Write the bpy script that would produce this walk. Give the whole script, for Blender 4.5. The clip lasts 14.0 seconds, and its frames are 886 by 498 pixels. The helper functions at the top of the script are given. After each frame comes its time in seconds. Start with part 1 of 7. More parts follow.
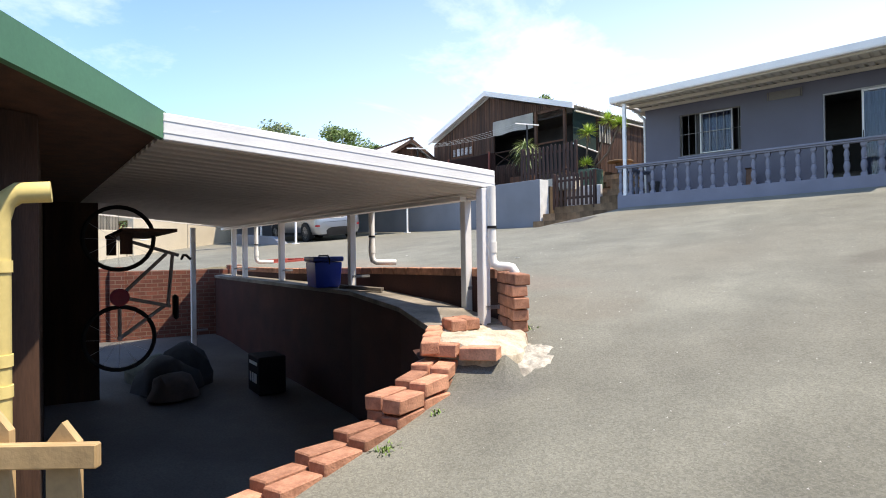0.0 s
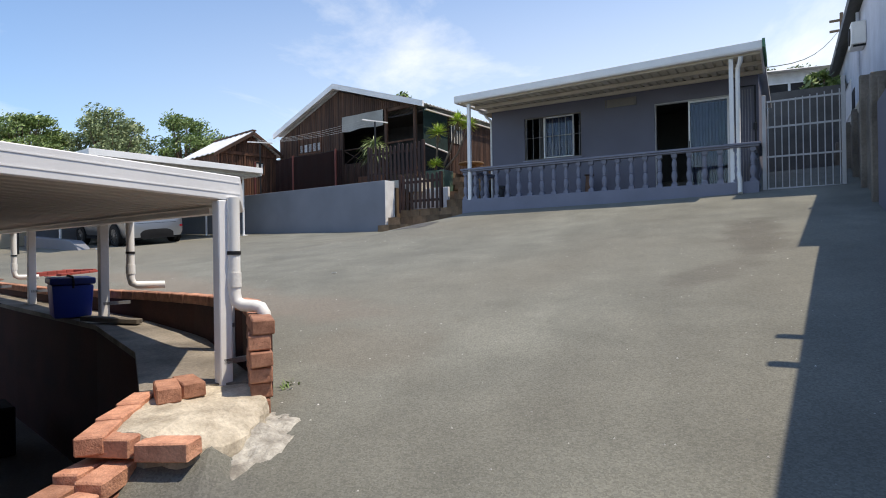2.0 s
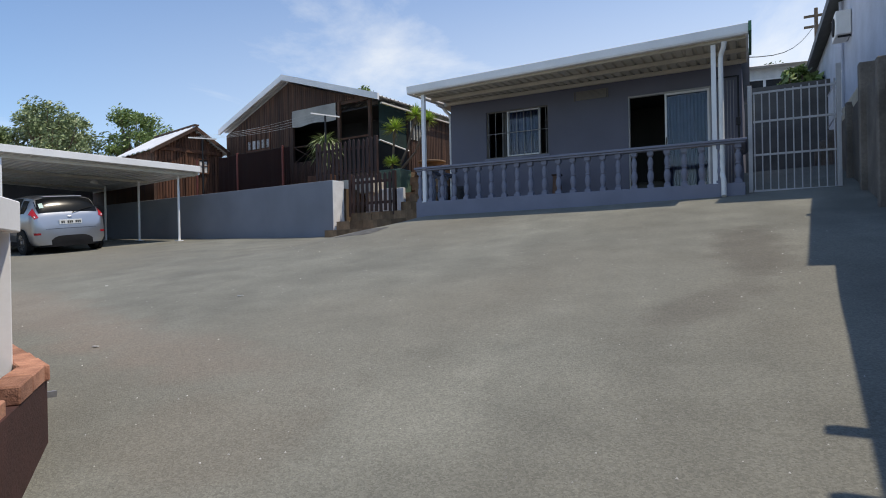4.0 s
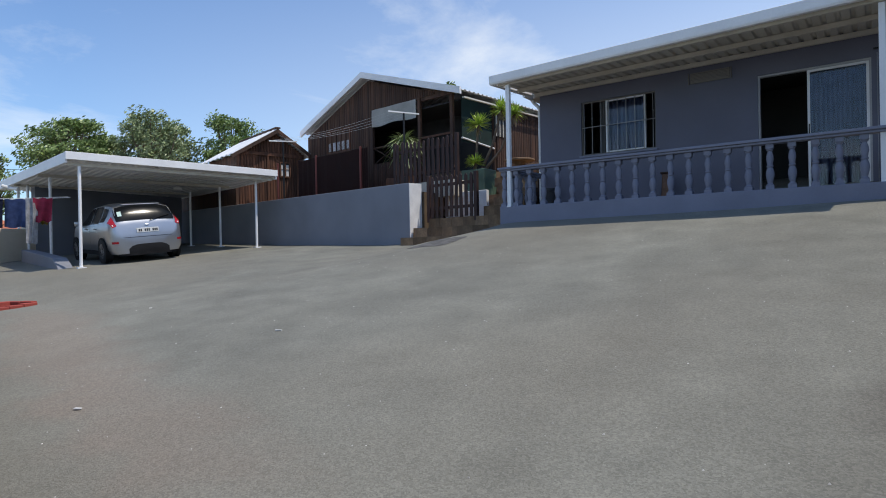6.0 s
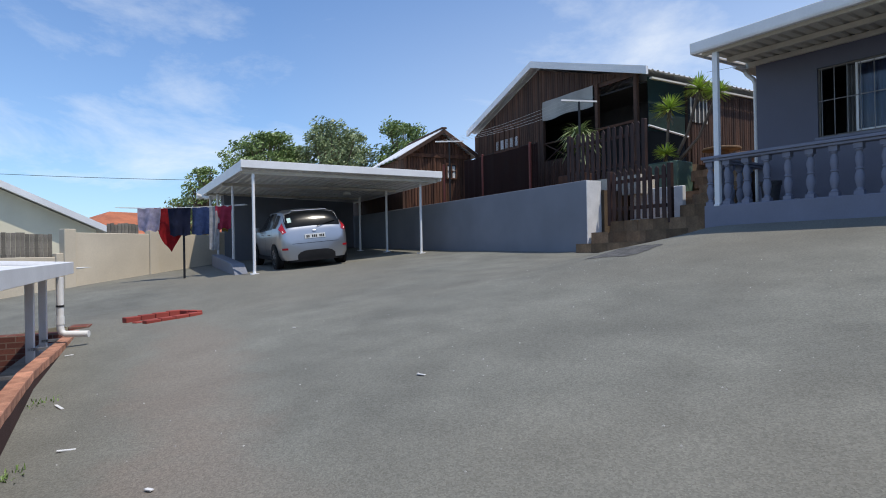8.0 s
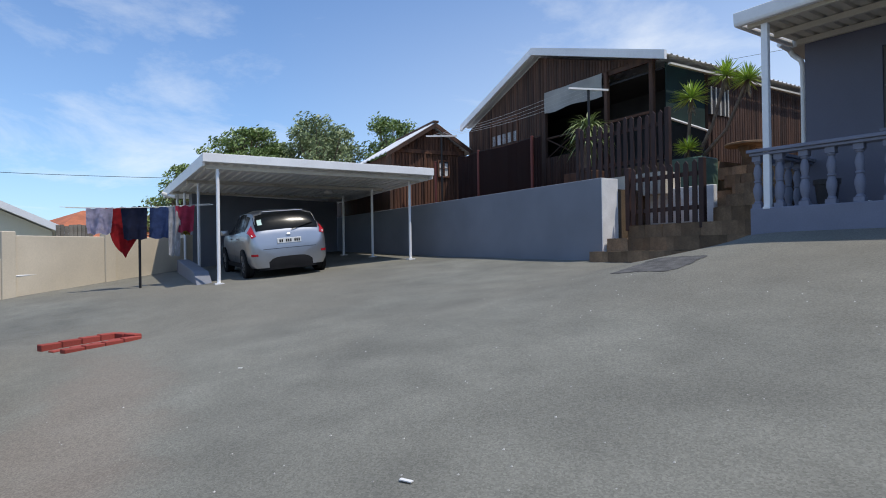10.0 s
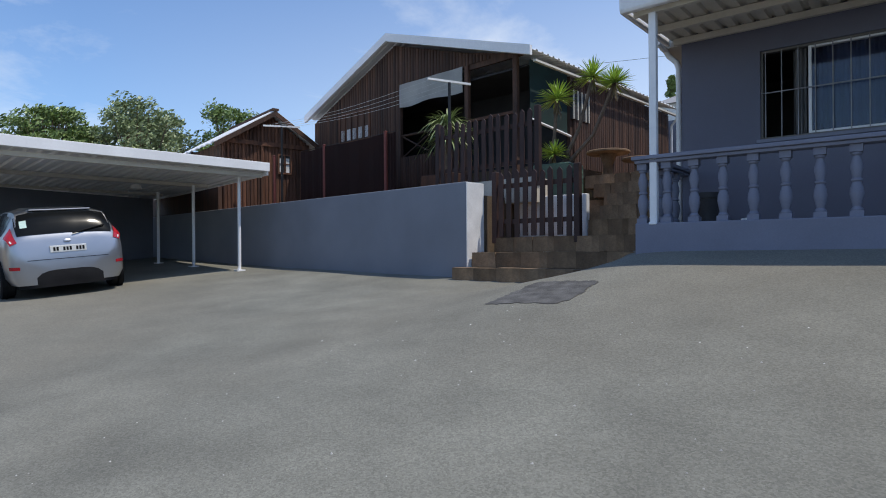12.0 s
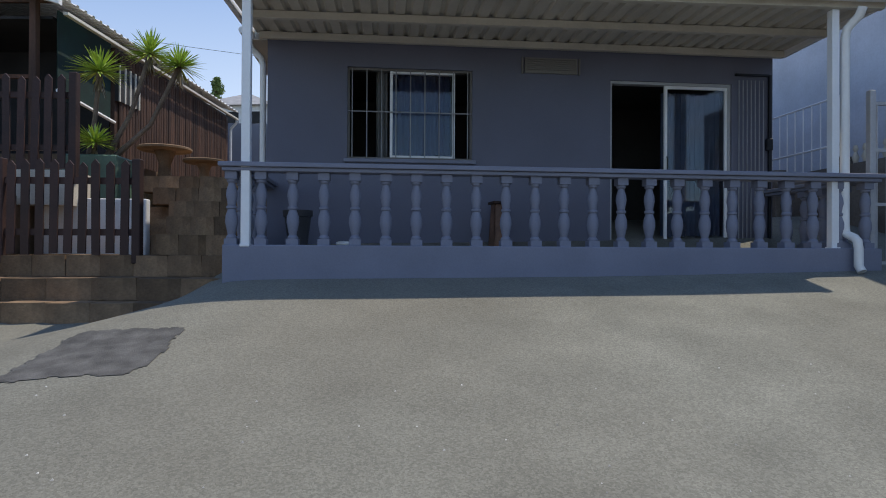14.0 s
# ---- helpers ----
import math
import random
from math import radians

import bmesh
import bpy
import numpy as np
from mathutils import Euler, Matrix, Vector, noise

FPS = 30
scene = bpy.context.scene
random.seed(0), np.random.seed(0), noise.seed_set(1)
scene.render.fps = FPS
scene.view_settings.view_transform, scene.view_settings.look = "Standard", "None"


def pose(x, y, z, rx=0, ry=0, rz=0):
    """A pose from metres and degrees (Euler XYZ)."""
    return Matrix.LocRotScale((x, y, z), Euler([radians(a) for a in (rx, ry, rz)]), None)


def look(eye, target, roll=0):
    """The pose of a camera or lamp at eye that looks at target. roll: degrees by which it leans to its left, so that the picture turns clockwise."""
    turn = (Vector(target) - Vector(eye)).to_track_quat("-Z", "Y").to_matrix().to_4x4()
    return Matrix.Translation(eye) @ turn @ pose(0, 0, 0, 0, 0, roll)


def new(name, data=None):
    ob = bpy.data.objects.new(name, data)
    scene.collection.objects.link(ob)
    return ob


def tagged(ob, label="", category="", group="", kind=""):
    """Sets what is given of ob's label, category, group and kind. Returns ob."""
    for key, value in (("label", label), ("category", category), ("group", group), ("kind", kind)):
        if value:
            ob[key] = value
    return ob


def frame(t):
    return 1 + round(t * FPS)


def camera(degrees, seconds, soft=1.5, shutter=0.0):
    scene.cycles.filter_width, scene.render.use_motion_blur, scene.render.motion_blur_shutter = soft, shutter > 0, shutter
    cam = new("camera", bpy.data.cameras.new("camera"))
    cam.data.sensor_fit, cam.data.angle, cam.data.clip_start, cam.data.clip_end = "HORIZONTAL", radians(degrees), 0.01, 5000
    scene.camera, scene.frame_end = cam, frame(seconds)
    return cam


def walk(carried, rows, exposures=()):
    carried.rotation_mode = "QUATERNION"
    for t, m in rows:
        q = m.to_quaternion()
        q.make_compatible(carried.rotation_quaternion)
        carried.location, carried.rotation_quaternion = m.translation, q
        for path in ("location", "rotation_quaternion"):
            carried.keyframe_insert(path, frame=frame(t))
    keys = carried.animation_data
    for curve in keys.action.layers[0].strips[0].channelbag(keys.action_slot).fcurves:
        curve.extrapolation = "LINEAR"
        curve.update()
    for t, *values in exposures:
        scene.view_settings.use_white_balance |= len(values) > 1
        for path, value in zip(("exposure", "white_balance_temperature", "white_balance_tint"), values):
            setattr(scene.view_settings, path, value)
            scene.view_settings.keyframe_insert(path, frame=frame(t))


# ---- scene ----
cam = camera(74.0, 14.0, 1.0)
PATH = [
    (0, (-0.002, -0.248, 1.211), (-1.356, 1.224, 1.229), -0.8),
    (0.5, (-0.012, 0.116, 1.286), (-1.301, 1.645, 1.299), -0.8),
    (1, (-0.07, 0.544, 1.31), (-1.288, 2.13, 1.323), -1.0),
    (1.5, (-0.052, 0.872, 1.393), (-1.167, 2.532, 1.399), -1.0),
    (2, (-0.063, 1.269, 1.453), (-1.07, 2.997, 1.455), -0.9),
    (2.5, (-0.137, 1.664, 1.52), (-1.089, 3.423, 1.519), -1.0),
    (3, (-0.228, 2.044, 1.588), (-1.15, 3.819, 1.585), -1.1),
    (5.5, (-0.842, 4.05, 1.826), (-1.895, 5.75, 1.825), -0.9),
    (6, (-1.07, 4.326, 1.928), (-2.261, 5.932, 1.923), -1.1),
    (6.5, (-1.362, 4.692, 1.95), (-2.698, 6.18, 1.95), -1.1),
    (7, (-1.615, 4.926, 2.013), (-3.098, 6.268, 2.017), -1.0),
    (7.5, (-1.869, 5.206, 2.066), (-3.445, 6.438, 2.071), -0.9),
    (8, (-2.201, 5.497, 2.073), (-3.798, 6.701, 2.081), -1.0),
    (10.5, (-3.902, 6.866, 2.284), (-5.458, 8.123, 2.291), -0.7),
    (11, (-4.222, 7.302, 2.349), (-5.707, 8.641, 2.353), -0.7),
    (11.5, (-4.568, 7.574, 2.416), (-5.961, 9.009, 2.421), -0.5),
    (12, (-4.864, 7.791, 2.449), (-6.083, 9.376, 2.451), -0.4),
    (12.5, (-5.154, 8.114, 2.502), (-6.146, 9.85, 2.507), -0.2),
    (13, (-5.419, 8.387, 2.557), (-6.061, 10.281, 2.566), 0.2),
    (13.5, (-5.596, 8.645, 2.612), (-5.814, 10.633, 2.62), 0.4),
    (14, (-5.751, 8.96, 2.684), (-5.561, 10.951, 2.694), 0.3),
]
# the clip's camera darkens and cools as it leaves the shaded yard
EXPOSURES = [(0.0, 1.02, 7800, 10), (1.0, 0.72, 7800, 10), (2.0, 0.36, 7650, 10), (3.0, 0.14, 7550, 10), (5.5, 0.05, 7100, 10), (7.5, 0.0, 6800, 10), (11.0, 0.0, 6800, 10), (13.0, 0.03, 7000, 10), (14.0, 0.08, 7150, 10)]
walk(cam, [(t, look(eye, target, roll)) for t, eye, target, roll in PATH], EXPOSURES)

# ---------------------------------------------------------------- light
SUN_DIR = Vector((0.41, 0.17, 1.0)).normalized()
sun_elev = math.asin(SUN_DIR.z)
sun_az = math.atan2(SUN_DIR.x, SUN_DIR.y)
sun_data = bpy.data.lights.new("sun", "SUN")
sun_data.energy, sun_data.angle, sun_data.color = 3.45, radians(0.53), (1.0, 0.95, 0.88)
sun = new("sun", sun_data)
sun.matrix_world = look(SUN_DIR * 60, (0, 0, 0))
world = bpy.data.worlds.new("world")
scene.world = world
world.use_nodes = True


def build_world():
    nt = world.node_tree
    nt.nodes.clear()
    N, L = nt.nodes.new, nt.links.new
    out, bg, sky = N("ShaderNodeOutputWorld"), N("ShaderNodeBackground"), N("ShaderNodeTexSky")
    sky.sky_type, sky.sun_disc = "NISHITA", False
    sky.sun_elevation, sky.sun_rotation = sun_elev, sun_az
    sky.air_density, sky.dust_density, sky.ozone_density = 1.0, 0.6, 1.6
    # thin streaky cloud, whiter towards the horizon
    geo, sep, mp = N("ShaderNodeTexCoord"), N("ShaderNodeSeparateXYZ"), N("ShaderNodeMapping")
    L(geo.outputs["Generated"], sep.inputs[0])
    div = N("ShaderNodeVectorMath"); div.operation = "DIVIDE"
    mx = N("ShaderNodeMath"); mx.operation = "ADD"; mx.inputs[1].default_value = 0.16
    L(sep.outputs["Z"], mx.inputs[0])
    comb = N("ShaderNodeCombineXYZ")
    for i in range(3):
        L(mx.outputs[0], comb.inputs[i])
    L(geo.outputs["Generated"], div.inputs[0]); L(comb.outputs[0], div.inputs[1])
    L(div.outputs[0], mp.inputs[0])
    mp.inputs["Scale"].default_value = (1.0, 0.8, 0.0)
    mp.inputs["Location"].default_value = (3.1, 0.4, 0.0)
    mp.inputs["Rotation"].default_value = (0, 0, 0.6)
    n1 = N("ShaderNodeTexNoise"); n1.inputs["Scale"].default_value = 0.8; n1.inputs["Detail"].default_value = 8; n1.inputs["Roughness"].default_value = 0.62
    n1.inputs["Distortion"].default_value = 0.5
    L(mp.outputs[0], n1.inputs["Vector"])
    r1 = N("ShaderNodeMapRange"); r1.inputs[1].default_value, r1.inputs[2].default_value = 0.49, 0.82
    L(n1.outputs[0], r1.inputs[0])
    r2 = N("ShaderNodeMapRange"); r2.inputs[1].default_value, r2.inputs[2].default_value, r2.inputs[3].default_value, r2.inputs[4].default_value = 0.0, 0.52, 0.66, 0.0
    L(sep.outputs["Z"], r2.inputs[0])
    # haze is brighter towards the sun's side of the sky
    dot = N("ShaderNodeVectorMath"); dot.operation = "DOT_PRODUCT"
    dot.inputs[1].default_value = (0.45, 0.89, 0.0)
    L(geo.outputs["Generated"], dot.inputs[0])
    r4 = N("ShaderNodeMapRange"); r4.inputs[1].default_value, r4.inputs[2].default_value, r4.inputs[3].default_value, r4.inputs[4].default_value = -0.1, 0.95, 0.30, 1.8
    L(dot.outputs["Value"], r4.inputs[0])
    hz = N("ShaderNodeMath"); hz.operation = "MULTIPLY"
    L(r2.outputs[0], hz.inputs[0]); L(r4.outputs[0], hz.inputs[1])
    add = N("ShaderNodeMath"); add.operation = "ADD"; add.use_clamp = True
    L(r1.outputs[0], add.inputs[0]); L(hz.outputs[0], add.inputs[1])
    mul = N("ShaderNodeMath"); mul.operation = "MULTIPLY"; mul.inputs[1].default_value = 0.75
    L(add.outputs[0], mul.inputs[0])
    mix = N("ShaderNodeMix"); mix.data_type = "RGBA"
    tint = N("ShaderNodeMix"); tint.data_type, tint.blend_type = "RGBA", "MULTIPLY"
    tint.inputs[0].default_value = 1.0
    tint.inputs[7].default_value = (0.90, 1.30, 1.74, 1)
    L(sky.outputs[0], tint.inputs[6])
    L(mul.outputs[0], mix.inputs[0]); L(tint.outputs[2], mix.inputs[6])
    mix.inputs[7].default_value = (9.6, 10.2, 10.8, 1)
    L(mix.outputs[2], bg.inputs[0])
    bg.inputs[1].default_value = 0.105
    L(bg.outputs[0], out.inputs[0])


build_world()


# ---------------------------------------------------------------- materials
def mat(name, color, rough=0.8, vary=0.25, scale=1.0, grain=40.0, bump=0.2, metal=0.0, streak=None, obj_random=0.0, second=None, spec=0.4, island=0.0, detail2=0.5):
    """Procedural surface: two scales of colour variation, fine bump. streak: scale vector for stretched grain."""
    m = bpy.data.materials.new(name)
    m.use_nodes = True
    nt = m.node_tree
    N, L = nt.nodes.new, nt.links.new
    b = nt.nodes["Principled BSDF"]
    b.inputs["Roughness"].default_value = rough
    b.inputs["Metallic"].default_value = metal
    b.inputs["Specular IOR Level"].default_value = spec
    tc, mp = N("ShaderNodeTexCoord"), N("ShaderNodeMapping")
    L(tc.outputs["Object"], mp.inputs[0])
    if streak:
        mp.inputs["Scale"].default_value = streak
    a, c = N("ShaderNodeTexNoise"), N("ShaderNodeTexNoise")
    a.inputs["Scale"].default_value, a.inputs["Detail"].default_value = scale, 5
    c.inputs["Scale"].default_value, c.inputs["Detail"].default_value, c.inputs["Roughness"].default_value = grain, 4, 0.65
    L(mp.outputs[0], a.inputs["Vector"]); L(mp.outputs[0], c.inputs["Vector"])
    lo = tuple(v * (1 - vary) for v in color) if second is None else second
    hi = tuple(min(1, v * (1 + vary)) for v in color)
    ramp = N("ShaderNodeMix"); ramp.data_type = "RGBA"
    ra = N("ShaderNodeMapRange"); ra.inputs[1].default_value, ra.inputs[2].default_value = 0.32, 0.68
    L(a.outputs[0], ra.inputs[0])
    L(ra.outputs[0], ramp.inputs[0])
    ramp.inputs[6].default_value, ramp.inputs[7].default_value = (*lo, 1), (*hi, 1)
    hsv = N("ShaderNodeHueSaturation")
    rb = N("ShaderNodeMapRange"); rb.inputs[1].default_value, rb.inputs[2].default_value = 0.25, 0.75
    rb.inputs[3].default_value, rb.inputs[4].default_value = 1 - vary * detail2 * 1.4, 1 + vary * detail2 * 1.4
    L(c.outputs[0], rb.inputs[0])
    val = rb.outputs[0]
    for amount, node, sock in ((obj_random, "ShaderNodeObjectInfo", "Random"), (island, "ShaderNodeNewGeometry", "Random Per Island")):
        if amount:
            o = N(node)
            rr = N("ShaderNodeMapRange"); rr.inputs[3].default_value, rr.inputs[4].default_value = 1 - amount, 1 + amount
            L(o.outputs[sock], rr.inputs[0])
            mm = N("ShaderNodeMath"); mm.operation = "MULTIPLY"
            L(val, mm.inputs[0]); L(rr.outputs[0], mm.inputs[1])
            val = mm.outputs[0]
    L(val, hsv.inputs["Value"])
    L(ramp.outputs[2], hsv.inputs["Color"])
    L(hsv.outputs[0], b.inputs["Base Color"])
    rr2 = N("ShaderNodeMapRange"); rr2.inputs[3].default_value, rr2.inputs[4].default_value = max(0.03, rough - 0.12), min(1, rough + 0.12)
    L(a.outputs[0], rr2.inputs[0]); L(rr2.outputs[0], b.inputs["Roughness"])
    if bump:
        bp = N("ShaderNodeBump"); bp.inputs["Strength"].default_value, bp.inputs["Distance"].default_value = bump, 0.01
        L(c.outputs[0], bp.inputs["Height"]); L(bp.outputs[0], b.inputs["Normal"])
    return m


def glass_mat(name, tint=(0.9, 0.95, 1.0), rough=0.02):
    m = bpy.data.materials.new(name)
    m.use_nodes = True
    b = m.node_tree.nodes["Principled BSDF"]
    b.inputs["Base Color"].default_value = (*tint, 1)
    b.inputs["Transmission Weight"].default_value = 1
    b.inputs["Roughness"].default_value = rough
    b.inputs["IOR"].default_value = 1.42
    return m


def tarmac_mat():
    """Worn tarmac: aggregate speckle, faded patches, brown dust."""
    m = mat("tarmac", (0.177, 0.177, 0.151), 0.93, 0.16, 0.45, 110, 0.5)
    nt = m.node_tree
    N, L = nt.nodes.new, nt.links.new
    b = nt.nodes["Principled BSDF"]
    src = b.inputs["Base Color"].links[0].from_socket
    tc = nt.nodes["Texture Coordinate"]
    vo, big, dust = N("ShaderNodeTexVoronoi"), N("ShaderNodeTexNoise"), N("ShaderNodeTexNoise")
    vo.inputs["Scale"].default_value = 95
    big.inputs["Scale"].default_value, big.inputs["Detail"].default_value = 1.7, 6
    dust.inputs["Scale"].default_value, dust.inputs["Detail"].default_value = 0.16, 3
    for n in (vo, big, dust):
        L(tc.outputs["Object"], n.inputs["Vector"])
    sp = N("ShaderNodeSeparateColor"); L(vo.outputs["Color"], sp.inputs[0])
    r = N("ShaderNodeMapRange"); r.inputs[3].default_value, r.inputs[4].default_value = 0.8, 1.2
    L(sp.outputs[0], r.inputs[0])
    hv = N("ShaderNodeHueSaturation"); L(src, hv.inputs["Color"])
    r2 = N("ShaderNodeMapRange"); r2.inputs[1].default_value, r2.inputs[2].default_value, r2.inputs[3].default_value, r2.inputs[4].default_value = 0.3, 0.7, 0.84, 1.14
    L(big.outputs[0], r2.inputs[0])
    hv2 = N("ShaderNodeHueSaturation"); L(r2.outputs[0], hv2.inputs["Value"]); L(hv.outputs[0], hv2.inputs["Color"])
    r3 = N("ShaderNodeMapRange"); r3.inputs[1].default_value, r3.inputs[2].default_value, r3.inputs[4].default_value = 0.44, 0.66, 0.6
    L(dust.outputs[0], r3.inputs[0])
    mx = N("ShaderNodeMix"); mx.data_type = "RGBA"
    L(r3.outputs[0], mx.inputs[0]); L(hv2.outputs[0], mx.inputs[6]); mx.inputs[7].default_value = (0.200, 0.186, 0.150, 1)
    col = mx.outputs[2]
    # dust trodden out along the drive, and old oil stains by the side wall: centre, half lengths, turn, strength, colour
    for c, half, turn, amount, tint in (((-8.2, 6.95), (3.8, 0.65), 14, 0.5, (0.25, 0.205, 0.165)), ((-5.2, 6.3), (2.4, 0.6), 10, 0.4, (0.235, 0.195, 0.16)), ((-0.45, 10.6), (0.45, 1.5), -8, 0.6, (0.10, 0.09, 0.075)),
                                        ((-0.75, 8.3), (0.35, 1.1), 20, 0.4, (0.11, 0.10, 0.085)), ((-2.55, 2.9), (0.35, 0.5), 30, 0.5, (0.115, 0.115, 0.11)), ((-3.1, 5.1), (0.9, 0.6), 25, 0.35, (0.20, 0.175, 0.14))):
        mp2 = N("ShaderNodeMapping"); mp2.vector_type = "TEXTURE"
        mp2.inputs["Location"].default_value = (*c, 0)
        mp2.inputs["Rotation"].default_value = (0, 0, -radians(turn))
        mp2.inputs["Scale"].default_value = (*half, 100.0)
        L(tc.outputs["Object"], mp2.inputs[0])
        ln = N("ShaderNodeVectorMath"); ln.operation = "LENGTH"
        L(mp2.outputs[0], ln.inputs[0])
        ad = N("ShaderNodeMath"); ad.operation = "ADD"
        nz = N("ShaderNodeMapRange"); nz.inputs[3].default_value, nz.inputs[4].default_value = -0.7, 0.7
        L(big.outputs[0], nz.inputs[0]); L(ln.outputs["Value"], ad.inputs[0]); L(nz.outputs[0], ad.inputs[1])
        fall = N("ShaderNodeMapRange"); fall.interpolation_type = "SMOOTHSTEP"
        fall.inputs[1].default_value, fall.inputs[2].default_value, fall.inputs[3].default_value, fall.inputs[4].default_value = 0.35, 1.15, amount, 0.0
        L(ad.outputs[0], fall.inputs[0])
        sm = N("ShaderNodeMix"); sm.data_type = "RGBA"
        L(fall.outputs[0], sm.inputs[0]); L(col, sm.inputs[6]); sm.inputs[7].default_value = (*tint, 1)
        col = sm.outputs[2]
    fin = N("ShaderNodeHueSaturation"); L(r.outputs[0], fin.inputs["Value"]); L(col, fin.inputs["Color"])
    L(fin.outputs[0], b.inputs["Base Color"])
    bp = N("ShaderNodeBump"); bp.inputs["Strength"].default_value, bp.inputs["Distance"].default_value = 0.6, 0.007
    L(sp.outputs[1], bp.inputs["Height"])
    L(b.inputs["Normal"].links[0].from_socket, bp.inputs["Normal"])
    L(bp.outputs[0], b.inputs["Normal"])
    return m


M_ASPHALT = tarmac_mat()
M_PATCH = mat("tarmac_patch", (0.095, 0.094, 0.092), 0.95, 0.38, 7, 120, 0.8)
M_PAINT = mat("grey_blue_paint", (0.140, 0.144, 0.187), 0.75, 0.07, 1.2, 60, 0.12)
M_PAINT_L = mat("light_grey_paint", (0.198, 0.209, 0.266), 0.7, 0.08, 2.0, 60, 0.12)
M_WALLGREY = mat("grey_wall_paint", (0.20, 0.212, 0.245), 0.82, 0.10, 1.0, 50, 0.2)
M_WHITEWALL = mat("whitewash", (0.72, 0.72, 0.72), 0.85, 0.1, 3, 40, 0.25)
M_WHITE = mat("white_enamel", (0.80, 0.80, 0.80), 0.45, 0.05, 2, 30, 0.03)
M_CREAM = mat("cream_enamel", (0.56, 0.52, 0.44), 0.55, 0.08, 2, 30, 0.03)
M_PVC = mat("white_plastic_pipe", (0.78, 0.77, 0.74), 0.4, 0.06, 3, 30, 0.02)
M_YELLOW = mat("yellow_pipe_paint", (0.75, 0.62, 0.26), 0.5, 0.08, 3, 30, 0.05)
M_GREEN = mat("green_fascia_paint", (0.07, 0.20, 0.115), 0.55, 0.12, 2, 40, 0.05)
M_BRICK = mat("red_brick", (0.46, 0.235, 0.155), 0.92, 0.3, 9, 60, 0.8, obj_random=0.35, second=(0.34, 0.155, 0.10))
# dark red brick, deepened so its colour carries the yard's shade
M_BRICKDK = mat("shade_dark_brick", (0.062, 0.026, 0.022), 0.9, 0.3, 2.0, 45, 0.5)
M_CONC = mat("pale_concrete", (0.50, 0.46, 0.39), 0.92, 0.18, 2.5, 50, 0.35)
# dark concrete, with the sunken yard's shade added to its colour
M_PITFLOOR = mat("shade_dark_floor", (0.105, 0.10, 0.095), 0.9, 0.35, 0.8, 40, 0.3)
M_BEIGE = mat("beige_plaster", (0.60, 0.52, 0.40), 0.88, 0.10, 0.8, 40, 0.2)
M_CREAMWALL = mat("cream_house_wall", (0.72, 0.66, 0.50), 0.85, 0.06, 1, 40, 0.1)
M_LOG = mat("dark_timber", (0.070, 0.035, 0.022), 0.75, 0.4, 1.5, 20, 0.5, streak=(6, 6, 0.6), obj_random=0.35)
M_LOGR = mat("reddish_timber", (0.10, 0.043, 0.024), 0.75, 0.4, 1.5, 20, 0.5, streak=(6, 6, 0.6), obj_random=0.3)
M_PICKET = mat("brown_fence_paint", (0.042, 0.02, 0.017), 0.65, 0.3, 3, 30, 0.3, obj_random=0.2)
M_RAWPINE = mat("raw_pine", (0.55, 0.37, 0.19), 0.75, 0.25, 2, 18, 0.25, streak=(1, 8, 1))
M_ROOFWHITE = mat("white_roof_sheet", (0.78, 0.78, 0.78), 0.5, 0.08, 1, 30, 0.05)
# near-black standing for the shade in the porch and behind windows
M_DARK = mat("interior_shade", (0.03, 0.03, 0.032), 0.9, 0.3, 2, 30, 0.0)
# the unlit rooms' dimness is put into this dark colour
M_INTERIOR = mat("room_shade", (0.10, 0.095, 0.09), 0.9, 0.1, 2, 30, 0.0)
M_CURTAIN = mat("blue_curtain", (0.028, 0.042, 0.095), 0.9, 0.15, 4, 90, 0.2)
M_BLACKMETAL = mat("black_metal", (0.02, 0.02, 0.022), 0.5, 0.2, 3, 30, 0.05, metal=0.3)
M_GLASS = glass_mat("window_glass")
M_STEP = mat("retaining_block", (0.205, 0.135, 0.082), 0.95, 0.35, 4, 45, 0.9, obj_random=0.38)


# ---------------------------------------------------------------- mesh helpers
def box(bm, x0, y0, z0, x1, y1, z1, m=None):
    v = [bm.verts.new(((x0, x1)[i], (y0, y1)[j], (z0, z1)[k])) for i in (0, 1) for j in (0, 1) for k in (0, 1)]
    for f in ((0, 1, 3, 2), (4, 6, 7, 5), (0, 4, 5, 1), (2, 3, 7, 6), (0, 2, 6, 4), (1, 5, 7, 3)):
        bm.faces.new([v[i] for i in f])
    if m is not None:
        for q in v:
            q.co = m @ q.co
    return v


def bevelled(bm, width=0.004, seg=1):
    bmesh.ops.bevel(bm, geom=bm.edges[:], offset=width, segments=seg, affect="EDGES", profile=0.5)
    return bm


def tube(bm, pts, radii, n=10, cap=True):
    """A round bar through the points."""
    rings = []
    pts = [Vector(p) for p in pts]
    if not hasattr(radii, "__len__"):
        radii = [radii] * len(pts)
    side = None
    for i, p in enumerate(pts):
        d = (pts[min(i + 1, len(pts) - 1)] - pts[max(i - 1, 0)]).normalized()
        if side is None:
            side = d.orthogonal().normalized()
        side = (side - d * side.dot(d)).normalized()
        up = d.cross(side)
        rings.append([bm.verts.new(p + (side * math.cos(a) + up * math.sin(a)) * radii[i]) for a in [2 * math.pi * k / n for k in range(n)]])
    for r, s in zip(rings, rings[1:]):
        for k in range(n):
            bm.faces.new((r[k], r[(k + 1) % n], s[(k + 1) % n], s[k]))
    if cap:
        bm.faces.new(rings[0][::-1]); bm.faces.new(rings[-1])


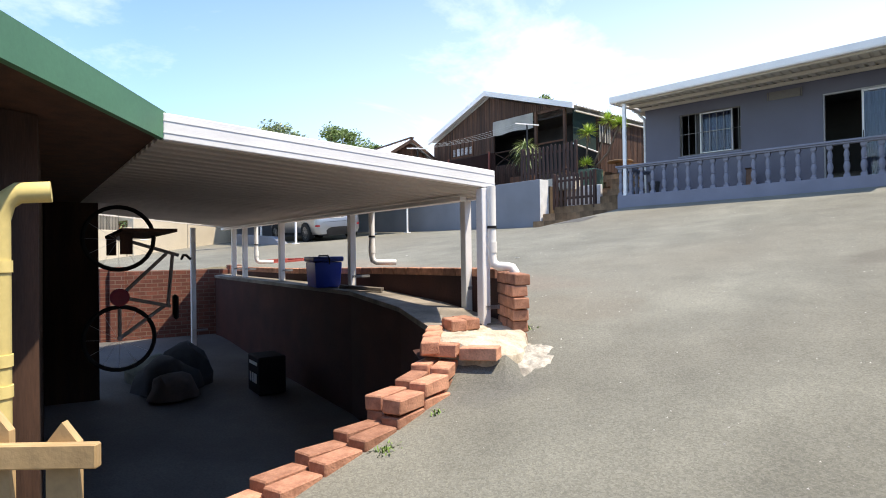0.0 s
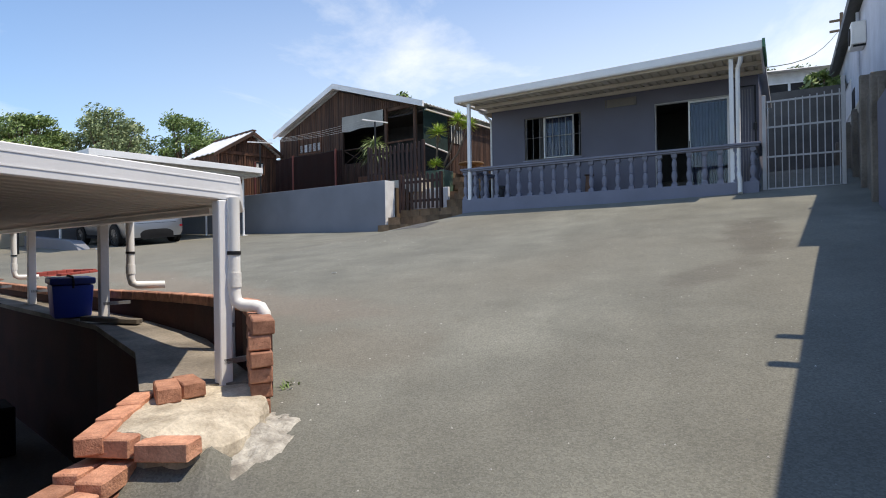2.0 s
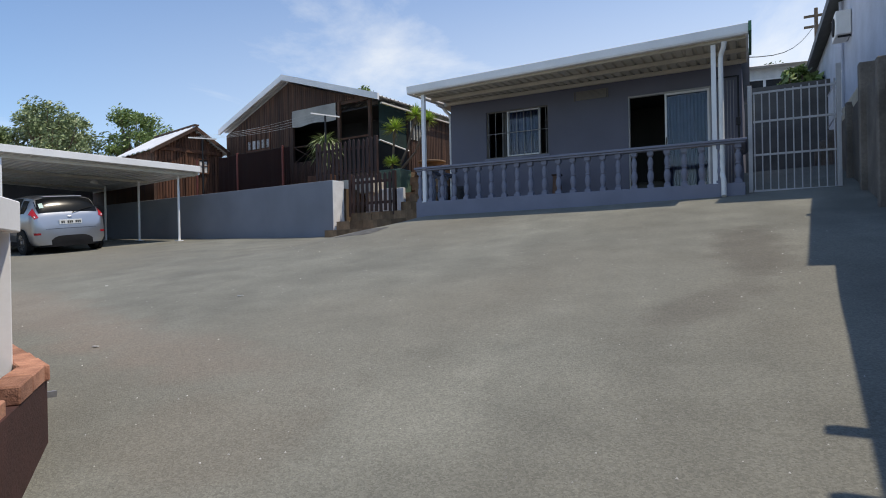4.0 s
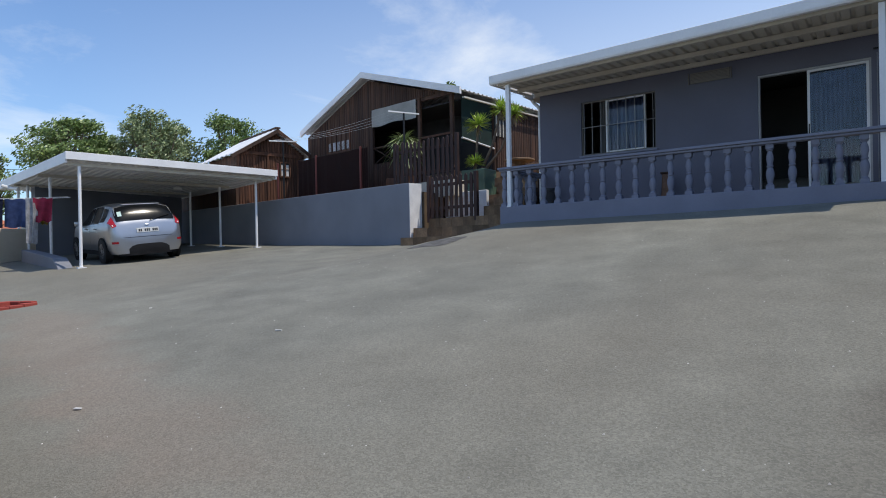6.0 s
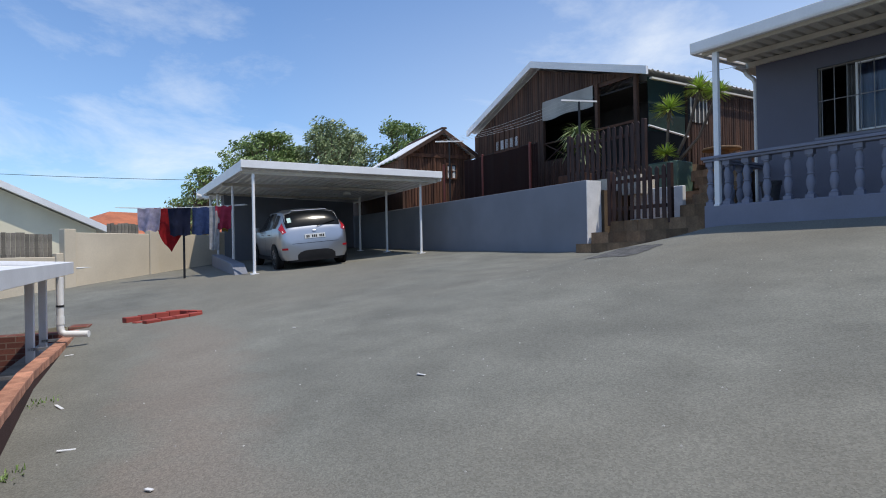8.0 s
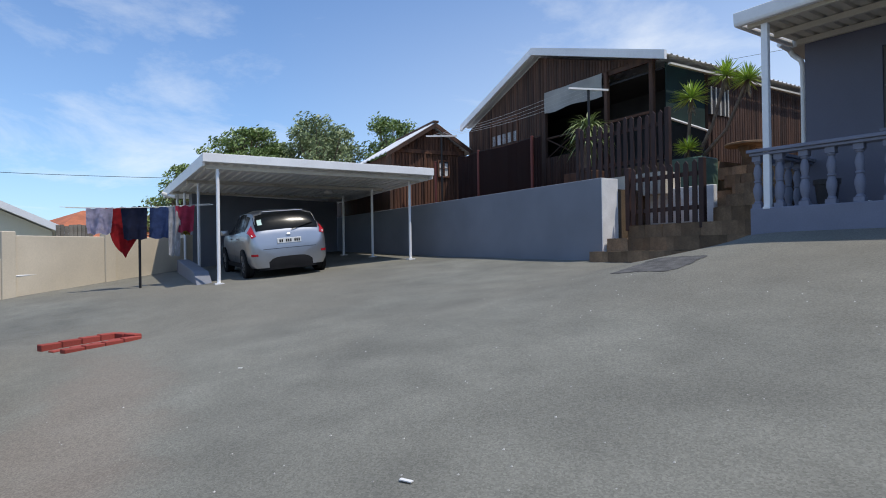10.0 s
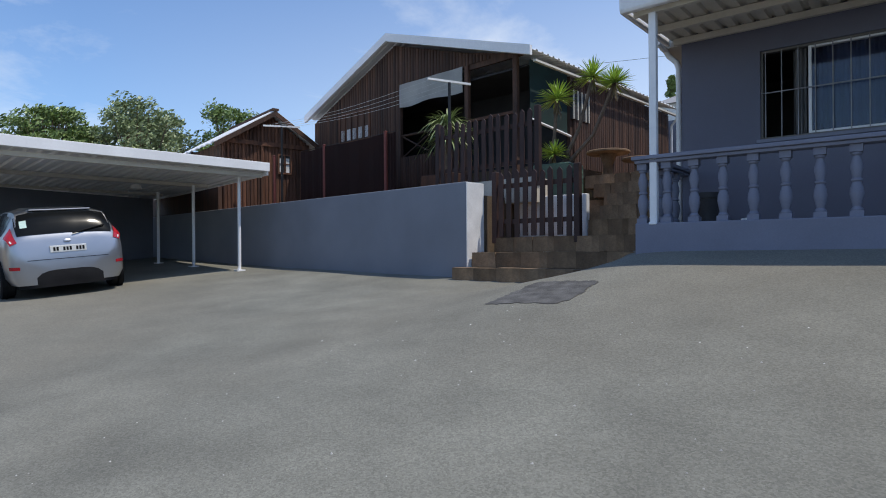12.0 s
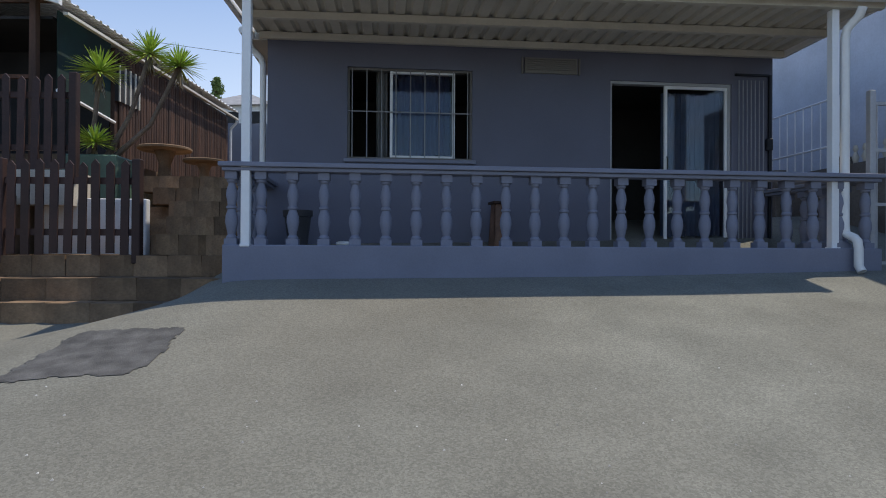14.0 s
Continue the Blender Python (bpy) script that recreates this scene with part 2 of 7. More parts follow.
def lathe(bm, profile, n=12, m=None):
    rings = []
    for r, z in profile:
        rings.append([bm.verts.new((r * math.cos(2 * math.pi * k / n), r * math.sin(2 * math.pi * k / n), z)) for k in range(n)])
    for a, b in zip(rings, rings[1:]):
        for k in range(n):
            bm.faces.new((a[k], a[(k + 1) % n], b[(k + 1) % n], b[k]))
    bm.faces.new(rings[0][::-1]); bm.faces.new(rings[-1])
    if m is not None:
        for r in rings:
            for v in r:
                v.co = m @ v.co


def prism(bm, poly, z0, z1):
    """Upright prism over a plan polygon."""
    lo = [bm.verts.new((x, y, z0)) for x, y in poly]
    hi = [bm.verts.new((x, y, z1)) for x, y in poly]
    n = len(poly)
    for i in range(n):
        bm.faces.new((lo[i], lo[(i + 1) % n], hi[(i + 1) % n], hi[i]))
    bm.faces.new(lo[::-1]); bm.faces.new(hi)


def extrude_yz(bm, poly, x0, x1, m=None):
    """Solid from a closed outline in (y, z), between two x."""
    a = [bm.verts.new((x0, y, z)) for y, z in poly]
    b = [bm.verts.new((x1, y, z)) for y, z in poly]
    n = len(poly)
    for i in range(n):
        bm.faces.new((a[i], a[(i + 1) % n], b[(i + 1) % n], b[i]))
    bm.faces.new(a[::-1]); bm.faces.new(b)
    if m is not None:
        for v in a + b:
            v.co = m @ v.co


def to_mesh(name, bm, material, smooth=False):
    bmesh.ops.recalc_face_normals(bm, faces=bm.faces[:])
    me = bpy.data.meshes.new(name)
    bm.to_mesh(me); bm.free()
    for mm in (material if isinstance(material, (list, tuple)) else [material]):
        me.materials.append(mm)
    if smooth:
        me.polygons.foreach_set("use_smooth", [True] * len(me.polygons))
        me.set_sharp_from_angle(angle=radians(40))
    return me


def part(name, bm, material, parent, label="", smooth=False):
    ob = new(name, to_mesh(name, bm, material, smooth))
    ob.parent = parent
    return tagged(ob, label)


def structure(name, bm, material, label, category, smooth=False):
    return tagged(new(name, to_mesh(name, bm, material, smooth)), label, category, kind="structure")


def thing(name, label, category, m=None, group=""):
    ob = new(name)
    ob.empty_display_size = 0.1
    if m is not None:
        ob.matrix_basis = m
    return tagged(ob, label, category, group)


def solo(name, bm, material, label, category, group="", smooth=False, m=None):
    ob = new(name, to_mesh(name, bm, material, smooth))
    if m is not None:
        ob.matrix_basis = m
    return tagged(ob, label, category, group)


def one(*boxes, m=None):
    bm = bmesh.new()
    for b in boxes:
        box(bm, *b, m=m)
    return bm


# ---------------------------------------------------------------- ground
def ground_z(x, y):
    """Height of the sloping yard."""
    x, y = max(-26.0, min(4.0, x)), max(-6.0, min(18.0, y))
    dip = 0.04 * math.exp(-((x + 16.4) / 1.6) ** 2 - ((y - 10.2) / 1.6) ** 2) - 0.13 * math.exp(-((x + 12.9) / 2.0) ** 2 - ((y - 8.3) / 1.1) ** 2)
    near = max(0.0, min(1.0, (y - 13.3) / 1.5))
    near *= near * (3 - 2 * near)
    bank = max(-30.0, min(30.0, (x + 8.6 - 0.85 * near) / (0.5 - 0.33 * near)))
    rise = max(0.0, min(2.0, (y - 8) / 7)) ** 1.5 / (1 + math.exp(-bank))
    return -0.29919 - 0.01338 * x + 0.19328 * y + 0.00115 * x * x + 0.00249 * x * y - 0.00209 * y * y + 0.44648 * rise + dip


# edge of the sunken yard: the kerb bends from the walk up to the drive
PIT_EDGE = [(-2.2, -3.0), (-2.5, 0.3), (-2.58, 1.2), (-2.66, 2.1), (-2.8, 2.7), (-3.0, 3.5), (-3.14, 4.06), (-4.0, 4.73), (-5.1, 5.1), (-6.4, 5.31), (-9.1, 5.67), (-12.6, 6.38), (-13.2, 6.3), (-13.6, 4.25), (-15.3, 4.1), (-16.0, -3.0)]
PIT_Z = -1.25


def pit_z(x):
    """Floor of the sunken yard, falling towards the walk."""
    return -0.5 - 0.075 * (max(-12.0, min(-2.5, x)) + 12.0)


def in_poly(x, y, poly):
    odd = False
    for (x0, y0), (x1, y1) in zip(poly, poly[1:] + poly[:1]):
        if (y0 > y) != (y1 > y) and x < (x1 - x0) * (y - y0) / (y1 - y0) + x0:
            odd = not odd
    return odd


def nearest_on(x, y, poly):
    best = None
    for (x0, y0), (x1, y1) in zip(poly, poly[1:] + poly[:1]):
        dx, dy = x1 - x0, y1 - y0
        s = max(0, min(1, ((x - x0) * dx + (y - y0) * dy) / (dx * dx + dy * dy)))
        p = (x0 + s * dx, y0 + s * dy)
        d = (p[0] - x) ** 2 + (p[1] - y) ** 2
        if best is None or d < best[0]:
            best = (d, p)
    return best[1]


def build_ground():
    bm = bmesh.new()
    xs = [-400, -120, -60, -40, -32] + [-28 + 0.25 * i for i in range(137)] + [8, 12, 30, 80, 300]
    ys = [-300, -80, -30, -14] + [-8 + 0.25 * i for i in range(117)] + [24, 28, 34, 50, 90, 200, 420]
    grid = {}
    for i, x in enumerate(xs):
        for j, y in enumerate(ys):
            far = max(0, -28 - x, y - 30, -10 - y, x - 12)
            z = ground_z(x, y) - 0.012 * far + (0.03 * (y - 21) if y > 21 else 0) + 0.012 * noise.noise((x * 0.5, y * 0.5, 0))
            grid[i, j] = bm.verts.new((x, y, z))
    for i in range(len(xs) - 1):
        for j in range(len(ys) - 1):
            cx, cy = (xs[i] + xs[i + 1]) / 2, (ys[j] + ys[j + 1]) / 2
            if not in_poly(cx, cy, PIT_EDGE):
                bm.faces.new((grid[i, j], grid[i + 1, j], grid[i + 1, j + 1], grid[i, j + 1]))
    for v in [v for v in bm.verts if not v.link_faces]:
        bm.verts.remove(v)
    for v in bm.verts:
        if v.is_boundary and abs(v.co.x) < 30 and abs(v.co.y) < 30:
            v.co.x, v.co.y = nearest_on(v.co.x, v.co.y, PIT_EDGE)
            v.co.z = ground_z(v.co.x, v.co.y)
    return structure("ground", bm, M_ASPHALT, "sloping weathered grey tarmac yard with fine grit", "ground", smooth=True)


build_ground()
bm = bmesh.new()
rows = []
for k in range(30):
    x = -16.2 + 0.5 * k
    rows.append([bm.verts.new((x, y, pit_z(x) - dz + 0.012 * noise.noise((x * 0.7, y * 0.7, 2)))) for dz in (0.0, 0.25) for y in (-3.2, -0.5, 2.0, 4.5, 6.8)])
for a, b in zip(rows, rows[1:]):
    for k in range(4):
        bm.faces.new((a[k], b[k], b[k + 1], a[k + 1]))
        bm.faces.new((a[5 + k], a[6 + k], b[6 + k], b[5 + k]))
structure("floor", bm, M_PITFLOOR, "dark concrete floor of the sunken carport, deepened for its shade", "floor")

# ---------------------------------------------------------------- grey-blue house
HX0, HX1, HY, HF = -7.25, -0.545, 16.48, 14.745
FLOOR_Z, PLINTH_Z, RAIL_Z = 2.735, 2.745, 3.54
WIN = (-6.26, -4.66, 3.865, 5.03)
DOOR = (-2.82, -1.13, FLOOR_Z, 4.97)


def wall_with_holes(bm, x0, x1, z0, z1, y0, y1, holes):
    """Wall along x with rectangular openings (hx0, hx1, hz0, hz1)."""
    cuts = sorted({x0, x1, *[h[0] for h in holes], *[h[1] for h in holes]})
    for a, b in zip(cuts, cuts[1:]):
        zs = [(z0, z1)]
        for h in holes:
            if h[0] < b - 1e-6 and h[1] > a + 1e-6:
                zs = [q for s in zs for q in ((s[0], min(s[1], h[2])), (max(s[0], h[3]), s[1])) if q[1] > q[0] + 1e-6]
        for s in zs:
            box(bm, a, y0, s[0], b, y1, s[1])
    bmesh.ops.remove_doubles(bm, verts=bm.verts[:], dist=1e-5)


house = thing("house", "single-storey grey-blue plastered house with a balustraded veranda", "house")
bm = bmesh.new()
wall_with_holes(bm, HX0, HX1, 1.8, 5.52, HY, HY + 0.22, [WIN, DOOR])
part("front_wall", bm, M_PAINT, house, "grey-blue painted plaster front wall")
for x in (HX0, HX1 - 0.22):
    part("side_wall", one((x, HY + 0.22, 1.8, x + 0.22, 23, 5.52)), M_PAINT, house)
part("back_wall", one((HX0, 23, 1.8, HX1, 23.2, 5.52)), M_PAINT, house)
part("floor", one((HX0 + 0.01, HF + 0.225, 2.0, HX1 - 0.01, HY - 0.004, FLOOR_Z)), M_CONC, house)
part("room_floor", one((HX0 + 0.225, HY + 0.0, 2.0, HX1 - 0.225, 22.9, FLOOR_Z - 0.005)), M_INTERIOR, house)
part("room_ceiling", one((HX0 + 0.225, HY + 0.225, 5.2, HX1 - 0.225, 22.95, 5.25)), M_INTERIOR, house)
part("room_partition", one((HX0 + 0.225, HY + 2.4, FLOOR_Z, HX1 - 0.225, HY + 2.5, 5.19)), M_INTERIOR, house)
# veranda plinth and rail
part("plinth", bevelled(one((-7.32, HF, 1.7, -0.5, HF + 0.22, PLINTH_Z)), 0.012, 2), M_PAINT_L, house, "light grey-blue painted veranda plinth")
part("plinth", one((-0.72, HF + 0.222, 1.9, -0.5, HY - 0.002, PLINTH_Z - 0.003)), M_PAINT_L, house)
part("plinth", one((-7.32, HF + 0.222, 1.7, -7.1, HY - 0.002, PLINTH_Z - 0.003)), M_PAINT_L, house)


def moulded_rail(x0, y0, x1, y1, w=0.24):
    bm = bmesh.new()
    box(bm, x0, y0, RAIL_Z - 0.045, x1, y1, RAIL_Z)
    box(bm, x0 + 0.03, y0 + 0.03, RAIL_Z - 0.085, x1 - 0.03, y1 - 0.03, RAIL_Z - 0.047)
    return bevelled(bm, 0.008, 2)


part("handrail", moulded_rail(-7.36, HF - 0.02, -0.46, HF + 0.22), M_PAINT_L, house, "light grey-blue moulded handrail")
part("handrail", moulded_rail(-0.70, HF + 0.222, -0.46, HY - 0.002), M_PAINT_L, house)
part("handrail", moulded_rail(-7.36, HF + 0.222, -7.12, HY - 0.002), M_PAINT_L, house)
BAL = [(0.052, 0.06), (0.054, 0.075), (0.047, 0.085), (0.036, 0.10), (0.05, 0.16), (0.062, 0.22), (0.058, 0.28), (0.042, 0.33), (0.038, 0.345), (0.05, 0.355), (0.05, 0.372), (0.038, 0.382),
       (0.045, 0.43), (0.055, 0.48), (0.05, 0.53), (0.035, 0.58), (0.032, 0.60), (0.048, 0.615), (0.05, 0.635)]


def baluster_mesh():
    bm = bmesh.new()
    box(bm, -0.058, -0.058, 0, 0.058, 0.058, 0.06)
    lathe(bm, BAL, 14)
    box(bm, -0.055, -0.055, 0.637, 0.055, 0.055, 0.71)
    return to_mesh("baluster", bm, M_PAINT_L, True)


bal_me = baluster_mesh()
bal_at = [(-7.255, HF + 0.1)] + [(-6.975 + 0.303 * i, HF + 0.1) for i in range(22)] + [(-0.60, HF + 0.42 + 0.31 * i) for i in range(4)] + [(-7.24, HF + 0.42 + 0.31 * i) for i in range(4)]
for x, y in bal_at:
    ob = new("baluster", bal_me)
    ob.parent = house
    ob.matrix_basis = pose(x, y, PLINTH_Z - 0.002, 0, 0, random.uniform(-2, 2))


# veranda roof: ribbed sheet, ribs run from the wall to the gutter
def ribbed(bm, x0, x1, y0, y1, z0, z1, pitch=0.19, depth=0.036, m=None, thick=0.004):
    """Trapezoid-ribbed sheet, ribs along y, height z0 at y0 and z1 at y1."""
    prof, x = [], x0
    while x < x1:
        for dx, dz in ((0, 0), (0.55, 0), (0.66, 1), (0.89, 1)):
            prof.append((min(x1, x + dx * pitch), dz * depth))
        x += pitch
    prof.append((x1, 0))
    for up in (0, thick):
        a = [bm.verts.new((px, y0, z0 + pz + up)) for px, pz in prof]
        b = [bm.verts.new((px, y1, z1 + pz + up)) for px, pz in prof]
        for i in range(len(prof) - 1):
            if prof[i + 1][0] - prof[i][0] > 1e-6:
                bm.faces.new((a[i], a[i + 1], b[i + 1], b[i]))
        if m is not None:
            for v in a + b:
                v.co = m @ v.co


def tilted(bm):
    """The gutter line climbs gently towards the side gate."""
    for v in bm.verts:
        v.co.z += 0.0165 * (v.co.x + 7.4) * max(0.0, (16.5 - v.co.y) / 1.85)
    return bm


bm = bmesh.new()
ribbed(bm, -7.38, -0.42, 14.70, 16.49, 5.295, 5.41)
part("veranda_roof", tilted(bm), M_CREAM, house, "cream ribbed metal veranda roof sheet")
bm = bmesh.new()
extrude_yz(bm, [(14.605, 5.27), (14.625, 5.235), (14.695, 5.235), (14.695, 5.415), (14.595, 5.415)], -7.44, -0.41)
part("gutter", tilted(bevelled(bm, 0.006, 1)), M_WHITE, house, "white metal gutter along the veranda roof")
for y, z in ((14.80, 5.295), (15.62, 5.345), (16.40, 5.40)):
    part("purlin", tilted(one((-7.33, y - 0.03, z - 0.085, -0.45, y + 0.03, z - 0.004))), M_CREAM, house)
for x in (-7.415, -0.435):
    bm = bmesh.new()
    extrude_yz(bm, [(14.70, 5.235), (16.42, 5.32), (16.42, 5.50), (14.70, 5.415)], x - 0.02, x + 0.02)
    part("barge", tilted(bm), M_WHITE, house)


def channel_post(x, y, z0, z1, s=0.042):
    bm = bmesh.new()
    box(bm, x - s, y - s, z0, x + s, y + s, z1)
    box(bm, x - s - 0.004, y - s - 0.02, z0, x + s + 0.004, y + s + 0.02, z0 + 0.03)
    return bevelled(bm, 0.006, 1)


part("post", channel_post(-7.11, 14.80, PLINTH_Z - 0.02, 5.22), M_WHITE, house, "white square steel post")
part("post", channel_post(-0.99, 14.84, PLINTH_Z - 0.02, 5.30), M_WHITE, house, "white square steel post")
bm = bmesh.new()
tube(bm, [(-0.80, 14.66, 5.28), (-0.81, 14.70, 5.20), (-0.86, 14.80, 5.10), (-0.87, 14.82, 5.0), (-0.87, 14.82, 3.0), (-0.87, 14.80, 2.90), (-0.86, 14.70, 2.855), (-0.85, 14.67, 2.82), (-0.845, 14.66, 2.74), (-0.845, 14.66, 2.56), (-0.84, 14.62, 2.50)], 0.045, 12)
part("downpipe", bm, M_PVC, house, "white plastic downpipe with an elbow", True)
# main roof end, eaves and side gutter
bm = bmesh.new()
extrude_yz(bm, [(16.43, 5.53), (23.4, 5.93), (23.4, 6.01), (16.43, 5.61)], -7.55, -0.40)
part("roof", bm, M_ROOFWHITE, house, "pale metal main roof")
bm = bmesh.new()
extrude_yz(bm, [(14.58, 5.385), (16.42, 5.46), (16.42, 5.63), (14.58, 5.555)], -0.41, -0.36)
part("end_trim", bm, M_GREEN, house, "green painted end trim")
bm = bmesh.new()
tube(bm, [(-7.5, 16.2, 5.34), (-7.5, 16.55, 5.33), (-7.46, 16.6, 5.24), (-7.36, 16.62, 5.14), (-7.33, 16.62, 5.04), (-7.33, 16.62, 2.5)], 0.04, 10)
part("side_downpipe", bm, M_PVC, house, "white plastic downpipe at the house corner", True)
part("eaves_box", one((-7.56, 16.5, 5.33, -7.26, 22.9, 5.52)), M_CREAM, house)

# window with sliding sash and bars
M_BARGREY = mat("grey_bar_paint", (0.28, 0.28, 0.29), 0.5, 0.15, 4, 40, 0.05)
window_1 = thing("window_1", "white aluminium sliding window with burglar bars, blue curtain behind", "window", pose(WIN[0], HY, WIN[2]))
window_1["kind"] = "structure"
ww, wh = WIN[1] - WIN[0], WIN[3] - WIN[2]


def frame_bm(w, h, t, d, y):
    bm = bmesh.new()
    box(bm, 0, y, 0, t, y + d, h); box(bm, w - t, y, 0, w, y + d, h)
    box(bm, t, y, 0, w - t, y + d, t); box(bm, t, y, h - t, w - t, y + d, h)
    return bm


part("window_frame", frame_bm(ww, wh, 0.028, 0.08, 0.04), mat("bronze_frame", (0.16, 0.145, 0.13), 0.5, 0.1, 3, 30, 0), window_1)
for z in (0.03, wh - 0.055):
    part("sash_rail", one((0.573, 0.05, z, 1.343, 0.11, z + 0.025)), M_WHITE, window_1)
for x in (0.555, 1.36):
    part("mullion", one((x - 0.017, 0.045, 0.03, x + 0.017, 0.115, wh - 0.03)), M_WHITE, window_1)
for x0, x1 in ((0.573, 1.343),):
    ob = part("pane", one((x0, 0.075, 0.046, x1, 0.081, wh - 0.046)), M_GLASS, window_1)
    ob.visible_shadow = False
for i in range(9):
    bm = bmesh.new()
    x = 0.06 + (ww - 0.12) * i / 8
    tube(bm, [(x, 0.02, 0.02), (x, 0.02, wh - 0.02)], 0.007, 6)
    part("bar", bm, M_BARGREY, window_1)
bm = bmesh.new()
tube(bm, [(0.01, 0.022, wh * 0.52), (ww - 0.01, 0.022, wh * 0.52)], 0.008, 6)
part("cross_bar", bm, M_BARGREY, window_1)
part("window_sill", bevelled(one((-0.04, -0.05, -0.05, ww + 0.04, 0.05, -0.003)), 0.006), M_PAINT_L, window_1)


def curtain_bm(w, h, folds, amp=0.035, rows=4):
    bm = bmesh.new()
    n = folds * 8
    g = [[bm.verts.new((w * i / n, amp * math.sin(2 * math.pi * folds * i / n + 0.35 * math.sin(j)) * (0.6 + 0.4 * j / rows) + 0.01 * math.sin(i * 0.7), h * (1 - j / rows))) for i in range(n + 1)] for j in range(rows + 1)]
    for j in range(rows):
        for i in range(n):
            bm.faces.new((g[j][i], g[j][i + 1], g[j + 1][i + 1], g[j + 1][i]))
    return bm


solo("curtain", curtain_bm(0.80, 1.14, 9), M_CURTAIN, "blue curtain hanging in folds behind the window", "curtain", "curtains", True, pose(WIN[0] + 0.53, HY + 0.18, WIN[2] + 0.01))
solo("curtain", curtain_bm(0.15, 1.14, 3), mat("lace_curtain", (0.2, 0.2, 0.2), 0.9, 0.1, 4, 90, 0.1), "pale lace curtain drawn aside behind the window", "curtain", "curtains", True, pose(WIN[0] + 0.36, HY + 0.18, WIN[2] + 0.01))

# sliding door, half open
door_1 = thing("door_1", "white aluminium sliding glass door standing half open", "door", pose(DOOR[0], HY, DOOR[2]))
door_1["kind"] = "structure"
dw, dh = DOOR[1] - DOOR[0], DOOR[3] - DOOR[2]
M_ALU = mat("dull_aluminium", (0.42, 0.42, 0.43), 0.5, 0.1, 3, 30, 0.02)
bm = bmesh.new()
box(bm, 0, 0.03, 0, 0.032, 0.13, dh); box(bm, dw - 0.032, 0.03, 0, dw, 0.13, dh)
box(bm, 0.032, 0.03, dh - 0.035, dw - 0.032, 0.13, dh); box(bm, 0.032, 0.03, 0, dw - 0.032, 0.13, 0.03)
part("door_frame", bm, M_ALU, door_1)
leaf = part("leaf", frame_bm(dw - 0.032 - 0.77, dh - 0.07, 0.04, 0.03, 0), M_WHITE, door_1)
leaf.matrix_basis = pose(0.77, 0.05, 0.032)
pane = part("pane", one((0.04, 0.012, 0.04, dw - 0.072 - 0.77, 0.018, dh - 0.11)), M_GLASS, leaf)
pane.visible_shadow = False
bm = bmesh.new()
tube(bm, [(0.795, 0.03, 1.0), (0.795, 0.01, 1.02), (0.795, 0.01, 1.22), (0.795, 0.03, 1.24)], 0.01, 6)
part("door_handle", bm, M_BLACKMETAL, door_1)
solo("curtain", curtain_bm(0.84, 2.12, 12, 0.045), mat("grey_blue_blind", (0.07, 0.09, 0.14), 0.9, 0.2, 5, 60, 0.2), "blue-grey vertical blind drawn behind the sliding door", "curtain", "curtains", True, pose(DOOR[0] + 0.79, HY + 0.2, DOOR[2] + 0.02))
# expanding security gate, pushed back against the wall, with its dark lock post
secgate = thing("security_gate", "folded steel security gate with a black lock post beside the door", "gate", pose(DOOR[1] + 0.03, HY - 0.04, FLOOR_Z))
for i in range(7):
    bm = bmesh.new()
    tube(bm, [(0.05 + 0.058 * i, 0, 0.04), (0.05 + 0.058 * i, 0, 2.28)], 0.007, 6)
    part("bar", bm, M_BARGREY, secgate)
part("lock_post", bevelled(one((0.47, -0.02, 0.02, 0.505, 0.02, 2.36)), 0.004), M_BLACKMETAL, secgate, "black steel lock post")
part("lock_box", bevelled(one((0.44, -0.032, 1.34, 0.52, 0.032, 1.50)), 0.008), M_BLACKMETAL, secgate)
for z in (0.04, 2.34):
    part("track", one((0.0, -0.015, z, 0.468, 0.015, z + 0.025)), M_BLACKMETAL if z > 1 else M_BARGREY, secgate)
M_VENT = mat("vent_paint", (0.215, 0.2, 0.185), 0.6, 0.08, 0.2, 40, 0.1)
# air vent plate
vent = thing("air_vent", "dull beige louvred vent plate high on the wall", "vent", pose(-3.98, HY - 0.03, 5.02))
part("frame", frame_bm(0.7, 0.2, 0.02, 0.028, 0), M_VENT, vent)
for i in range(6):
    part("slat", one((0.02, 0.002, 0.022 + 0.026 * i, 0.68, 0.02, 0.042 + 0.026 * i)), M_VENT, vent)
for x in (-0.04, 0.72):
    part("bracket", one((x, -0.02, -0.01, x + 0.015, 0.028, 0.2)), M_VENT, vent)


# veranda furniture
M_CHAIR = mat("brown_stand_wood", (0.20, 0.105, 0.065), 0.6, 0.3, 3, 25, 0.2)
st = thing("plant_stand", "brown tapering wooden stand on the veranda floor", "stand", pose(-4.37, 16.15, FLOOR_Z, 0, 0, 8))
for k in range(4):
    bm = bmesh.new()
    a, b = 0.105, 0.078
    lo = [(-a, -a), (a, -a), (a, -a + 0.018), (-a, -a + 0.018)]
    hi = [(-b, -b), (b, -b), (b, -b + 0.018), (-b, -b + 0.018)]
    v0, v1 = [bm.verts.new((x, y, 0)) for x, y in lo], [bm.verts.new((x, y, 0.54)) for x, y in hi]
    for i in range(4):
        bm.faces.new((v0[i], v0[(i + 1) % 4], v1[(i + 1) % 4], v1[i]))
    bm.faces.new(v0[::-1]); bm.faces.new(v1)
    bmesh.ops.transform(bm, matrix=pose(0, 0, 0, 0, 0, 90 * k), verts=bm.verts[:])
    part("side_board", bm, M_CHAIR, st)
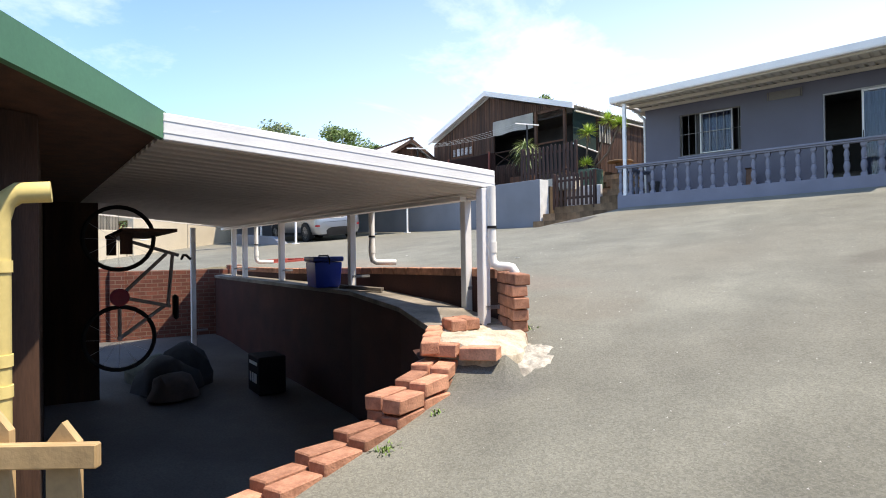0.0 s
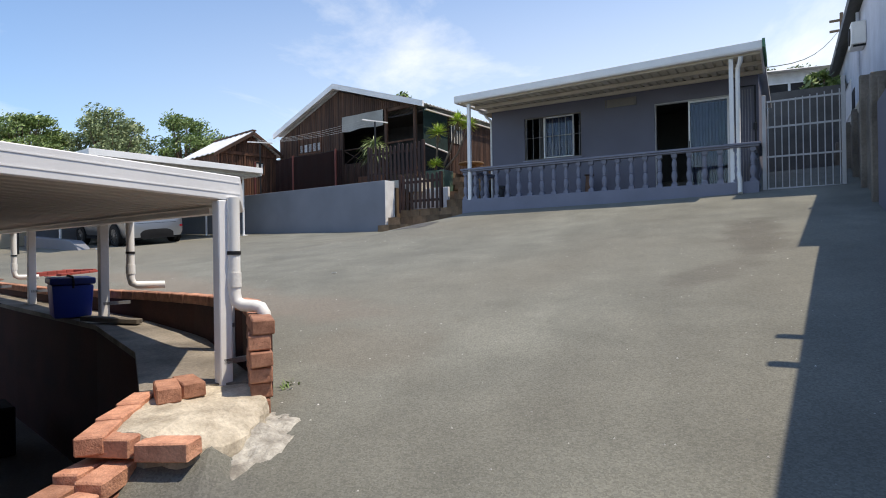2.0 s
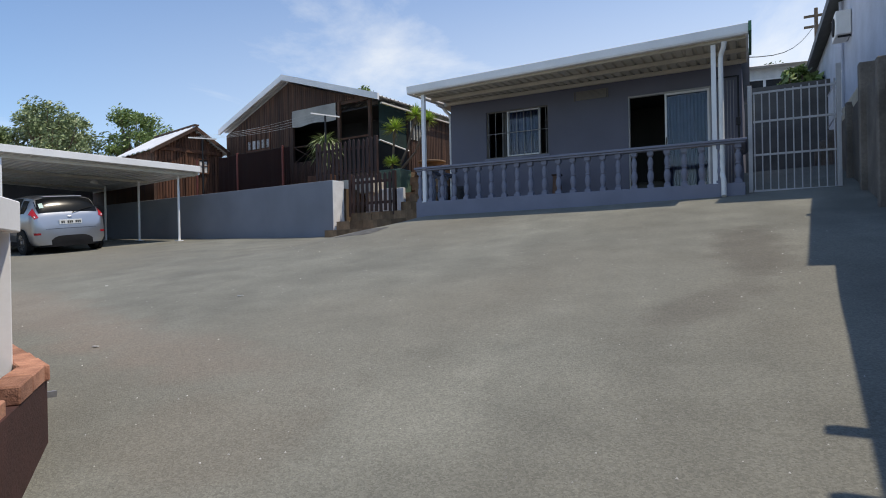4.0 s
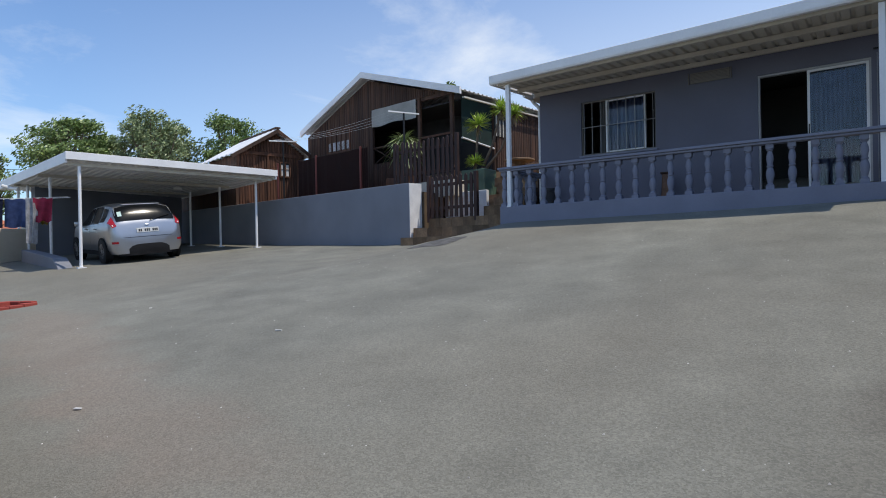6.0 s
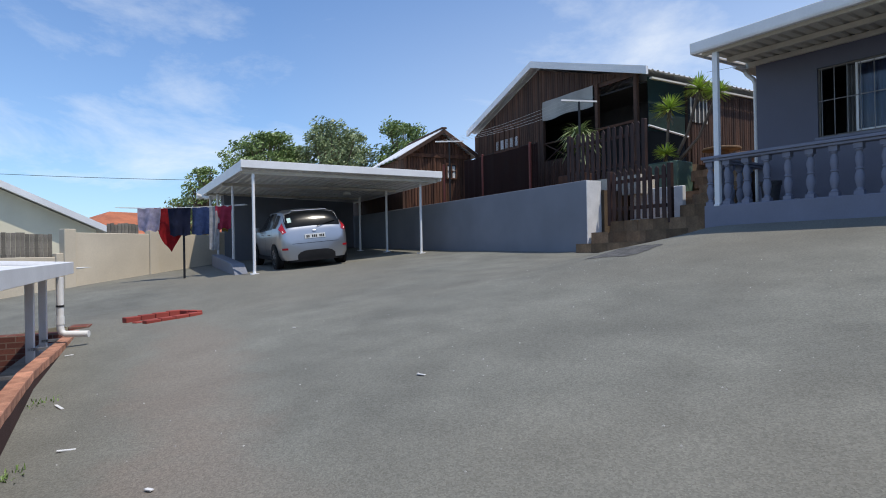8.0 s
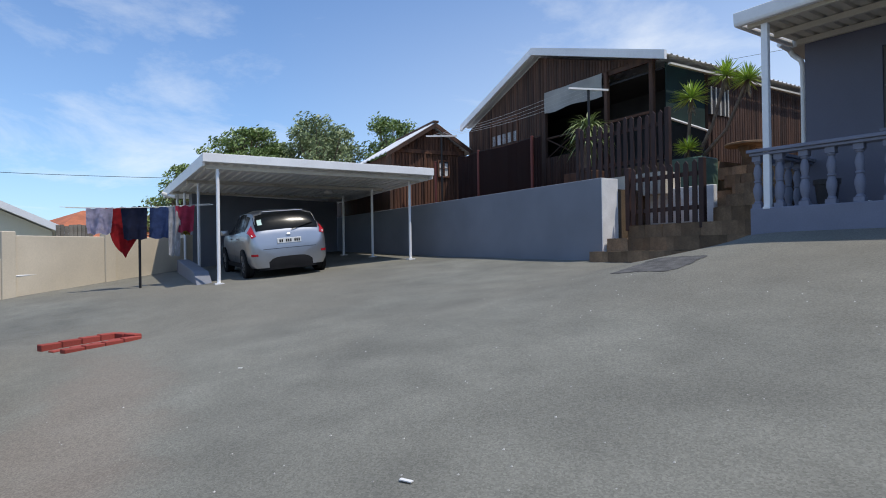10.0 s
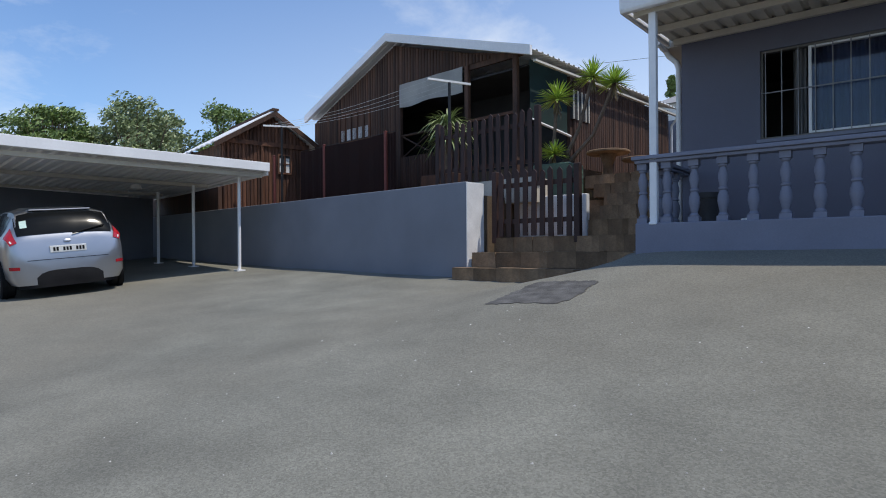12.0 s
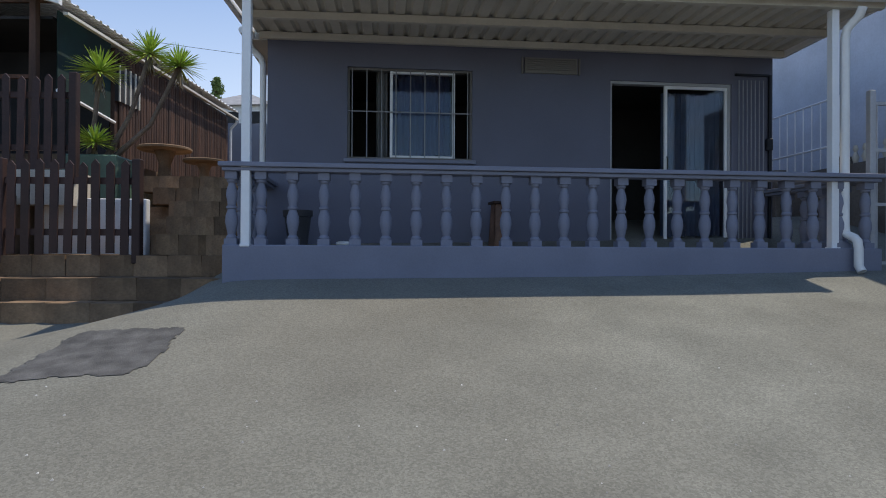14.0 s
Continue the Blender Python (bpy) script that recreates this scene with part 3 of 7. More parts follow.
part("cap", bevelled(one((-0.11, -0.11, 0.541, 0.11, 0.11, 0.575)), 0.006), M_LOG, st, "darker wooden cap")
M_TERRA = mat("terracotta", (0.38, 0.17, 0.09), 0.85, 0.2, 5, 50, 0.2)


def pot(x, y, z, r, h, material=None, label="terracotta plant pot on the ground"):
    bm = bmesh.new()
    lathe(bm, [(r * 0.68, 0), (r * 0.95, h * 0.82), (r * 1.05, h * 0.83), (r * 1.08, h), (r * 0.93, h), (r * 0.88, h * 0.86), (0.01, h * 0.85)], 18)
    return solo("plant_pot", bm, material or M_TERRA, label, "pot", "plant pots", True, pose(x, y, z))


pot(-6.78, 15.9, FLOOR_Z, 0.16, 0.42, mat("dark_glaze", (0.05, 0.05, 0.055), 0.4, 0.2, 4, 40, 0.1), "dark glazed pot on the veranda floor")
bm = bmesh.new(); lathe(bm, [(0.07, 0), (0.1, 0.03), (0.1, 0.05), (0.06, 0.06)], 14)
solo("dish", bm, M_WHITE, "small white dish on the veranda floor", "dish", smooth=True, m=pose(-6.2, 15.4, FLOOR_Z))
# patch in the tarmac
def lay(name, poly, material, label, lift=0.004, step=0.02):
    """A thin skin lying on the sloping ground."""
    bm = bmesh.new()
    x0, x1 = min(p[0] for p in poly), max(p[0] for p in poly)
    y0, y1 = min(p[1] for p in poly), max(p[1] for p in poly)
    nx, ny = int((x1 - x0) / step) + 1, int((y1 - y0) / step) + 1
    vs = {}
    for i in range(nx):
        for j in range(ny):
            cx, cy = x0 + step * (i + 0.5), y0 + step * (j + 0.5)
            wob = 0.05 * noise.noise((cx * 5, cy * 5, 3)) + 0.025 * noise.noise((cx * 17, cy * 17, 5))
            if in_poly(cx + wob, cy + wob, poly):
                q = []
                for a, b in ((i, j), (i + 1, j), (i + 1, j + 1), (i, j + 1)):
                    if (a, b) not in vs:
                        x, y = x0 + step * a, y0 + step * b
                        vs[a, b] = bm.verts.new((x, y, ground_z(x, y) + 0.013 * 0 + lift + 0.012 * noise.noise((x * 0.5, y * 0.5, 0))))
                    q.append(vs[a, b])
                bm.faces.new(q)
    return structure(name, bm, material, label, "road patch")


lay("tarmac_patch", [(-8.05, 12.58), (-7.24, 12.55), (-7.17, 12.9), (-7.22, 13.38), (-7.95, 13.48), (-8.0, 13.0)], M_PATCH, "darker square patch of newer tarmac", 0.005)

# ---------------------------------------------------------------- grey wall, steps and terrace
TW = pose(-10.06, 15.13, 0, 0, 0, -6.25)      # along the grey wall: x to its end, y behind it
CB = pose(-14.85, 18.8, 0, 0, 0, -6.25)      # cabin front: x along the gable, y into the cabin


def place(ob, m):
    ob.matrix_basis = m
    return ob


w = structure("wall_grey", bevelled(one((-14.5, 0, 1.2, -0.004, 0.42, 3.49)), 0.012, 2), M_WALLGREY, "grey painted plaster retaining wall", "wall")
place(w, TW)
w = structure("wall_timber_back", one((-14.5, 0.20, 3.4, -8.7, 0.30, 4.3)), M_LOG, "dark timber boarding behind the carport wall", "wall")
place(w, TW)
w = structure("wall_end", bevelled(one((-0.003, 0.004, 1.2, 0.012, 0.416, 3.482)), 0.004), M_WHITEWALL, "whitewashed cracked end of the grey wall", "wall")
place(w, TW)
# terrace fill behind the wall, with the paved level before the cabin
t = structure("terrace", one((-14.4, 0.43, 1.5, 0.0, 3.2, 3.3), (-14.4, 3.2, 1.5, -0.55, 19, 4.15)), mat("terrace_soil", (0.12, 0.085, 0.055), 0.95, 0.3, 2, 30, 0.6), "brown soil terrace behind the wall", "ground")
place(t, TW)


def block_bm(w, d, h, r=0.035):
    """Retaining block with a bulged split face towards -y."""
    bm = bmesh.new()
    n = 5
    lo, hi = [], []
    pts = [(-w / 2 + w * i / (n - 1), -d / 2 - r * math.sin(math.pi * i / (n - 1)) - 0.008 * (i % 2)) for i in range(n)] + [(w / 2, d / 2), (-w / 2, d / 2)]
    prism(bm, pts, 0, h)
    for v in bm.verts:
        v.co += Vector((noise.noise(v.co * 9) * 0.012, noise.noise(v.co * 7 + Vector((3, 1, 2))) * 0.022, noise.noise(v.co * 8) * 0.006))
    return bm


blk = [to_mesh("block", block_bm(0.27, 0.3, 0.225), M_STEP) for i in range(3)]
steps = thing("garden_steps", "brown split-face block steps up to the garden gate", "steps")


def course(parent, x0, y0, x1, y1, z, width=0.272):
    n = max(1, round(math.hypot(x1 - x0, y1 - y0) / width))
    ang = math.degrees(math.atan2(y1 - y0, x1 - x0))
    for i in range(n):
        s = (i + 0.5) / n
        ob = new("block", blk[i % 3])
        ob.parent = parent
        ob.matrix_basis = pose(x0 + (x1 - x0) * s, y0 + (y1 - y0) * s + random.uniform(-0.008, 0.008), z + random.uniform(-0.006, 0.004), 0, 0, ang + random.uniform(-2.5, 2.5)) @ Matrix.Diagonal((math.hypot(x1 - x0, y1 - y0) / n / 0.272, 1, 1, 1))


course(steps, -10.2, 15.1, -7.36, 14.98, 1.955, 0.4)
course(steps, -10.0, 15.36, -7.36, 15.2, 2.18, 0.44)
course(steps, -9.86, 15.78, -7.36, 15.58, 2.405, 0.36)
course(steps, -9.86, 16.08, -7.36, 15.88, 2.41)
for z, y, x0, x1 in ((2.635, 15.9, -8.35, -7.45), (2.86, 16.35, -8.35, -7.5), (3.085, 16.85, -8.5, -7.55), (3.31, 17.4, -8.9, -7.7), (3.53, 17.95, -9.3, -7.9)):
    course(steps, x0, y, x1, y - 0.05, z)
    course(steps, x0, y + 0.3, x1, y + 0.25, z - 0.002)
for z in (2.5, 2.72, 2.95, 3.17, 3.4, 3.62):
    course(steps, -7.75, 18.3, -7.45, 21.5, z)
bm = bmesh.new()
prism(bm, [(-9.85, 15.4), (-7.4, 15.25), (-7.4, 16.2), (-9.8, 16.3)], 1.9, 2.40)
prism(bm, [(-9.8, 16.45), (-8.4, 16.45), (-8.4, 17.1), (-7.65, 17.1), (-7.65, 22), (-9.8, 22)], 1.9, 3.07)
part("fill", bm, M_STEP, steps, "packed earth and mortar fill")
solo("low_wall", bevelled(one((-9.85, 16.3, 2.4, -8.62, 16.42, 3.30)), 0.01), M_WHITEWALL, "low whitewashed wall behind the garden gate", "wall")


def picket(w, h, t=0.02):
    bm = bmesh.new()
    pts = [(-w / 2, 0), (w / 2, 0), (w / 2, h - 0.05), (0, h), (-w / 2, h - 0.05)]
    a = [bm.verts.new((x, 0, z)) for x, z in pts]
    b = [bm.verts.new((x, t, z)) for x, z in pts]
    for i in range(5):
        bm.faces.new((a[i], a[(i + 1) % 5], b[(i + 1) % 5], b[i]))
    bm.faces.new(a[::-1]); bm.faces.new(b)
    return bm


def picket_run(name, label, m, length, h, n, material, category, w=0.085, posts=True, rails=(0.2, 0.75)):
    f = thing(name, label, category, m)
    me = to_mesh("picket", picket(w, h), material)
    for i in range(n):
        ob = new("picket", me)
        ob.parent = f
        ob.matrix_basis = pose(length * (i + 0.5) / n, -0.022, random.uniform(-0.012, 0.012), random.uniform(-1, 1), random.uniform(-1.2, 1.2), 0) @ Matrix.Diagonal((1, 1, random.uniform(0.97, 1.03), 1))
    for z in rails:
        part("rail", one((0, 0.001, z * h, length, 0.035, z * h + 0.07)), material, f)
    if posts:
        for x in (-0.05, length + 0.05):
            part("post", bevelled(one((x - 0.045, -0.03, -0.1, x + 0.045, 0.06, h + 0.02)), 0.008), material, f)
    return f


picket_run("garden_gate", "dark brown painted picket garden gate, closed", pose(-9.8, 15.62, 2.64, 0, 0, -4), 1.34, 1.0, 9, M_PICKET, "gate")
picket_run("picket_fence", "dark brown painted picket fence on the terrace", pose(-11.5, 16.35, 3.62, 0, 0, -4), 2.05, 1.12, 13, M_PICKET, "fence")
bm = bmesh.new()
prism(bm, [(-11.6, 16.2), (-9.4, 16.05), (-9.4, 16.6), (-11.6, 16.7)], 3.2, 3.6)
structure("terrace_kerb", bm, M_CONC, "pale concrete kerb under the terrace fence", "kerb")

# ---------------------------------------------------------------- timber cabin
cabin = thing("cabin", "dark stained timber cabin with a white-edged gable roof", "cabin", CB)
ZB = 4.0
log_me = {}


def half_logs(parent, x0, x1, zlo, ztop, y, width=0.1, material=M_LOG, along="x", xfix=0.0):
    """Upright half-round slabs side by side, cut to a sloping top."""
    n = int((x1 - x0) / width)
    for i in range(n):
        x = x0 + width * (i + 0.5)
        z1 = ztop(x)
        if z1 - zlo < 0.05:
            continue
        bm = bmesh.new()
        r = width * 0.5
        prof = [(-r, 0.0), (-r * 0.7, -0.022), (0, -0.032), (r * 0.7, -0.022), (r, 0.0)]
        jig = random.uniform(-0.008, 0.004)
        lo = [bm.verts.new((x + a, y + b + jig, zlo)) if along == "x" else bm.verts.new((xfix - b - jig, x + a, zlo)) for a, b in prof]
        hi = [bm.verts.new((v.co.x, v.co.y, z1)) for v in lo]
        for k in range(4):
            bm.faces.new((lo[k], lo[k + 1], hi[k + 1], hi[k]))
        bm.faces.new((lo[4], lo[0], hi[0], hi[4])); bm.faces.new(hi); bm.faces.new(lo[::-1])
        part("log", bm, material, parent)


def roof_z(u):
    return 7.62 + (u * 0.405 if u < 0 else -u * 0.31)


# front: left part closed, right part an open porch
bm = bmesh.new()
for u0, u1, lo in ((-3.55, 0.2, lambda u: ZB), (0.2, 2.42, lambda u: 6.52), (2.42, 4.1, lambda u: 6.45)):
    vs = [bm.verts.new((u, 0.03, z)) for u, z in ((u0, lo(u0)), (u1, lo(u1)), (u1, max(lo(u1), roof_z(u1) - 0.02)), *([] if u0 >= 0 or u1 <= 0 else [(0, roof_z(0) - 0.02)]), (u0, max(lo(u0) + 0.01, roof_z(u0) - 0.02)))]
    f = bm.faces.new(vs)
    ex = bmesh.ops.extrude_face_region(bm, geom=[f])
    bmesh.ops.translate(bm, vec=(0, 0.06, 0), verts=[g for g in ex["geom"] if isinstance(g, bmesh.types.BMVert)])
part("gable_wall", bm, M_LOG, cabin, "dark timber gable boarding")
half_logs(cabin, -3.5, -2.35, ZB, lambda u: roof_z(u) - 0.04, 0.03)
half_logs(cabin, -2.35, -0.95, ZB, lambda u: 5.36, 0.03)
half_logs(cabin, -2.35, -0.95, 6.2, lambda u: roof_z(u) - 0.04, 0.03)
half_logs(cabin, -0.95, 0.2, ZB, lambda u: roof_z(u) - 0.04, 0.03)
half_logs(cabin, 0.2, 4.1, 6.56, lambda u: roof_z(u) - 0.04, 0.03)
half_logs(cabin, 0.2, 2.4, ZB, lambda u: 4.75, 0.03)
# porch shade is put into the near-black back wall and ceiling
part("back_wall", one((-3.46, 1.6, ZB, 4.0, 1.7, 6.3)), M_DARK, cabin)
part("porch_floor", one((-3.5, 0.1, ZB - 0.1, 4.15, 1.6, ZB)), M_LOG, cabin)
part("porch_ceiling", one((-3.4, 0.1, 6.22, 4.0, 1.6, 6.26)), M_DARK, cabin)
part("side_wall", one((-3.55, 0.1, ZB, -3.47, 6.8, 6.25)), M_LOG, cabin)
for u in (0.2, 2.44, 3.78):
    part("porch_post", bevelled(one((u - 0.055, -0.03, ZB, u + 0.055, 0.075, 6.55)), 0.01), M_LOG, cabin)
part("porch_rail", one((2.5, 0.0, 5.28, 3.72, 0.05, 5.34)), M_LOGR, cabin)
bm = bmesh.new()
for a, b in (((0.3, 4.75), (1.3, 5.25)), ((1.3, 4.75), (0.3, 5.25)), ((1.4, 4.75), (2.35, 5.25)), ((2.35, 4.75), (1.4, 5.25))):
    tube(bm, [(a[0], 0.03, a[1]), (b[0], 0.03, b[1])], 0.022, 6)
tube(bm, [(0.25, 0.03, 5.28), (2.4, 0.03, 5.28)], 0.03, 6)
part("porch_lattice", bm, M_LOG, cabin, "crossed pole balustrade")
# white roller blind in the porch
bm = bmesh.new()
n = 10
g = [[bm.verts.new((0.26 + 2.1 * i / n, -0.05 - 0.012 * math.sin(i * 1.3 + j), 6.54 - (0.56 + 0.03 * math.sin(i * 0.9)) * j / 3)) for i in range(n + 1)] for j in range(4)]
for j in range(3):
    for i in range(n):
        bm.faces.new((g[j][i], g[j][i + 1], g[j + 1][i + 1], g[j + 1][i]))
ex = bmesh.ops.solidify(bm, geom=bm.faces[:], thickness=0.012)
part("roller_blind", bm, mat("canvas_blind", (0.62, 0.61, 0.57), 0.9, 0.12, 2, 60, 0.2), cabin, "faded white canvas roller blind, half lowered")
# window
wm = part("cabin_window", frame_bm(1.36, 0.84, 0.05, 0.06, 0), M_LOGR, cabin, "timber casement window with small panes")
wm.matrix_basis = pose(-2.33, -0.01, 5.37)
for i in range(1, 5):
    part("glazing_bar", one((1.36 * i / 5 - 0.015, 0.01, 0.05, 1.36 * i / 5 + 0.015, 0.04, 0.79)), M_LOGR, wm)
part("pane", one((0.05, 0.045, 0.05, 1.31, 0.05, 0.79)), mat("dim_glass", (0.02, 0.022, 0.025), 0.05, 0.1, 1, 10, 0), wm)
for i in range(5):
    part("net_curtain", one((0.075 + 0.252 * i, 0.040, 0.10, 0.235 + 0.252 * i, 0.044, 0.40)), mat("net", (0.6, 0.6, 0.6), 0.9, 0.1, 3, 60, 0.1) if i == 0 else bpy.data.materials["net"], wm)
# roof planes, white
for s, u0, u1 in ((-1, -3.62, 0), (1, 0, 4.35)):
    bm = bmesh.new()
    za, zb = roof_z(u0) + 0.02, roof_z(u1) + 0.02
    for (a, b, c, d) in (((u0, za), (u1, zb), (u1, zb + 0.2), (u0, za + 0.2)),):
        vs = [bm.verts.new((u, y, z)) for y in (-0.28, -0.20) for u, z in (a, b, c, d)]
        for q in ((0, 1, 2, 3), (7, 6, 5, 4), (0, 4, 5, 1), (1, 5, 6, 2), (2, 6, 7, 3), (3, 7, 4, 0)):
            bm.faces.new([vs[i] for i in q])
    part("barge_board", bm, M_ROOFWHITE, cabin, "white metal barge flashing")
    bm = bmesh.new()
    turn = pose(0, 0, 0, 0, 0, 90)
    L = math.hypot(u1 - u0, zb - za)
    slope = pose(u0, 7.0, za + 0.12, 0, -math.degrees(math.atan2(zb - za, u1 - u0)), 0) @ turn
    ribbed(bm, -7.2 + 0.0, 0.0, -L, 0.0, 0, 0, 0.2, 0.03, m=slope)
    part("roof_sheet", bm, M_ROOFWHITE, cabin, "white ribbed metal roof sheet")
# right side wall
half_logs(cabin, 1.7, 6.7, ZB - 0.6, lambda v: 6.22, 0, along="y", xfix=4.12)
part("right_wall", one((4.02, 1.6, ZB - 0.6, 4.1, 6.75, 6.3)), M_LOG, cabin)
part("far_wall", one((-3.5, 6.75, ZB - 0.6, 4.12, 6.85, 6.25)), M_LOG, cabin)
part("eave_gutter", one((4.30, -0.1, 6.20, 4.37, 6.95, 6.245)), M_CREAM, cabin, "pale eaves gutter")
bm = bmesh.new()
tube(bm, [(4.36, 6.85, 6.18), (4.34, 6.86, 6.1), (4.2, 6.9, 5.98), (4.18, 6.9, 5.9), (4.18, 6.9, 3.6)], 0.035, 8)
part("gutter_pipe", bm, M_PVC, cabin, "white downpipe at the cabin corner", True)
# green shade cloth on the porch side
bm = bmesh.new()
box(bm, 4.07, 0.1, 5.0, 4.085, 1.5, 6.35)
part("shade_cloth", bm, mat("green_shade_cloth", (0.007, 0.024, 0.02), 0.9, 0.3, 3, 80, 0.3), cabin, "dark green shade cloth panel")
bm = bmesh.new()
tube(bm, [(4.1, 0.08, 5.12), (4.1, 1.6, 4.96)], 0.03, 6)
part("side_rail", bm, M_PVC, cabin)
sw = part("side_window", one((4.1, 1.6, 5.35, 4.17, 2.3, 5.98)), M_DARK, cabin, "small dark side window")
for a in (1.6, 1.78, 1.95, 2.12, 2.26):
    part("glazing_bar", one((4.171, a, 5.34, 4.19, a + 0.035, 5.99)), M_CREAM, sw)
# red-brown gate posts along the wall top
for i, u in enumerate((-3.03, -0.74, 1.52)):
    bm = bmesh.new()
    tube(bm, [(0, 0, 0), (0, 0, 1.67)], 0.04, 10)
    lathe(bm, [(0.042, 1.67), (0.045, 1.69), (0.01, 1.71)], 10)
    q = CB @ Vector((u, -1.6, 3.3))
    solo("fence_pole", bm, mat("red_oxide_%d" % i, (0.16, 0.04, 0.03), 0.6, 0.2, 3, 30, 0.1), "red-brown painted steel pole behind the wall", "pole", "fence poles", True, Matrix.Translation(q))
# brown shade netting between the poles
M_NETTING = mat("brown_screen", (0.035, 0.015, 0.013), 0.9, 0.15, 2, 70, 0.2)
ps = thing("privacy_screen", "dark red-brown privacy netting before the cabin", "screen", CB)
for u0, u1 in ((-1.75, -0.78), (-0.70, 1.48), (1.56, 1.85)):
    bm = bmesh.new()
    n = 12
    g = [[bm.verts.new((u0 + (u1 - u0) * i / n, -1.6 + 0.012 * math.sin(i * 1.7 + u0), z - (0.025 * math.sin(math.pi * i / n) if z > 4 else 0))) for i in range(n + 1)] for z in (3.4, 4.95)]
    for i in range(n):
        bm.faces.new((g[0][i], g[0][i + 1], g[1][i + 1], g[1][i]))
    bmesh.ops.solidify(bm, geom=bm.faces[:], thickness=0.006)
    part("netting", bm, M_NETTING, ps)
    bm = bmesh.new(); tube(bm, [(u0, -1.6, 4.955), (u1, -1.6, 4.955)], 0.006, 5)
    part("wire", bm, M_BLACKMETAL, ps)

# ---------------------------------------------------------------- small hut
HB = pose(-18.75, 17.95, -0.22, 0, 0, 77)      # local -y is the gable side
hut = thing("hut", "small brown timber hut with a white metal gable roof", "hut", HB)
HR, HLX, HL, HZ0, HZA = 1.17, 1.35, 2.75, 3.2, 6.52      # gable half widths, depth, base, ridge


def hut_top(x):
    return HZA - abs(x) * 0.62 - 0.06


half_logs(hut, -HLX, HR, HZ0, lambda x: hut_top(x) - 0.02, 0, 0.105, M_LOGR)
bm = bmesh.new()
vs = [bm.verts.new((x, 0.002, z)) for x, z in ((-HLX, HZ0), (HR, HZ0), (HR, hut_top(HR) - 0.03), (0, HZA - 0.09), (-HLX, hut_top(-HLX) - 0.03))]
f = bm.faces.new(vs)
ex = bmesh.ops.extrude_face_region(bm, geom=[f])
bmesh.ops.translate(bm, vec=(0, 0.06, 0), verts=[g for g in ex["geom"] if isinstance(g, bmesh.types.BMVert)])
part("gable_wall", bm, M_LOGR, hut)
part("side_wall", one((-HLX, 0.065, HZ0, -HLX + 0.08, HL, hut_top(-HLX) - 0.04)), M_LOG, hut)
for i in range(24):
    y = 0.07 + 0.11 * i
    part("log", bevelled(one((-HLX - 0.03, y, HZ0, -HLX - 0.001, y + 0.1, hut_top(-HLX) - 0.06)), 0.008), M_LOG, hut)
part("side_wall", one((HR - 0.08, 0.065, HZ0, HR, HL, hut_top(HR) - 0.04)), M_LOG, hut)
part("back_wall", one((-HLX, HL, HZ0, HR, HL + 0.08, hut_top(HR) - 0.05)), M_LOG, hut)
for xe in (-HLX - 0.32, HR + 0.25):
    bm = bmesh.new()
    ze = hut_top(xe) + 0.06
    n = 30
    rows = []
    for i in range(n + 1):      # corrugations run down the slope
        y = -0.3 + (HL + 0.6) * i / n
        w_ = 0.02 * math.sin(i * math.pi * 0.5)
        rows.append([bm.verts.new((x, y, z + w_ + dz)) for x, z, dz in ((0, HZA, 0.05), (xe, ze, 0.05), (xe, ze, 0.02), (0, HZA, 0.02))])
    for a, b in zip(rows, rows[1:]):
        for k in range(4):
            bm.faces.new((a[k], a[(k + 1) % 4], b[(k + 1) % 4], b[k]))
    bm.faces.new(rows[0]); bm.faces.new(rows[-1][::-1])
    part("roof_sheet", bm, M_ROOFWHITE, hut, "white corrugated metal roof sheet", True)
    bm = bmesh.new()
    vs = [bm.verts.new((x, y, z)) for y in (-0.34, -0.305) for x, z in ((0, HZA - 0.12), (xe, ze - 0.12), (xe, ze + 0.02), (0, HZA + 0.02))]
    for q in ((0, 1, 2, 3), (7, 6, 5, 4), (0, 4, 5, 1), (1, 5, 6, 2), (2, 6, 7, 3), (3, 7, 4, 0)):
        bm.faces.new([vs[i] for i in q])
    part("barge_board", bm, M_LOG, hut)
part("ridge_cap", one((-0.09, -0.35, HZA + 0.03, 0.09, HL + 0.3, HZA + 0.085)), M_LOG, hut, "dark ridge capping")
hw = part("hut_window", frame_bm(0.42, 0.56, 0.04, 0.05, 0), M_LOGR, hut)
hw.matrix_basis = pose(0.17, -0.085, 4.84)
part("pane", one((0.04, 0.036, 0.04, 0.38, 0.04, 0.52)), mat("net_glass", (0.05, 0.05, 0.05), 0.2, 0.2, 5, 30, 0), hw)
for x in (0.06, 0.25):
    part("net_curtain", one((x, 0.03, 0.05, x + 0.1, 0.034, 0.46)), mat("hut_net", (0.6, 0.59, 0.57), 0.9, 0.15, 6, 60, 0.1), hw)
part("glazing_bar", one((0.2, 0.01, 0.04, 0.225, 0.029, 0.52)), M_LOGR, hw)
part("glazing_bar", one((0.04, 0.01, 0.28, 0.38, 0.028, 0.3)), M_LOGR, hw)
for x in (-0.32, 0.98):
    part("batten", one((x, -0.075, HZ0, x + 0.07, -0.036, 5.56)), M_LOGR, hut)
part("tie_beam", one((-HLX, -0.08, 5.58, HR - 0.1, -0.036, 5.70)), M_LOGR, hut)

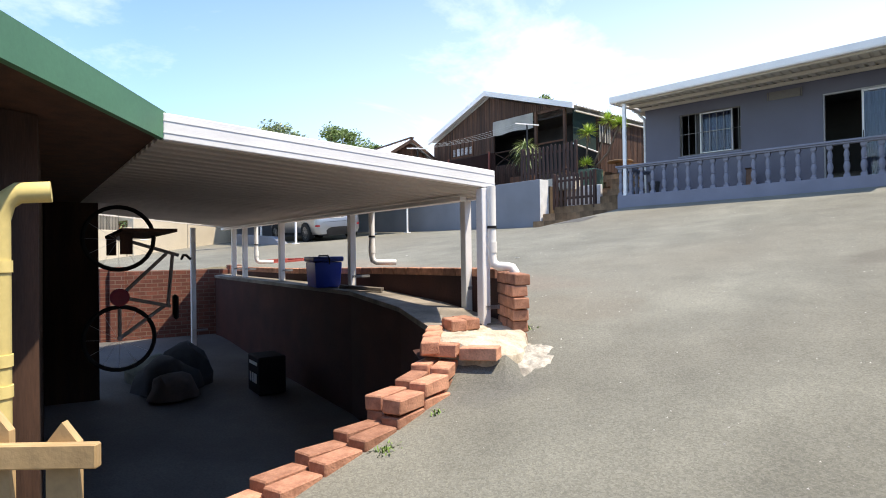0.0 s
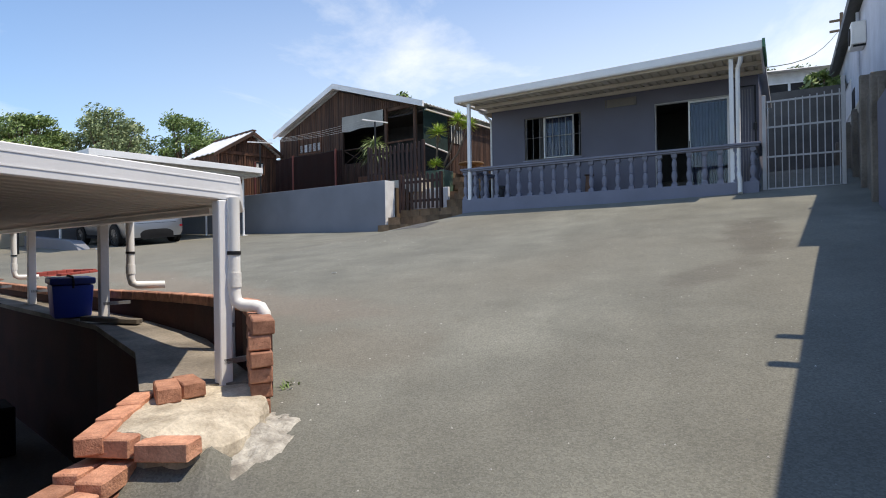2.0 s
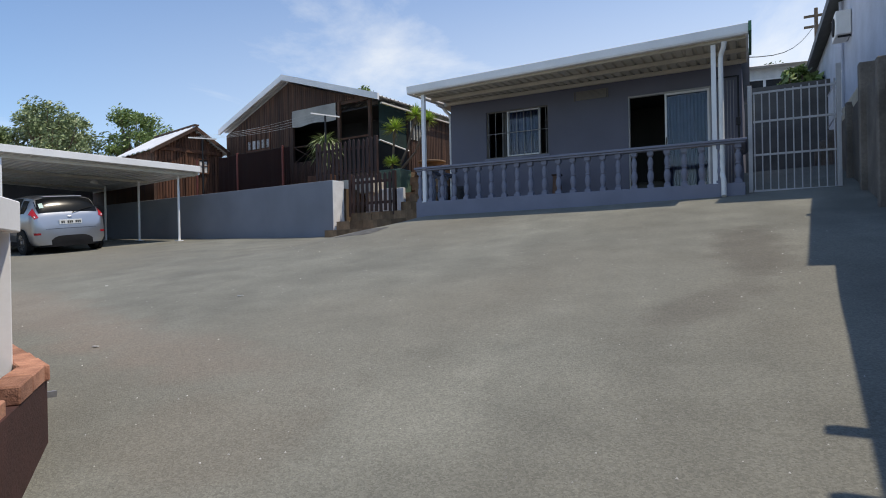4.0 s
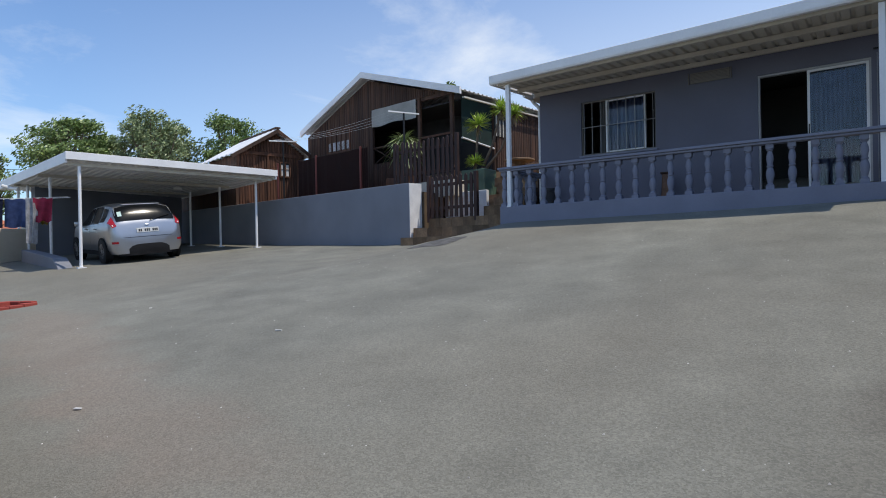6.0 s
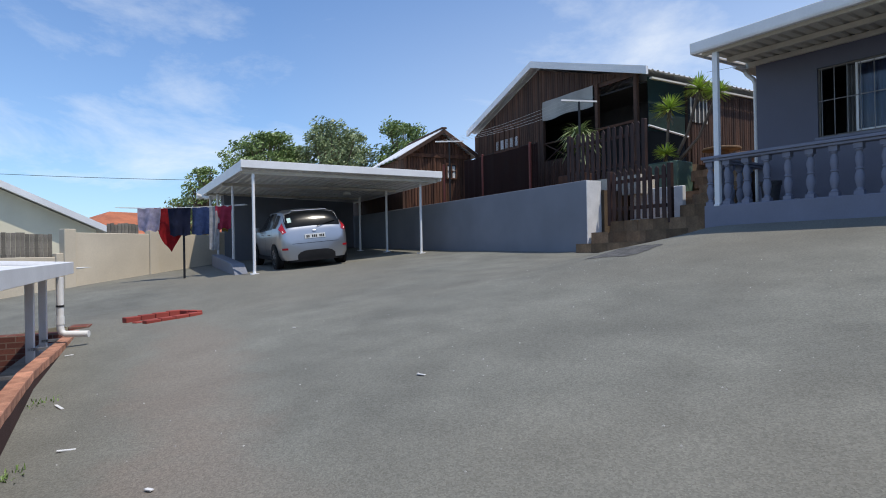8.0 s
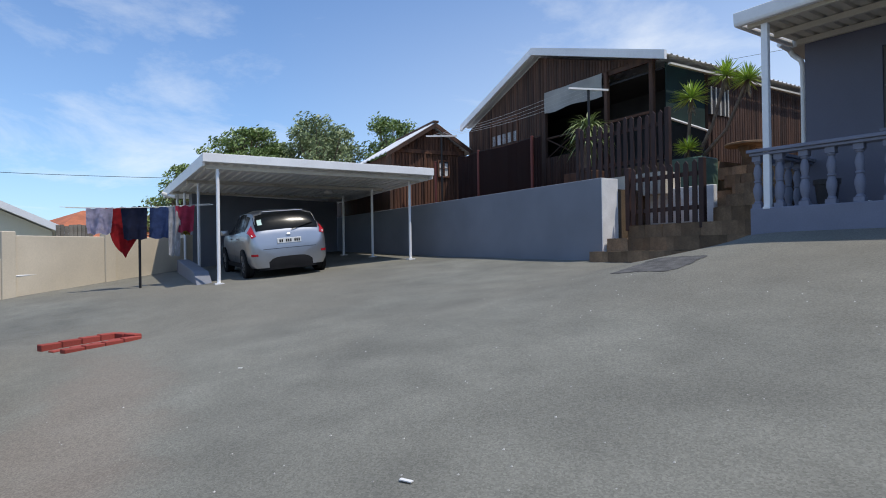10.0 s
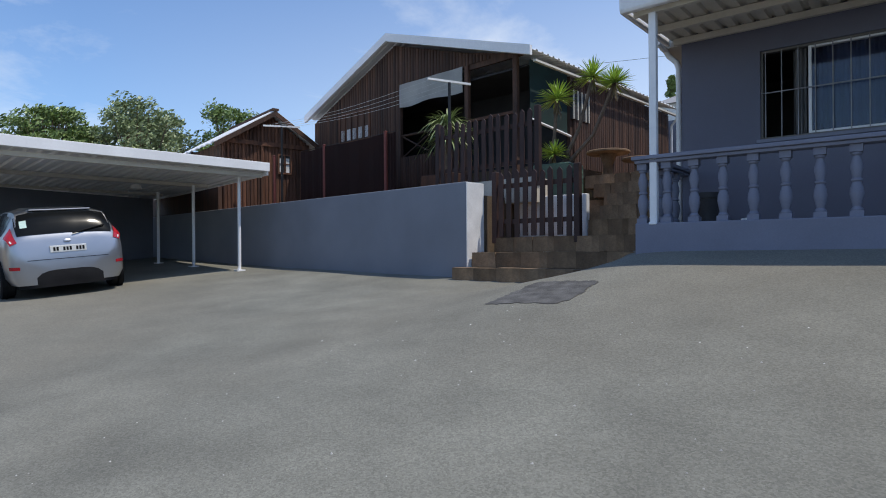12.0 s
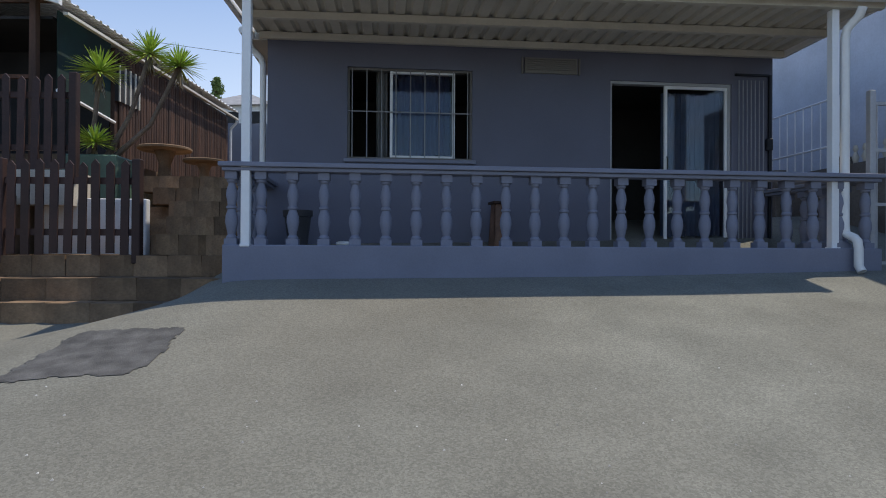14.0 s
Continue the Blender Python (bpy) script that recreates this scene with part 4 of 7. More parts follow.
# ---------------------------------------------------------------- washing-line posts of the cabin
def t_post(x, y, z, h, w, rz, label):
    m = thing("washing_line_post", label, "post", pose(x, y, z, 0, 0, rz), "washing line posts")
    bm = bmesh.new(); tube(bm, [(0, 0, 0), (0, 0, h)], 0.03, 8); part("pole", bm, M_BLACKMETAL, m)
    part("crossbar", one((-w / 2, -0.02, h, w / 2, 0.02, h + 0.04)), M_PVC, m)


t_post(-11.83, 17.09, 3.3, 2.45, 0.95, 64, "dark steel T-shaped washing line post on the terrace")
t_post(-17.84, 17.63, 3.3, 2.45, 0.95, 54, "steel T-shaped washing line post by the hut")
for i, o in enumerate((-0.35, -0.12, 0.12, 0.35)):
    bm = bmesh.new()
    a, b = Vector((-11.83 + o * 0.44, 17.09 + o * 0.9, 5.79)), Vector((-17.84 + o * 0.59, 17.63 + o * 0.81, 5.79))
    tube(bm, [a.lerp(b, s / 8) - Vector((0, 0, 0.12 * math.sin(math.pi * s / 8))) for s in range(9)], 0.003, 5)
    solo("washing_line", bm, M_PVC, "thin pale washing line stretched between posts", "line", "cabin washing lines")


# ---------------------------------------------------------------- plants on the terrace
def leaf_mat(name, a, b):
    m = mat(name, a, 0.45, 0.25, 8, 60, 0.1, second=b, island=0.3, spec=0.5)
    p = m.node_tree.nodes["Principled BSDF"]
    p.inputs["Subsurface Weight"].default_value = 0.0
    return m


M_YUCCA = leaf_mat("yucca_leaf", (0.42, 0.52, 0.10), (0.24, 0.36, 0.06))
M_PALE = leaf_mat("strap_leaf", (0.28, 0.34, 0.14), (0.15, 0.2, 0.08))
M_DEADLEAF = leaf_mat("dead_yucca_leaf", (0.22, 0.16, 0.08), (0.12, 0.085, 0.045))
M_BARK = mat("grey_bark", (0.16, 0.115, 0.08), 0.9, 0.3, 6, 50, 0.6)


def sword(bm, base, d, length, width, droop):
    """One tapering leaf with a folded midrib."""
    d = d.normalized()
    side = d.cross(Vector((0, 0, 1)))
    side = side.normalized() if side.length > 0.05 else Vector((1, 0, 0))
    n = 4
    prev = None
    for i in range(n + 1):
        s = i / n
        p = base + d * length * s + Vector((0, 0, -droop * length * s * s))
        wd = width * (0.55 + 1.2 * s) * (1 - s) ** 0.6 if s < 1 else 0.0
        row = [bm.verts.new(p - side * wd), bm.verts.new(p + Vector((0, 0, -wd * 0.4))), bm.verts.new(p + side * wd)]
        if prev:
            bm.faces.new((prev[0], prev[1], row[1], row[0])); bm.faces.new((prev[1], prev[2], row[2], row[1]))
        prev = row


def rosette(bm, c, r, n, droop, width, low=-0.35):
    for i in range(n):
        a, el = random.uniform(0, 2 * math.pi), math.asin(random.uniform(low, 1.0))
        d = Vector((math.cos(a) * math.cos(el), math.sin(a) * math.cos(el), math.sin(el)))
        sword(bm, c + d * 0.03, d, r * random.uniform(0.8, 1.1), width, droop * random.uniform(0.5, 1.5))


yucca = thing("yucca", "spiky green yucca with bare leaning trunks", "plant")
heads = [((-10.2, 18.2, 4.0), (-10.05, 18.2, 5.36), 0.42), ((-9.95, 18.1, 3.95), (-9.38, 18.35, 5.70), 0.38), ((-9.9, 18.1, 3.95), (-8.93, 18.3, 5.50), 0.36), ((-10.0, 18.0, 3.85), (-9.97, 17.9, 4.24), 0.30)]
for lo, hi, r in heads:
    a, b = Vector(lo), Vector(hi)
    mid = a.lerp(b, 0.5) + Vector((0.10, 0, -0.16)) * (b.x - a.x)
    bm = bmesh.new()
    tube(bm, [a, a.lerp(mid, 0.5), mid, mid.lerp(b, 0.5), b], [0.055, 0.04, 0.034, 0.034, 0.04], 8)
    part("trunk", bm, M_BARK, yucca, "", True)
    bm = bmesh.new()
    for i in range(46):      # skirt of dead leaves under the head
        an = random.uniform(0, 2 * math.pi)
        sword(bm, b - Vector((0, 0, random.uniform(0.0, 0.12))), Vector((math.cos(an) * 0.35, math.sin(an) * 0.35, -1)), r * random.uniform(0.4, 0.75), 0.012, 0.1)
    part("dead_leaves", bm, M_DEADLEAF, yucca, "hanging brown dead leaves")
    bm = bmesh.new()
    rosette(bm, b, r, 150, 0.12, 0.017)
    part("leaf_head", bm, M_YUCCA, yucca, "bright green sword leaves in a round head")
dr = thing("dracaena", "drooping strap-leaved plant in a box planter", "plant")
bm = bmesh.new()
tube(bm, [(-12.3, 17.6, 3.9), (-12.32, 17.6, 4.6), (-12.28, 17.62, 5.05)], [0.06, 0.05, 0.045], 8)
part("trunk", bm, M_BARK, dr)
bm = bmesh.new()
rosette(bm, Vector((-12.28, 17.62, 5.05)), 0.72, 130, 0.65, 0.02, -0.1)
rosette(bm, Vector((-12.2, 17.55, 4.75)), 0.65, 70, 0.8, 0.02, -0.1)
part("leaf_head", bm, M_PALE, dr)
solo("planter_box", bevelled(one((-12.75, 17.3, 3.3, -11.85, 17.9, 4.0)), 0.015), M_LOGR, "brown timber planter box on the terrace", "planter")
solo("planter_box", bevelled(one((-10.35, 17.75, 3.3, -9.6, 18.4, 4.05)), 0.02), mat("green_glaze", (0.09, 0.15, 0.11), 0.6, 0.2, 3, 40, 0.2), "grey-green planter under the yucca", "planter")


# round concrete table and curved stool
def concrete_table(x, y, z, r, h, name, label):
    t = thing(name, label, "table", pose(x, y, z))
    bm = bmesh.new(); lathe(bm, [(r - 0.03, h - 0.06), (r, h - 0.045), (r, h - 0.012), (r - 0.02, h), (0.01, h + 0.002)], 28); part("tabletop", bm, M_STEP, t, "", True)
    bm = bmesh.new(); lathe(bm, [(r * 0.5, 0), (r * 0.48, 0.04), (r * 0.25, h * 0.35), (r * 0.22, h * 0.6), (r * 0.4, h - 0.062)], 18); part("pedestal", bm, M_STEP, t, "", True)


concrete_table(-9.75, 20.0, 3.80, 0.46, 0.74, "garden_table", "round brown concrete garden table on a waisted pedestal")
concrete_table(-9.0, 19.8, 3.80, 0.36, 0.50, "garden_stool", "round brown concrete garden stool beside the table")
structure("terrace_pad", one((-9.85, 17.4, 3.0, -7.75, 18.9, 3.28), (-10.75, 18.902, 3.0, -7.75, 24.5, 3.80)), M_STEP, "packed earth pad under the garden table", "ground")
curb = thing("terrace_block_wall", "curved low wall of brown split-face blocks round the terrace", "wall")
for k, z in enumerate((3.24, 3.425, 3.61)):
    n = 11
    for i in range(n):
        a = radians(205 + 118 * (i + 0.5 * (k % 2)) / n)
        ob = new("block", blk[(i + k) % 3])
        ob.parent = curb
        ob.matrix_basis = pose(-8.75 + 1.18 * math.cos(a), 19.35 + 0.95 * math.sin(a), z, 0, 0, math.degrees(a) + 90 + random.uniform(-3, 3)) @ Matrix.Diagonal((1.0, 0.8, 0.82, 1))

# ---------------------------------------------------------------- upper carport and what stands in it
CPM = pose(-16.03, 9.7, 0, 0, 0, -7.2)      # x runs back (negative), y along the open front
cpb = thing("carport", "white steel flat-roofed carport over a parked car", "carport", CPM)
bm = bmesh.new()
ribbed(bm, 0.36, 5.68, 0.03, 7.7, 4.13, 4.03, 0.2, 0.04, m=Matrix(((0, -1, 0, 0), (1, 0, 0, 0), (0, 0, 1, 0), (0, 0, 0, 1))))
for v in bm.verts:      # the far corner is wider
    if v.co.y > 5.4:
        v.co.y -= 0.07 * v.co.x
part("roof_sheet", bm, M_WHITE, cpb, "white ribbed metal roof sheet")
part("front_fascia", bevelled(one((-0.03, 0.31, 4.12, 0.03, 5.73, 4.30)), 0.006), M_WHITE, cpb)
for y in (0.31, 5.68):
    bm = bmesh.new()
    box(bm, -7.75, y, 4.04, -0.035, y + 0.05, 4.29)
    for v in bm.verts:
        v.co.y -= 0.07 * v.co.x if y > 5 else 0
    part("side_fascia", bevelled(bm, 0.006), M_WHITE, cpb)
for x in (-0.2, -2.9, -5.8):
    part("beam", one((x - 0.04, 0.38, 4.0, x + 0.04, 5.65, 4.075)), M_CREAM, cpb)
for x, y in ((-0.12, 0.62), (-2.85, 0.64), (-5.4, 0.64), (-6.0, 0.52), (-0.45, 5.28), (-2.6, 5.2), (-4.7, 5.15)):
    q = CPM @ Vector((x, y, 0))
    g = ground_z(q.x, q.y)
    bm = bmesh.new()
    tube(bm, [(x, y, g - 0.05), (x, y, 4.0)], 0.036, 10)
    box(bm, x - 0.09, y - 0.09, g - 0.05, x + 0.09, y + 0.09, g + 0.02)
    part("post", bm, M_WHITE, cpb, "", True)
bm = bmesh.new()
tube(bm, [(-5.95, 0.1, 4.02), (-5.95, 0.3, 3.95), (-5.6, 0.45, 3.9)], 0.05, 8)
part("pipe_bend", bm, M_PVC, cpb, "white plastic gutter bend", True)
bm = bmesh.new(); lathe(bm, [(0.02, 0.12), (0.1, 0.1), (0.13, 0.02), (0.10, 0), (0.02, 0.0)], 14)
ob = part("ceiling_lamp", bm, M_PVC, cpb, "small white bulkhead lamp", True)
ob.matrix_basis = pose(-3.4, 4.2, 3.9)

# low wall along the carport's side
bm = bmesh.new()
vs = []
for y in (0, 0.32):
    for x, z in ((0, 1.2), (-4.5, 1.3), (-4.5, 2.1), (-0.6, 1.86), (-0.12, 1.66), (0, 1.57)):
        vs.append(bm.verts.new((x, y, z)))
for q in ((0, 1, 2, 3, 4, 5), (11, 10, 9, 8, 7, 6), *[(i, (i + 1) % 6, 6 + (i + 1) % 6, 6 + i) for i in range(6)]):
    bm.faces.new([vs[i] for i in q])
ob = solo("low_wall", bevelled(bm, 0.02, 2), M_WALLGREY, "low grey plastered kerb wall beside the carport", "wall")
ob.matrix_basis = pose(-16.5, 10.0, 0, 0, 0, -9)

M_CARPAINT = mat("silver_car_paint", (0.42, 0.43, 0.45), 0.32, 0.03, 1, 200, 0.0, metal=0.85)
M_CARGLASS = mat("tinted_car_glass", (0.008, 0.009, 0.010), 0.12, 0.1, 1, 10, 0.0, spec=0.1)
M_TYRE = mat("tyre_rubber", (0.018, 0.018, 0.018), 0.85, 0.2, 8, 60, 0.2)
M_BLACKPL = mat("black_plastic", (0.014, 0.014, 0.015), 0.7, 0.2, 5, 60, 0.15, spec=0.12)
M_RIM = mat("alloy_rim", (0.55, 0.56, 0.58), 0.35, 0.1, 5, 40, 0.0, metal=0.8)
M_TAIL = mat("red_tail_lens", (0.38, 0.012, 0.02), 0.2, 0.15, 10, 60, 0.0, spec=0.7)
M_CLEARL = mat("clear_lens", (0.75, 0.72, 0.70), 0.12, 0.1, 10, 60, 0.0)
# x forward from the tail, half width, shoulder height, roof half width, roof height
STATIONS = [(-0.03, 0.60, 0.60, 0.40, 0.62), (0.0, 0.72, 0.70, 0.52, 0.73), (0.035, 0.79, 0.86, 0.60, 0.93), (0.10, 0.825, 0.95, 0.63, 1.06), (0.20, 0.845, 0.985, 0.63, 1.22), (0.31, 0.855, 0.99, 0.61, 1.36), (0.40, 0.858, 0.985, 0.59, 1.425),
            (0.75, 0.862, 0.97, 0.585, 1.475), (1.4, 0.865, 0.95, 0.59, 1.49), (2.0, 0.865, 0.93, 0.575, 1.465), (2.45, 0.865, 0.925, 0.555, 1.36), (3.1, 0.855, 0.93, 0.60, 0.99),
            (3.5, 0.83, 0.86, 0.55, 0.90), (3.8, 0.76, 0.70, 0.48, 0.76), (3.93, 0.62, 0.55, 0.4, 0.60)]


def half_profile(s):
    x, hw, zb, hr, zr = s
    return [(0, 0.22), (hw * 0.9, 0.22), (hw * 0.985, 0.34), (hw, 0.52), (hw * 0.998, 0.52 + (zb - 0.52) * 0.55), (hw * 0.97, zb), (hr + 0.62 * (hw * 0.97 - hr), zb + 0.33 * (zr - zb)), (hr + 0.16 * (hw - hr), zr - 0.12 * (zr - zb) - 0.012), (hr * 0.72, zr - 0.012), (0, zr)]


def car_ring(s):
    h = half_profile(s)
    return [Vector((s[0], y, z)) for y, z in h] + [Vector((s[0], -y, z)) for y, z in h[-2:0:-1]]


RINGS = [car_ring(s) for s in STATIONS]


def shell(s, k, lift=0.0):
    """Point on the body shell at station s and ring place k, lifted outwards."""
    def raw(s, k):
        s = max(0, min(len(RINGS) - 1.001, s)); a, f = int(s), s - int(s)
        n = len(RINGS[0]); b, g = int(k) % n, k - math.floor(k)
        lo = RINGS[a][b].lerp(RINGS[a][(b + 1) % n], g)
        hi = RINGS[a + 1][b].lerp(RINGS[a + 1][(b + 1) % n], g)
        return lo.lerp(hi, f)
    p = raw(s, k)
    n = (raw(s + 0.05, k) - raw(s - 0.05, k)).cross(raw(s, k + 0.05) - raw(s, k - 0.05)).normalized()
    if n.dot(p - Vector((1.6, 0, 0.75))) < 0:
        n = -n
    return p + n * lift


def build_car(m):
    car = thing("car", "silver five-door hatchback parked nose-in under the carport", "car", m)
    bm = bmesh.new()
    vs = [[bm.verts.new(p) for p in r] for r in RINGS]
    n = len(vs[0])
    for a, b in zip(vs, vs[1:]):
        for k in range(n):
            bm.faces.new((a[k], a[(k + 1) % n], b[(k + 1) % n], b[k]))
    bm.faces.new(vs[0][::-1]); bm.faces.new(vs[-1])
    part("body", bm, M_CARPAINT, car, "silver metallic painted body shell", True)

    def patch(name, s0, s1, k0, k1, material, label="", lift=0.01, ns=4, nk=6, under=None, skew=0.0):
        """Piece of trim or glass that follows the shell."""
        bm = bmesh.new()
        g = [[bm.verts.new(shell(s0 + (s1 - s0) * i / ns + skew * (j / nk), k0 + (k1 - k0) * j / nk, lift)) for j in range(nk + 1)] for i in range(ns + 1)]
        for i in range(ns):
            for j in range(nk):
                bm.faces.new((g[i][j], g[i + 1][j], g[i + 1][j + 1], g[i][j + 1]))
        return part(name, bm, material, under or car, label, True)

    rw = patch("rear_window", 2.8, 5.5, 6.8, 11.2, M_CARGLASS, "dark tinted rear window", 0.008, 8, 12)
    bm = bmesh.new(); tube(bm, [shell(2.6, 9.2, 0.03), shell(3.2, 9.9, 0.03), shell(3.5, 10.6, 0.03)], 0.011, 6)
    part("wiper", bm, M_BLACKPL, rw)
    patch("sticker", 3.6, 4.4, 7.25, 7.7, mat("sticker_paper", (0.45, 0.6, 0.55), 0.6, 0.1, 9, 60, 0), "pale green square sticker", 0.013, 2, 2, rw)
    bm = bmesh.new(); box(bm, 0.34, -0.45, 1.41, 0.60, 0.45, 1.438)
    part("roof_spoiler", bevelled(bm, 0.014, 2), M_CARPAINT, car)
    for s in (-1, 1):
        K = (lambda k: k) if s > 0 else (lambda k: 18 - k)
        patch("side_window", 6.5, 7.3, K(5.25), K(6.75), M_CARGLASS, "", 0.006, 3, 4)
        patch("side_window", 7.4, 8.55, K(5.15), K(6.95), M_CARGLASS, "", 0.006, 4, 4)
        patch("side_window", 8.65, 10.45, K(5.1), K(6.9), M_CARGLASS, "", 0.006, 5, 4)
        tl = patch("tail_light", 2.1, 4.6, K(4.95), K(6.3), M_TAIL, "red tail light cluster", 0.012, 5, 5)
        patch("clear_lens", 2.3, 2.7, K(5.15), K(5.45), M_CLEARL, "", 0.018, 2, 2, tl)
        patch("reflector", 0.7, 2.6, K(2.75), K(3.05), M_TAIL, "", 0.008, 3, 1)
        bm = bmesh.new(); box(bm, -0.07, -0.09, -0.06, 0.05, 0.09, 0.07)
        mi = part("mirror", bevelled(bm, 0.03, 2), M_CARPAINT, car, "", True)
        mi.matrix_basis = pose(2.52, s * 0.93, 0.99)
        for x in (1.16, 2.0):
            part("door_handle", bevelled(one((x, s * 0.868 - 0.012, 0.84, x + 0.17, s * 0.868 + 0.012, 0.865)), 0.005), M_CARPAINT, car)
        for a in (7.35, 8.6):
            patch("door_gap", a, a + 0.012, K(2.0), K(5.0), M_BLACKPL, "", 0.003, 1, 4)
        part("sill", one((0.95, s * 0.83 - 0.03, 0.2, 2.85, s * 0.83 + 0.035, 0.30)), M_BLACKPL, car)
        for x in (0.68, 3.15):
            bm = bmesh.new()
            lathe(bm, [(0.335, -0.02), (0.335, 0.06)], 24, pose(x, s * 0.81, 0.30, 90, 0, 0) @ Matrix.Translation((0, 0, -0.065 if s > 0 else 0.025)))
            part("wheel_arch", bm, M_BLACKPL, car)
            wh = thing("wheel", "", "")
            wh.parent = car
            wh.matrix_basis = pose(x, s * 0.80, 0.30, 90 if s > 0 else -90, 0, 0)
            for key in list(wh.keys()):
                del wh[key]
            bm = bmesh.new()
            lathe(bm, [(0.19, -0.1), (0.27, -0.105), (0.296, -0.08), (0.30, 0), (0.296, 0.08), (0.27, 0.1), (0.205, 0.09), (0.19, 0.06)], 28)
            part("tyre", bm, M_TYRE, wh, "", True)
            bm = bmesh.new()
            for k in range(8):
                box(bm, 0.04, -0.022, -0.095, 0.2, 0.022, -0.07, pose(0, 0, 0, 0, 0, 45 * k))
            lathe(bm, [(0.05, -0.105), (0.055, -0.05), (0.02, -0.045)], 12)
            lathe(bm, [(0.185, -0.1), (0.205, -0.1), (0.205, -0.05), (0.185, -0.05)], 24)
            part("rim", bm, M_RIM, wh)
        patch("headlight", 11.9, 13.3, K(4.0), K(5.2), M_CLEARL, "", 0.008, 3, 3)
    # black lower bumper follows the tail in a shallow arch
    bm = bmesh.new()
    nx = 14
    g = []
    for j in range(4):
        row = []
        for i in range(nx + 1):
            q = -1 + 2 * i / nx
            x = -0.05 + 0.13 * abs(q) ** 5
            zt = 0.44 - 0.20 * abs(q) ** 6
            row.append(bm.verts.new((x + (0.02 if j == 3 else 0), 0.70 * q, 0.17 + (zt - 0.17) * j / 3)))
        g.append(row)
    for j in range(3):
        for i in range(nx):
            bm.faces.new((g[j][i], g[j][i + 1], g[j + 1][i + 1], g[j + 1][i]))
    part("bumper_insert", bm, M_BLACKPL, car, "black plastic lower rear bumper", True)
    pl = part("number_plate", bevelled(one((-0.028, -0.26, 0.72, -0.008, 0.26, 0.83)), 0.004), mat("plate_white", (0.75, 0.75, 0.72), 0.5, 0.05, 9, 50, 0), car, "white rear number plate")
    pl.matrix_basis = pose(0.012, 0, 0)
    for i, y in enumerate((0.20, 0.155, 0.06, 0.015, -0.03, -0.125, -0.17, -0.215)):
        part("character_bar", one((-0.0315, y - 0.015, 0.745, -0.0285, y + 0.015, 0.805)), M_BLACKPL, pl)
    part("tailgate_crease", one((-0.034, -0.58, 0.612, -0.022, 0.58, 0.62)), M_BLACKPL, car)
    bm = bmesh.new(); lathe(bm, [(0.055, 0), (0.055, 0.012), (0.045, 0.016)], 20, pose(0.03, 0, 0.905, 0, -70, 0) @ Matrix.Diagonal((0.5, 1, 1, 1)))
    part("badge", bm, M_RIM, car, "small oval badge", True)
    return car


cx, cy = -15.74, 11.80
heading = 171
fx, fy = math.cos(radians(heading)), math.sin(radians(heading))
mx_, my_ = cx + 1.9 * fx, cy + 1.9 * fy
zr_, zl_ = ground_z(mx_ + 0.78 * fy, my_ - 0.78 * fx), ground_z(mx_ - 0.78 * fy, my_ + 0.78 * fx)
zf_, zk_ = ground_z(cx + 3.15 * fx, cy + 3.15 * fy), ground_z(cx + 0.68 * fx, cy + 0.68 * fy)
roll = math.degrees(math.atan2(zl_ - zr_, 1.56))
pitch = -math.degrees(math.atan2(zf_ - zk_, 2.47))
z0_ = ground_z(mx_, my_) - (zf_ - zk_) / 2.47 * 1.9
build_car(pose(cx, cy, z0_ + 0.012, roll, pitch, heading))

# ---------------------------------------------------------------- washing line in the yard
rot = thing("washing_line_stand", "grey steel pole with a crossbar for a washing line", "washing line", pose(-17.97, 9.21, ground_z(-17.97, 9.21) - 0.05))
bm = bmesh.new(); tube(bm, [(0, 0, 0), (0, 0, 1.86)], 0.028, 8); part("pole", bm, M_BLACKMETAL, rot)
LA, LB = Vector((-18.85, 7.85, 3.31)), Vector((-17.1, 10.5, 3.35))
for i, o in enumerate((-0.12, 0.1)):
    off = Vector((0.83, -0.56, 0)) * o
    bm = bmesh.new()
    tube(bm, [LA.lerp(LB, s / 10) + off - Vector((0, 0, 0.05 * math.sin(math.pi * s / 10))) for s in range(11)], 0.007, 5)
    solo("washing_line", bm, M_PVC, "thin pale washing line with clothes pegged on it", "line", "yard washing lines")


def cloth(name, s0, s1, drop, material, label, taper=0.0, off=0.0, seed=0, point=0.0):
    """A garment pegged along the line, hanging in folds."""
    bm = bmesh.new()
    a, b = LA.lerp(LB, s0), LA.lerp(LB, s1)
    side = Vector((0.83, -0.56, 0))
    nx, nz = 14, 9
    g = []
    for j in range(nz + 1):
        v = j / nz
        row = []
        for i in range(nx + 1):
            u = i / nx
            q = a.lerp(b, 0.5 + (u - 0.5) * (1 - taper * v))
            fold = 0.05 * v ** 0.5 * math.sin(u * 11 + seed + 2 * v) + 0.03 * noise.noise((u * 4, v * 4, seed))
            sag = 0.035 * math.sin(math.pi * u * 2.0) ** 2
            d = 1.15 * drop * v * (1 - point * abs(u - 0.55) * 1.6) + 0.03 * noise.noise((u * 5, 9, seed)) * v
            row.append(bm.verts.new(q + side * (fold + off) - Vector((0, 0, d + sag + 0.02))))
        g.append(row)
    for j in range(nz):
        for i in range(nx):
            bm.faces.new((g[j][i], g[j][i + 1], g[j + 1][i + 1], g[j + 1][i]))
    bmesh.ops.solidify(bm, geom=bm.faces[:], thickness=0.006)
    solo(name, bm, material, label, "laundry", "clothes on the line", True)


def fabric(name, c, second=None):
    return mat(name, c, 0.95, 0.2, 9, 120, 0.2, second=second)


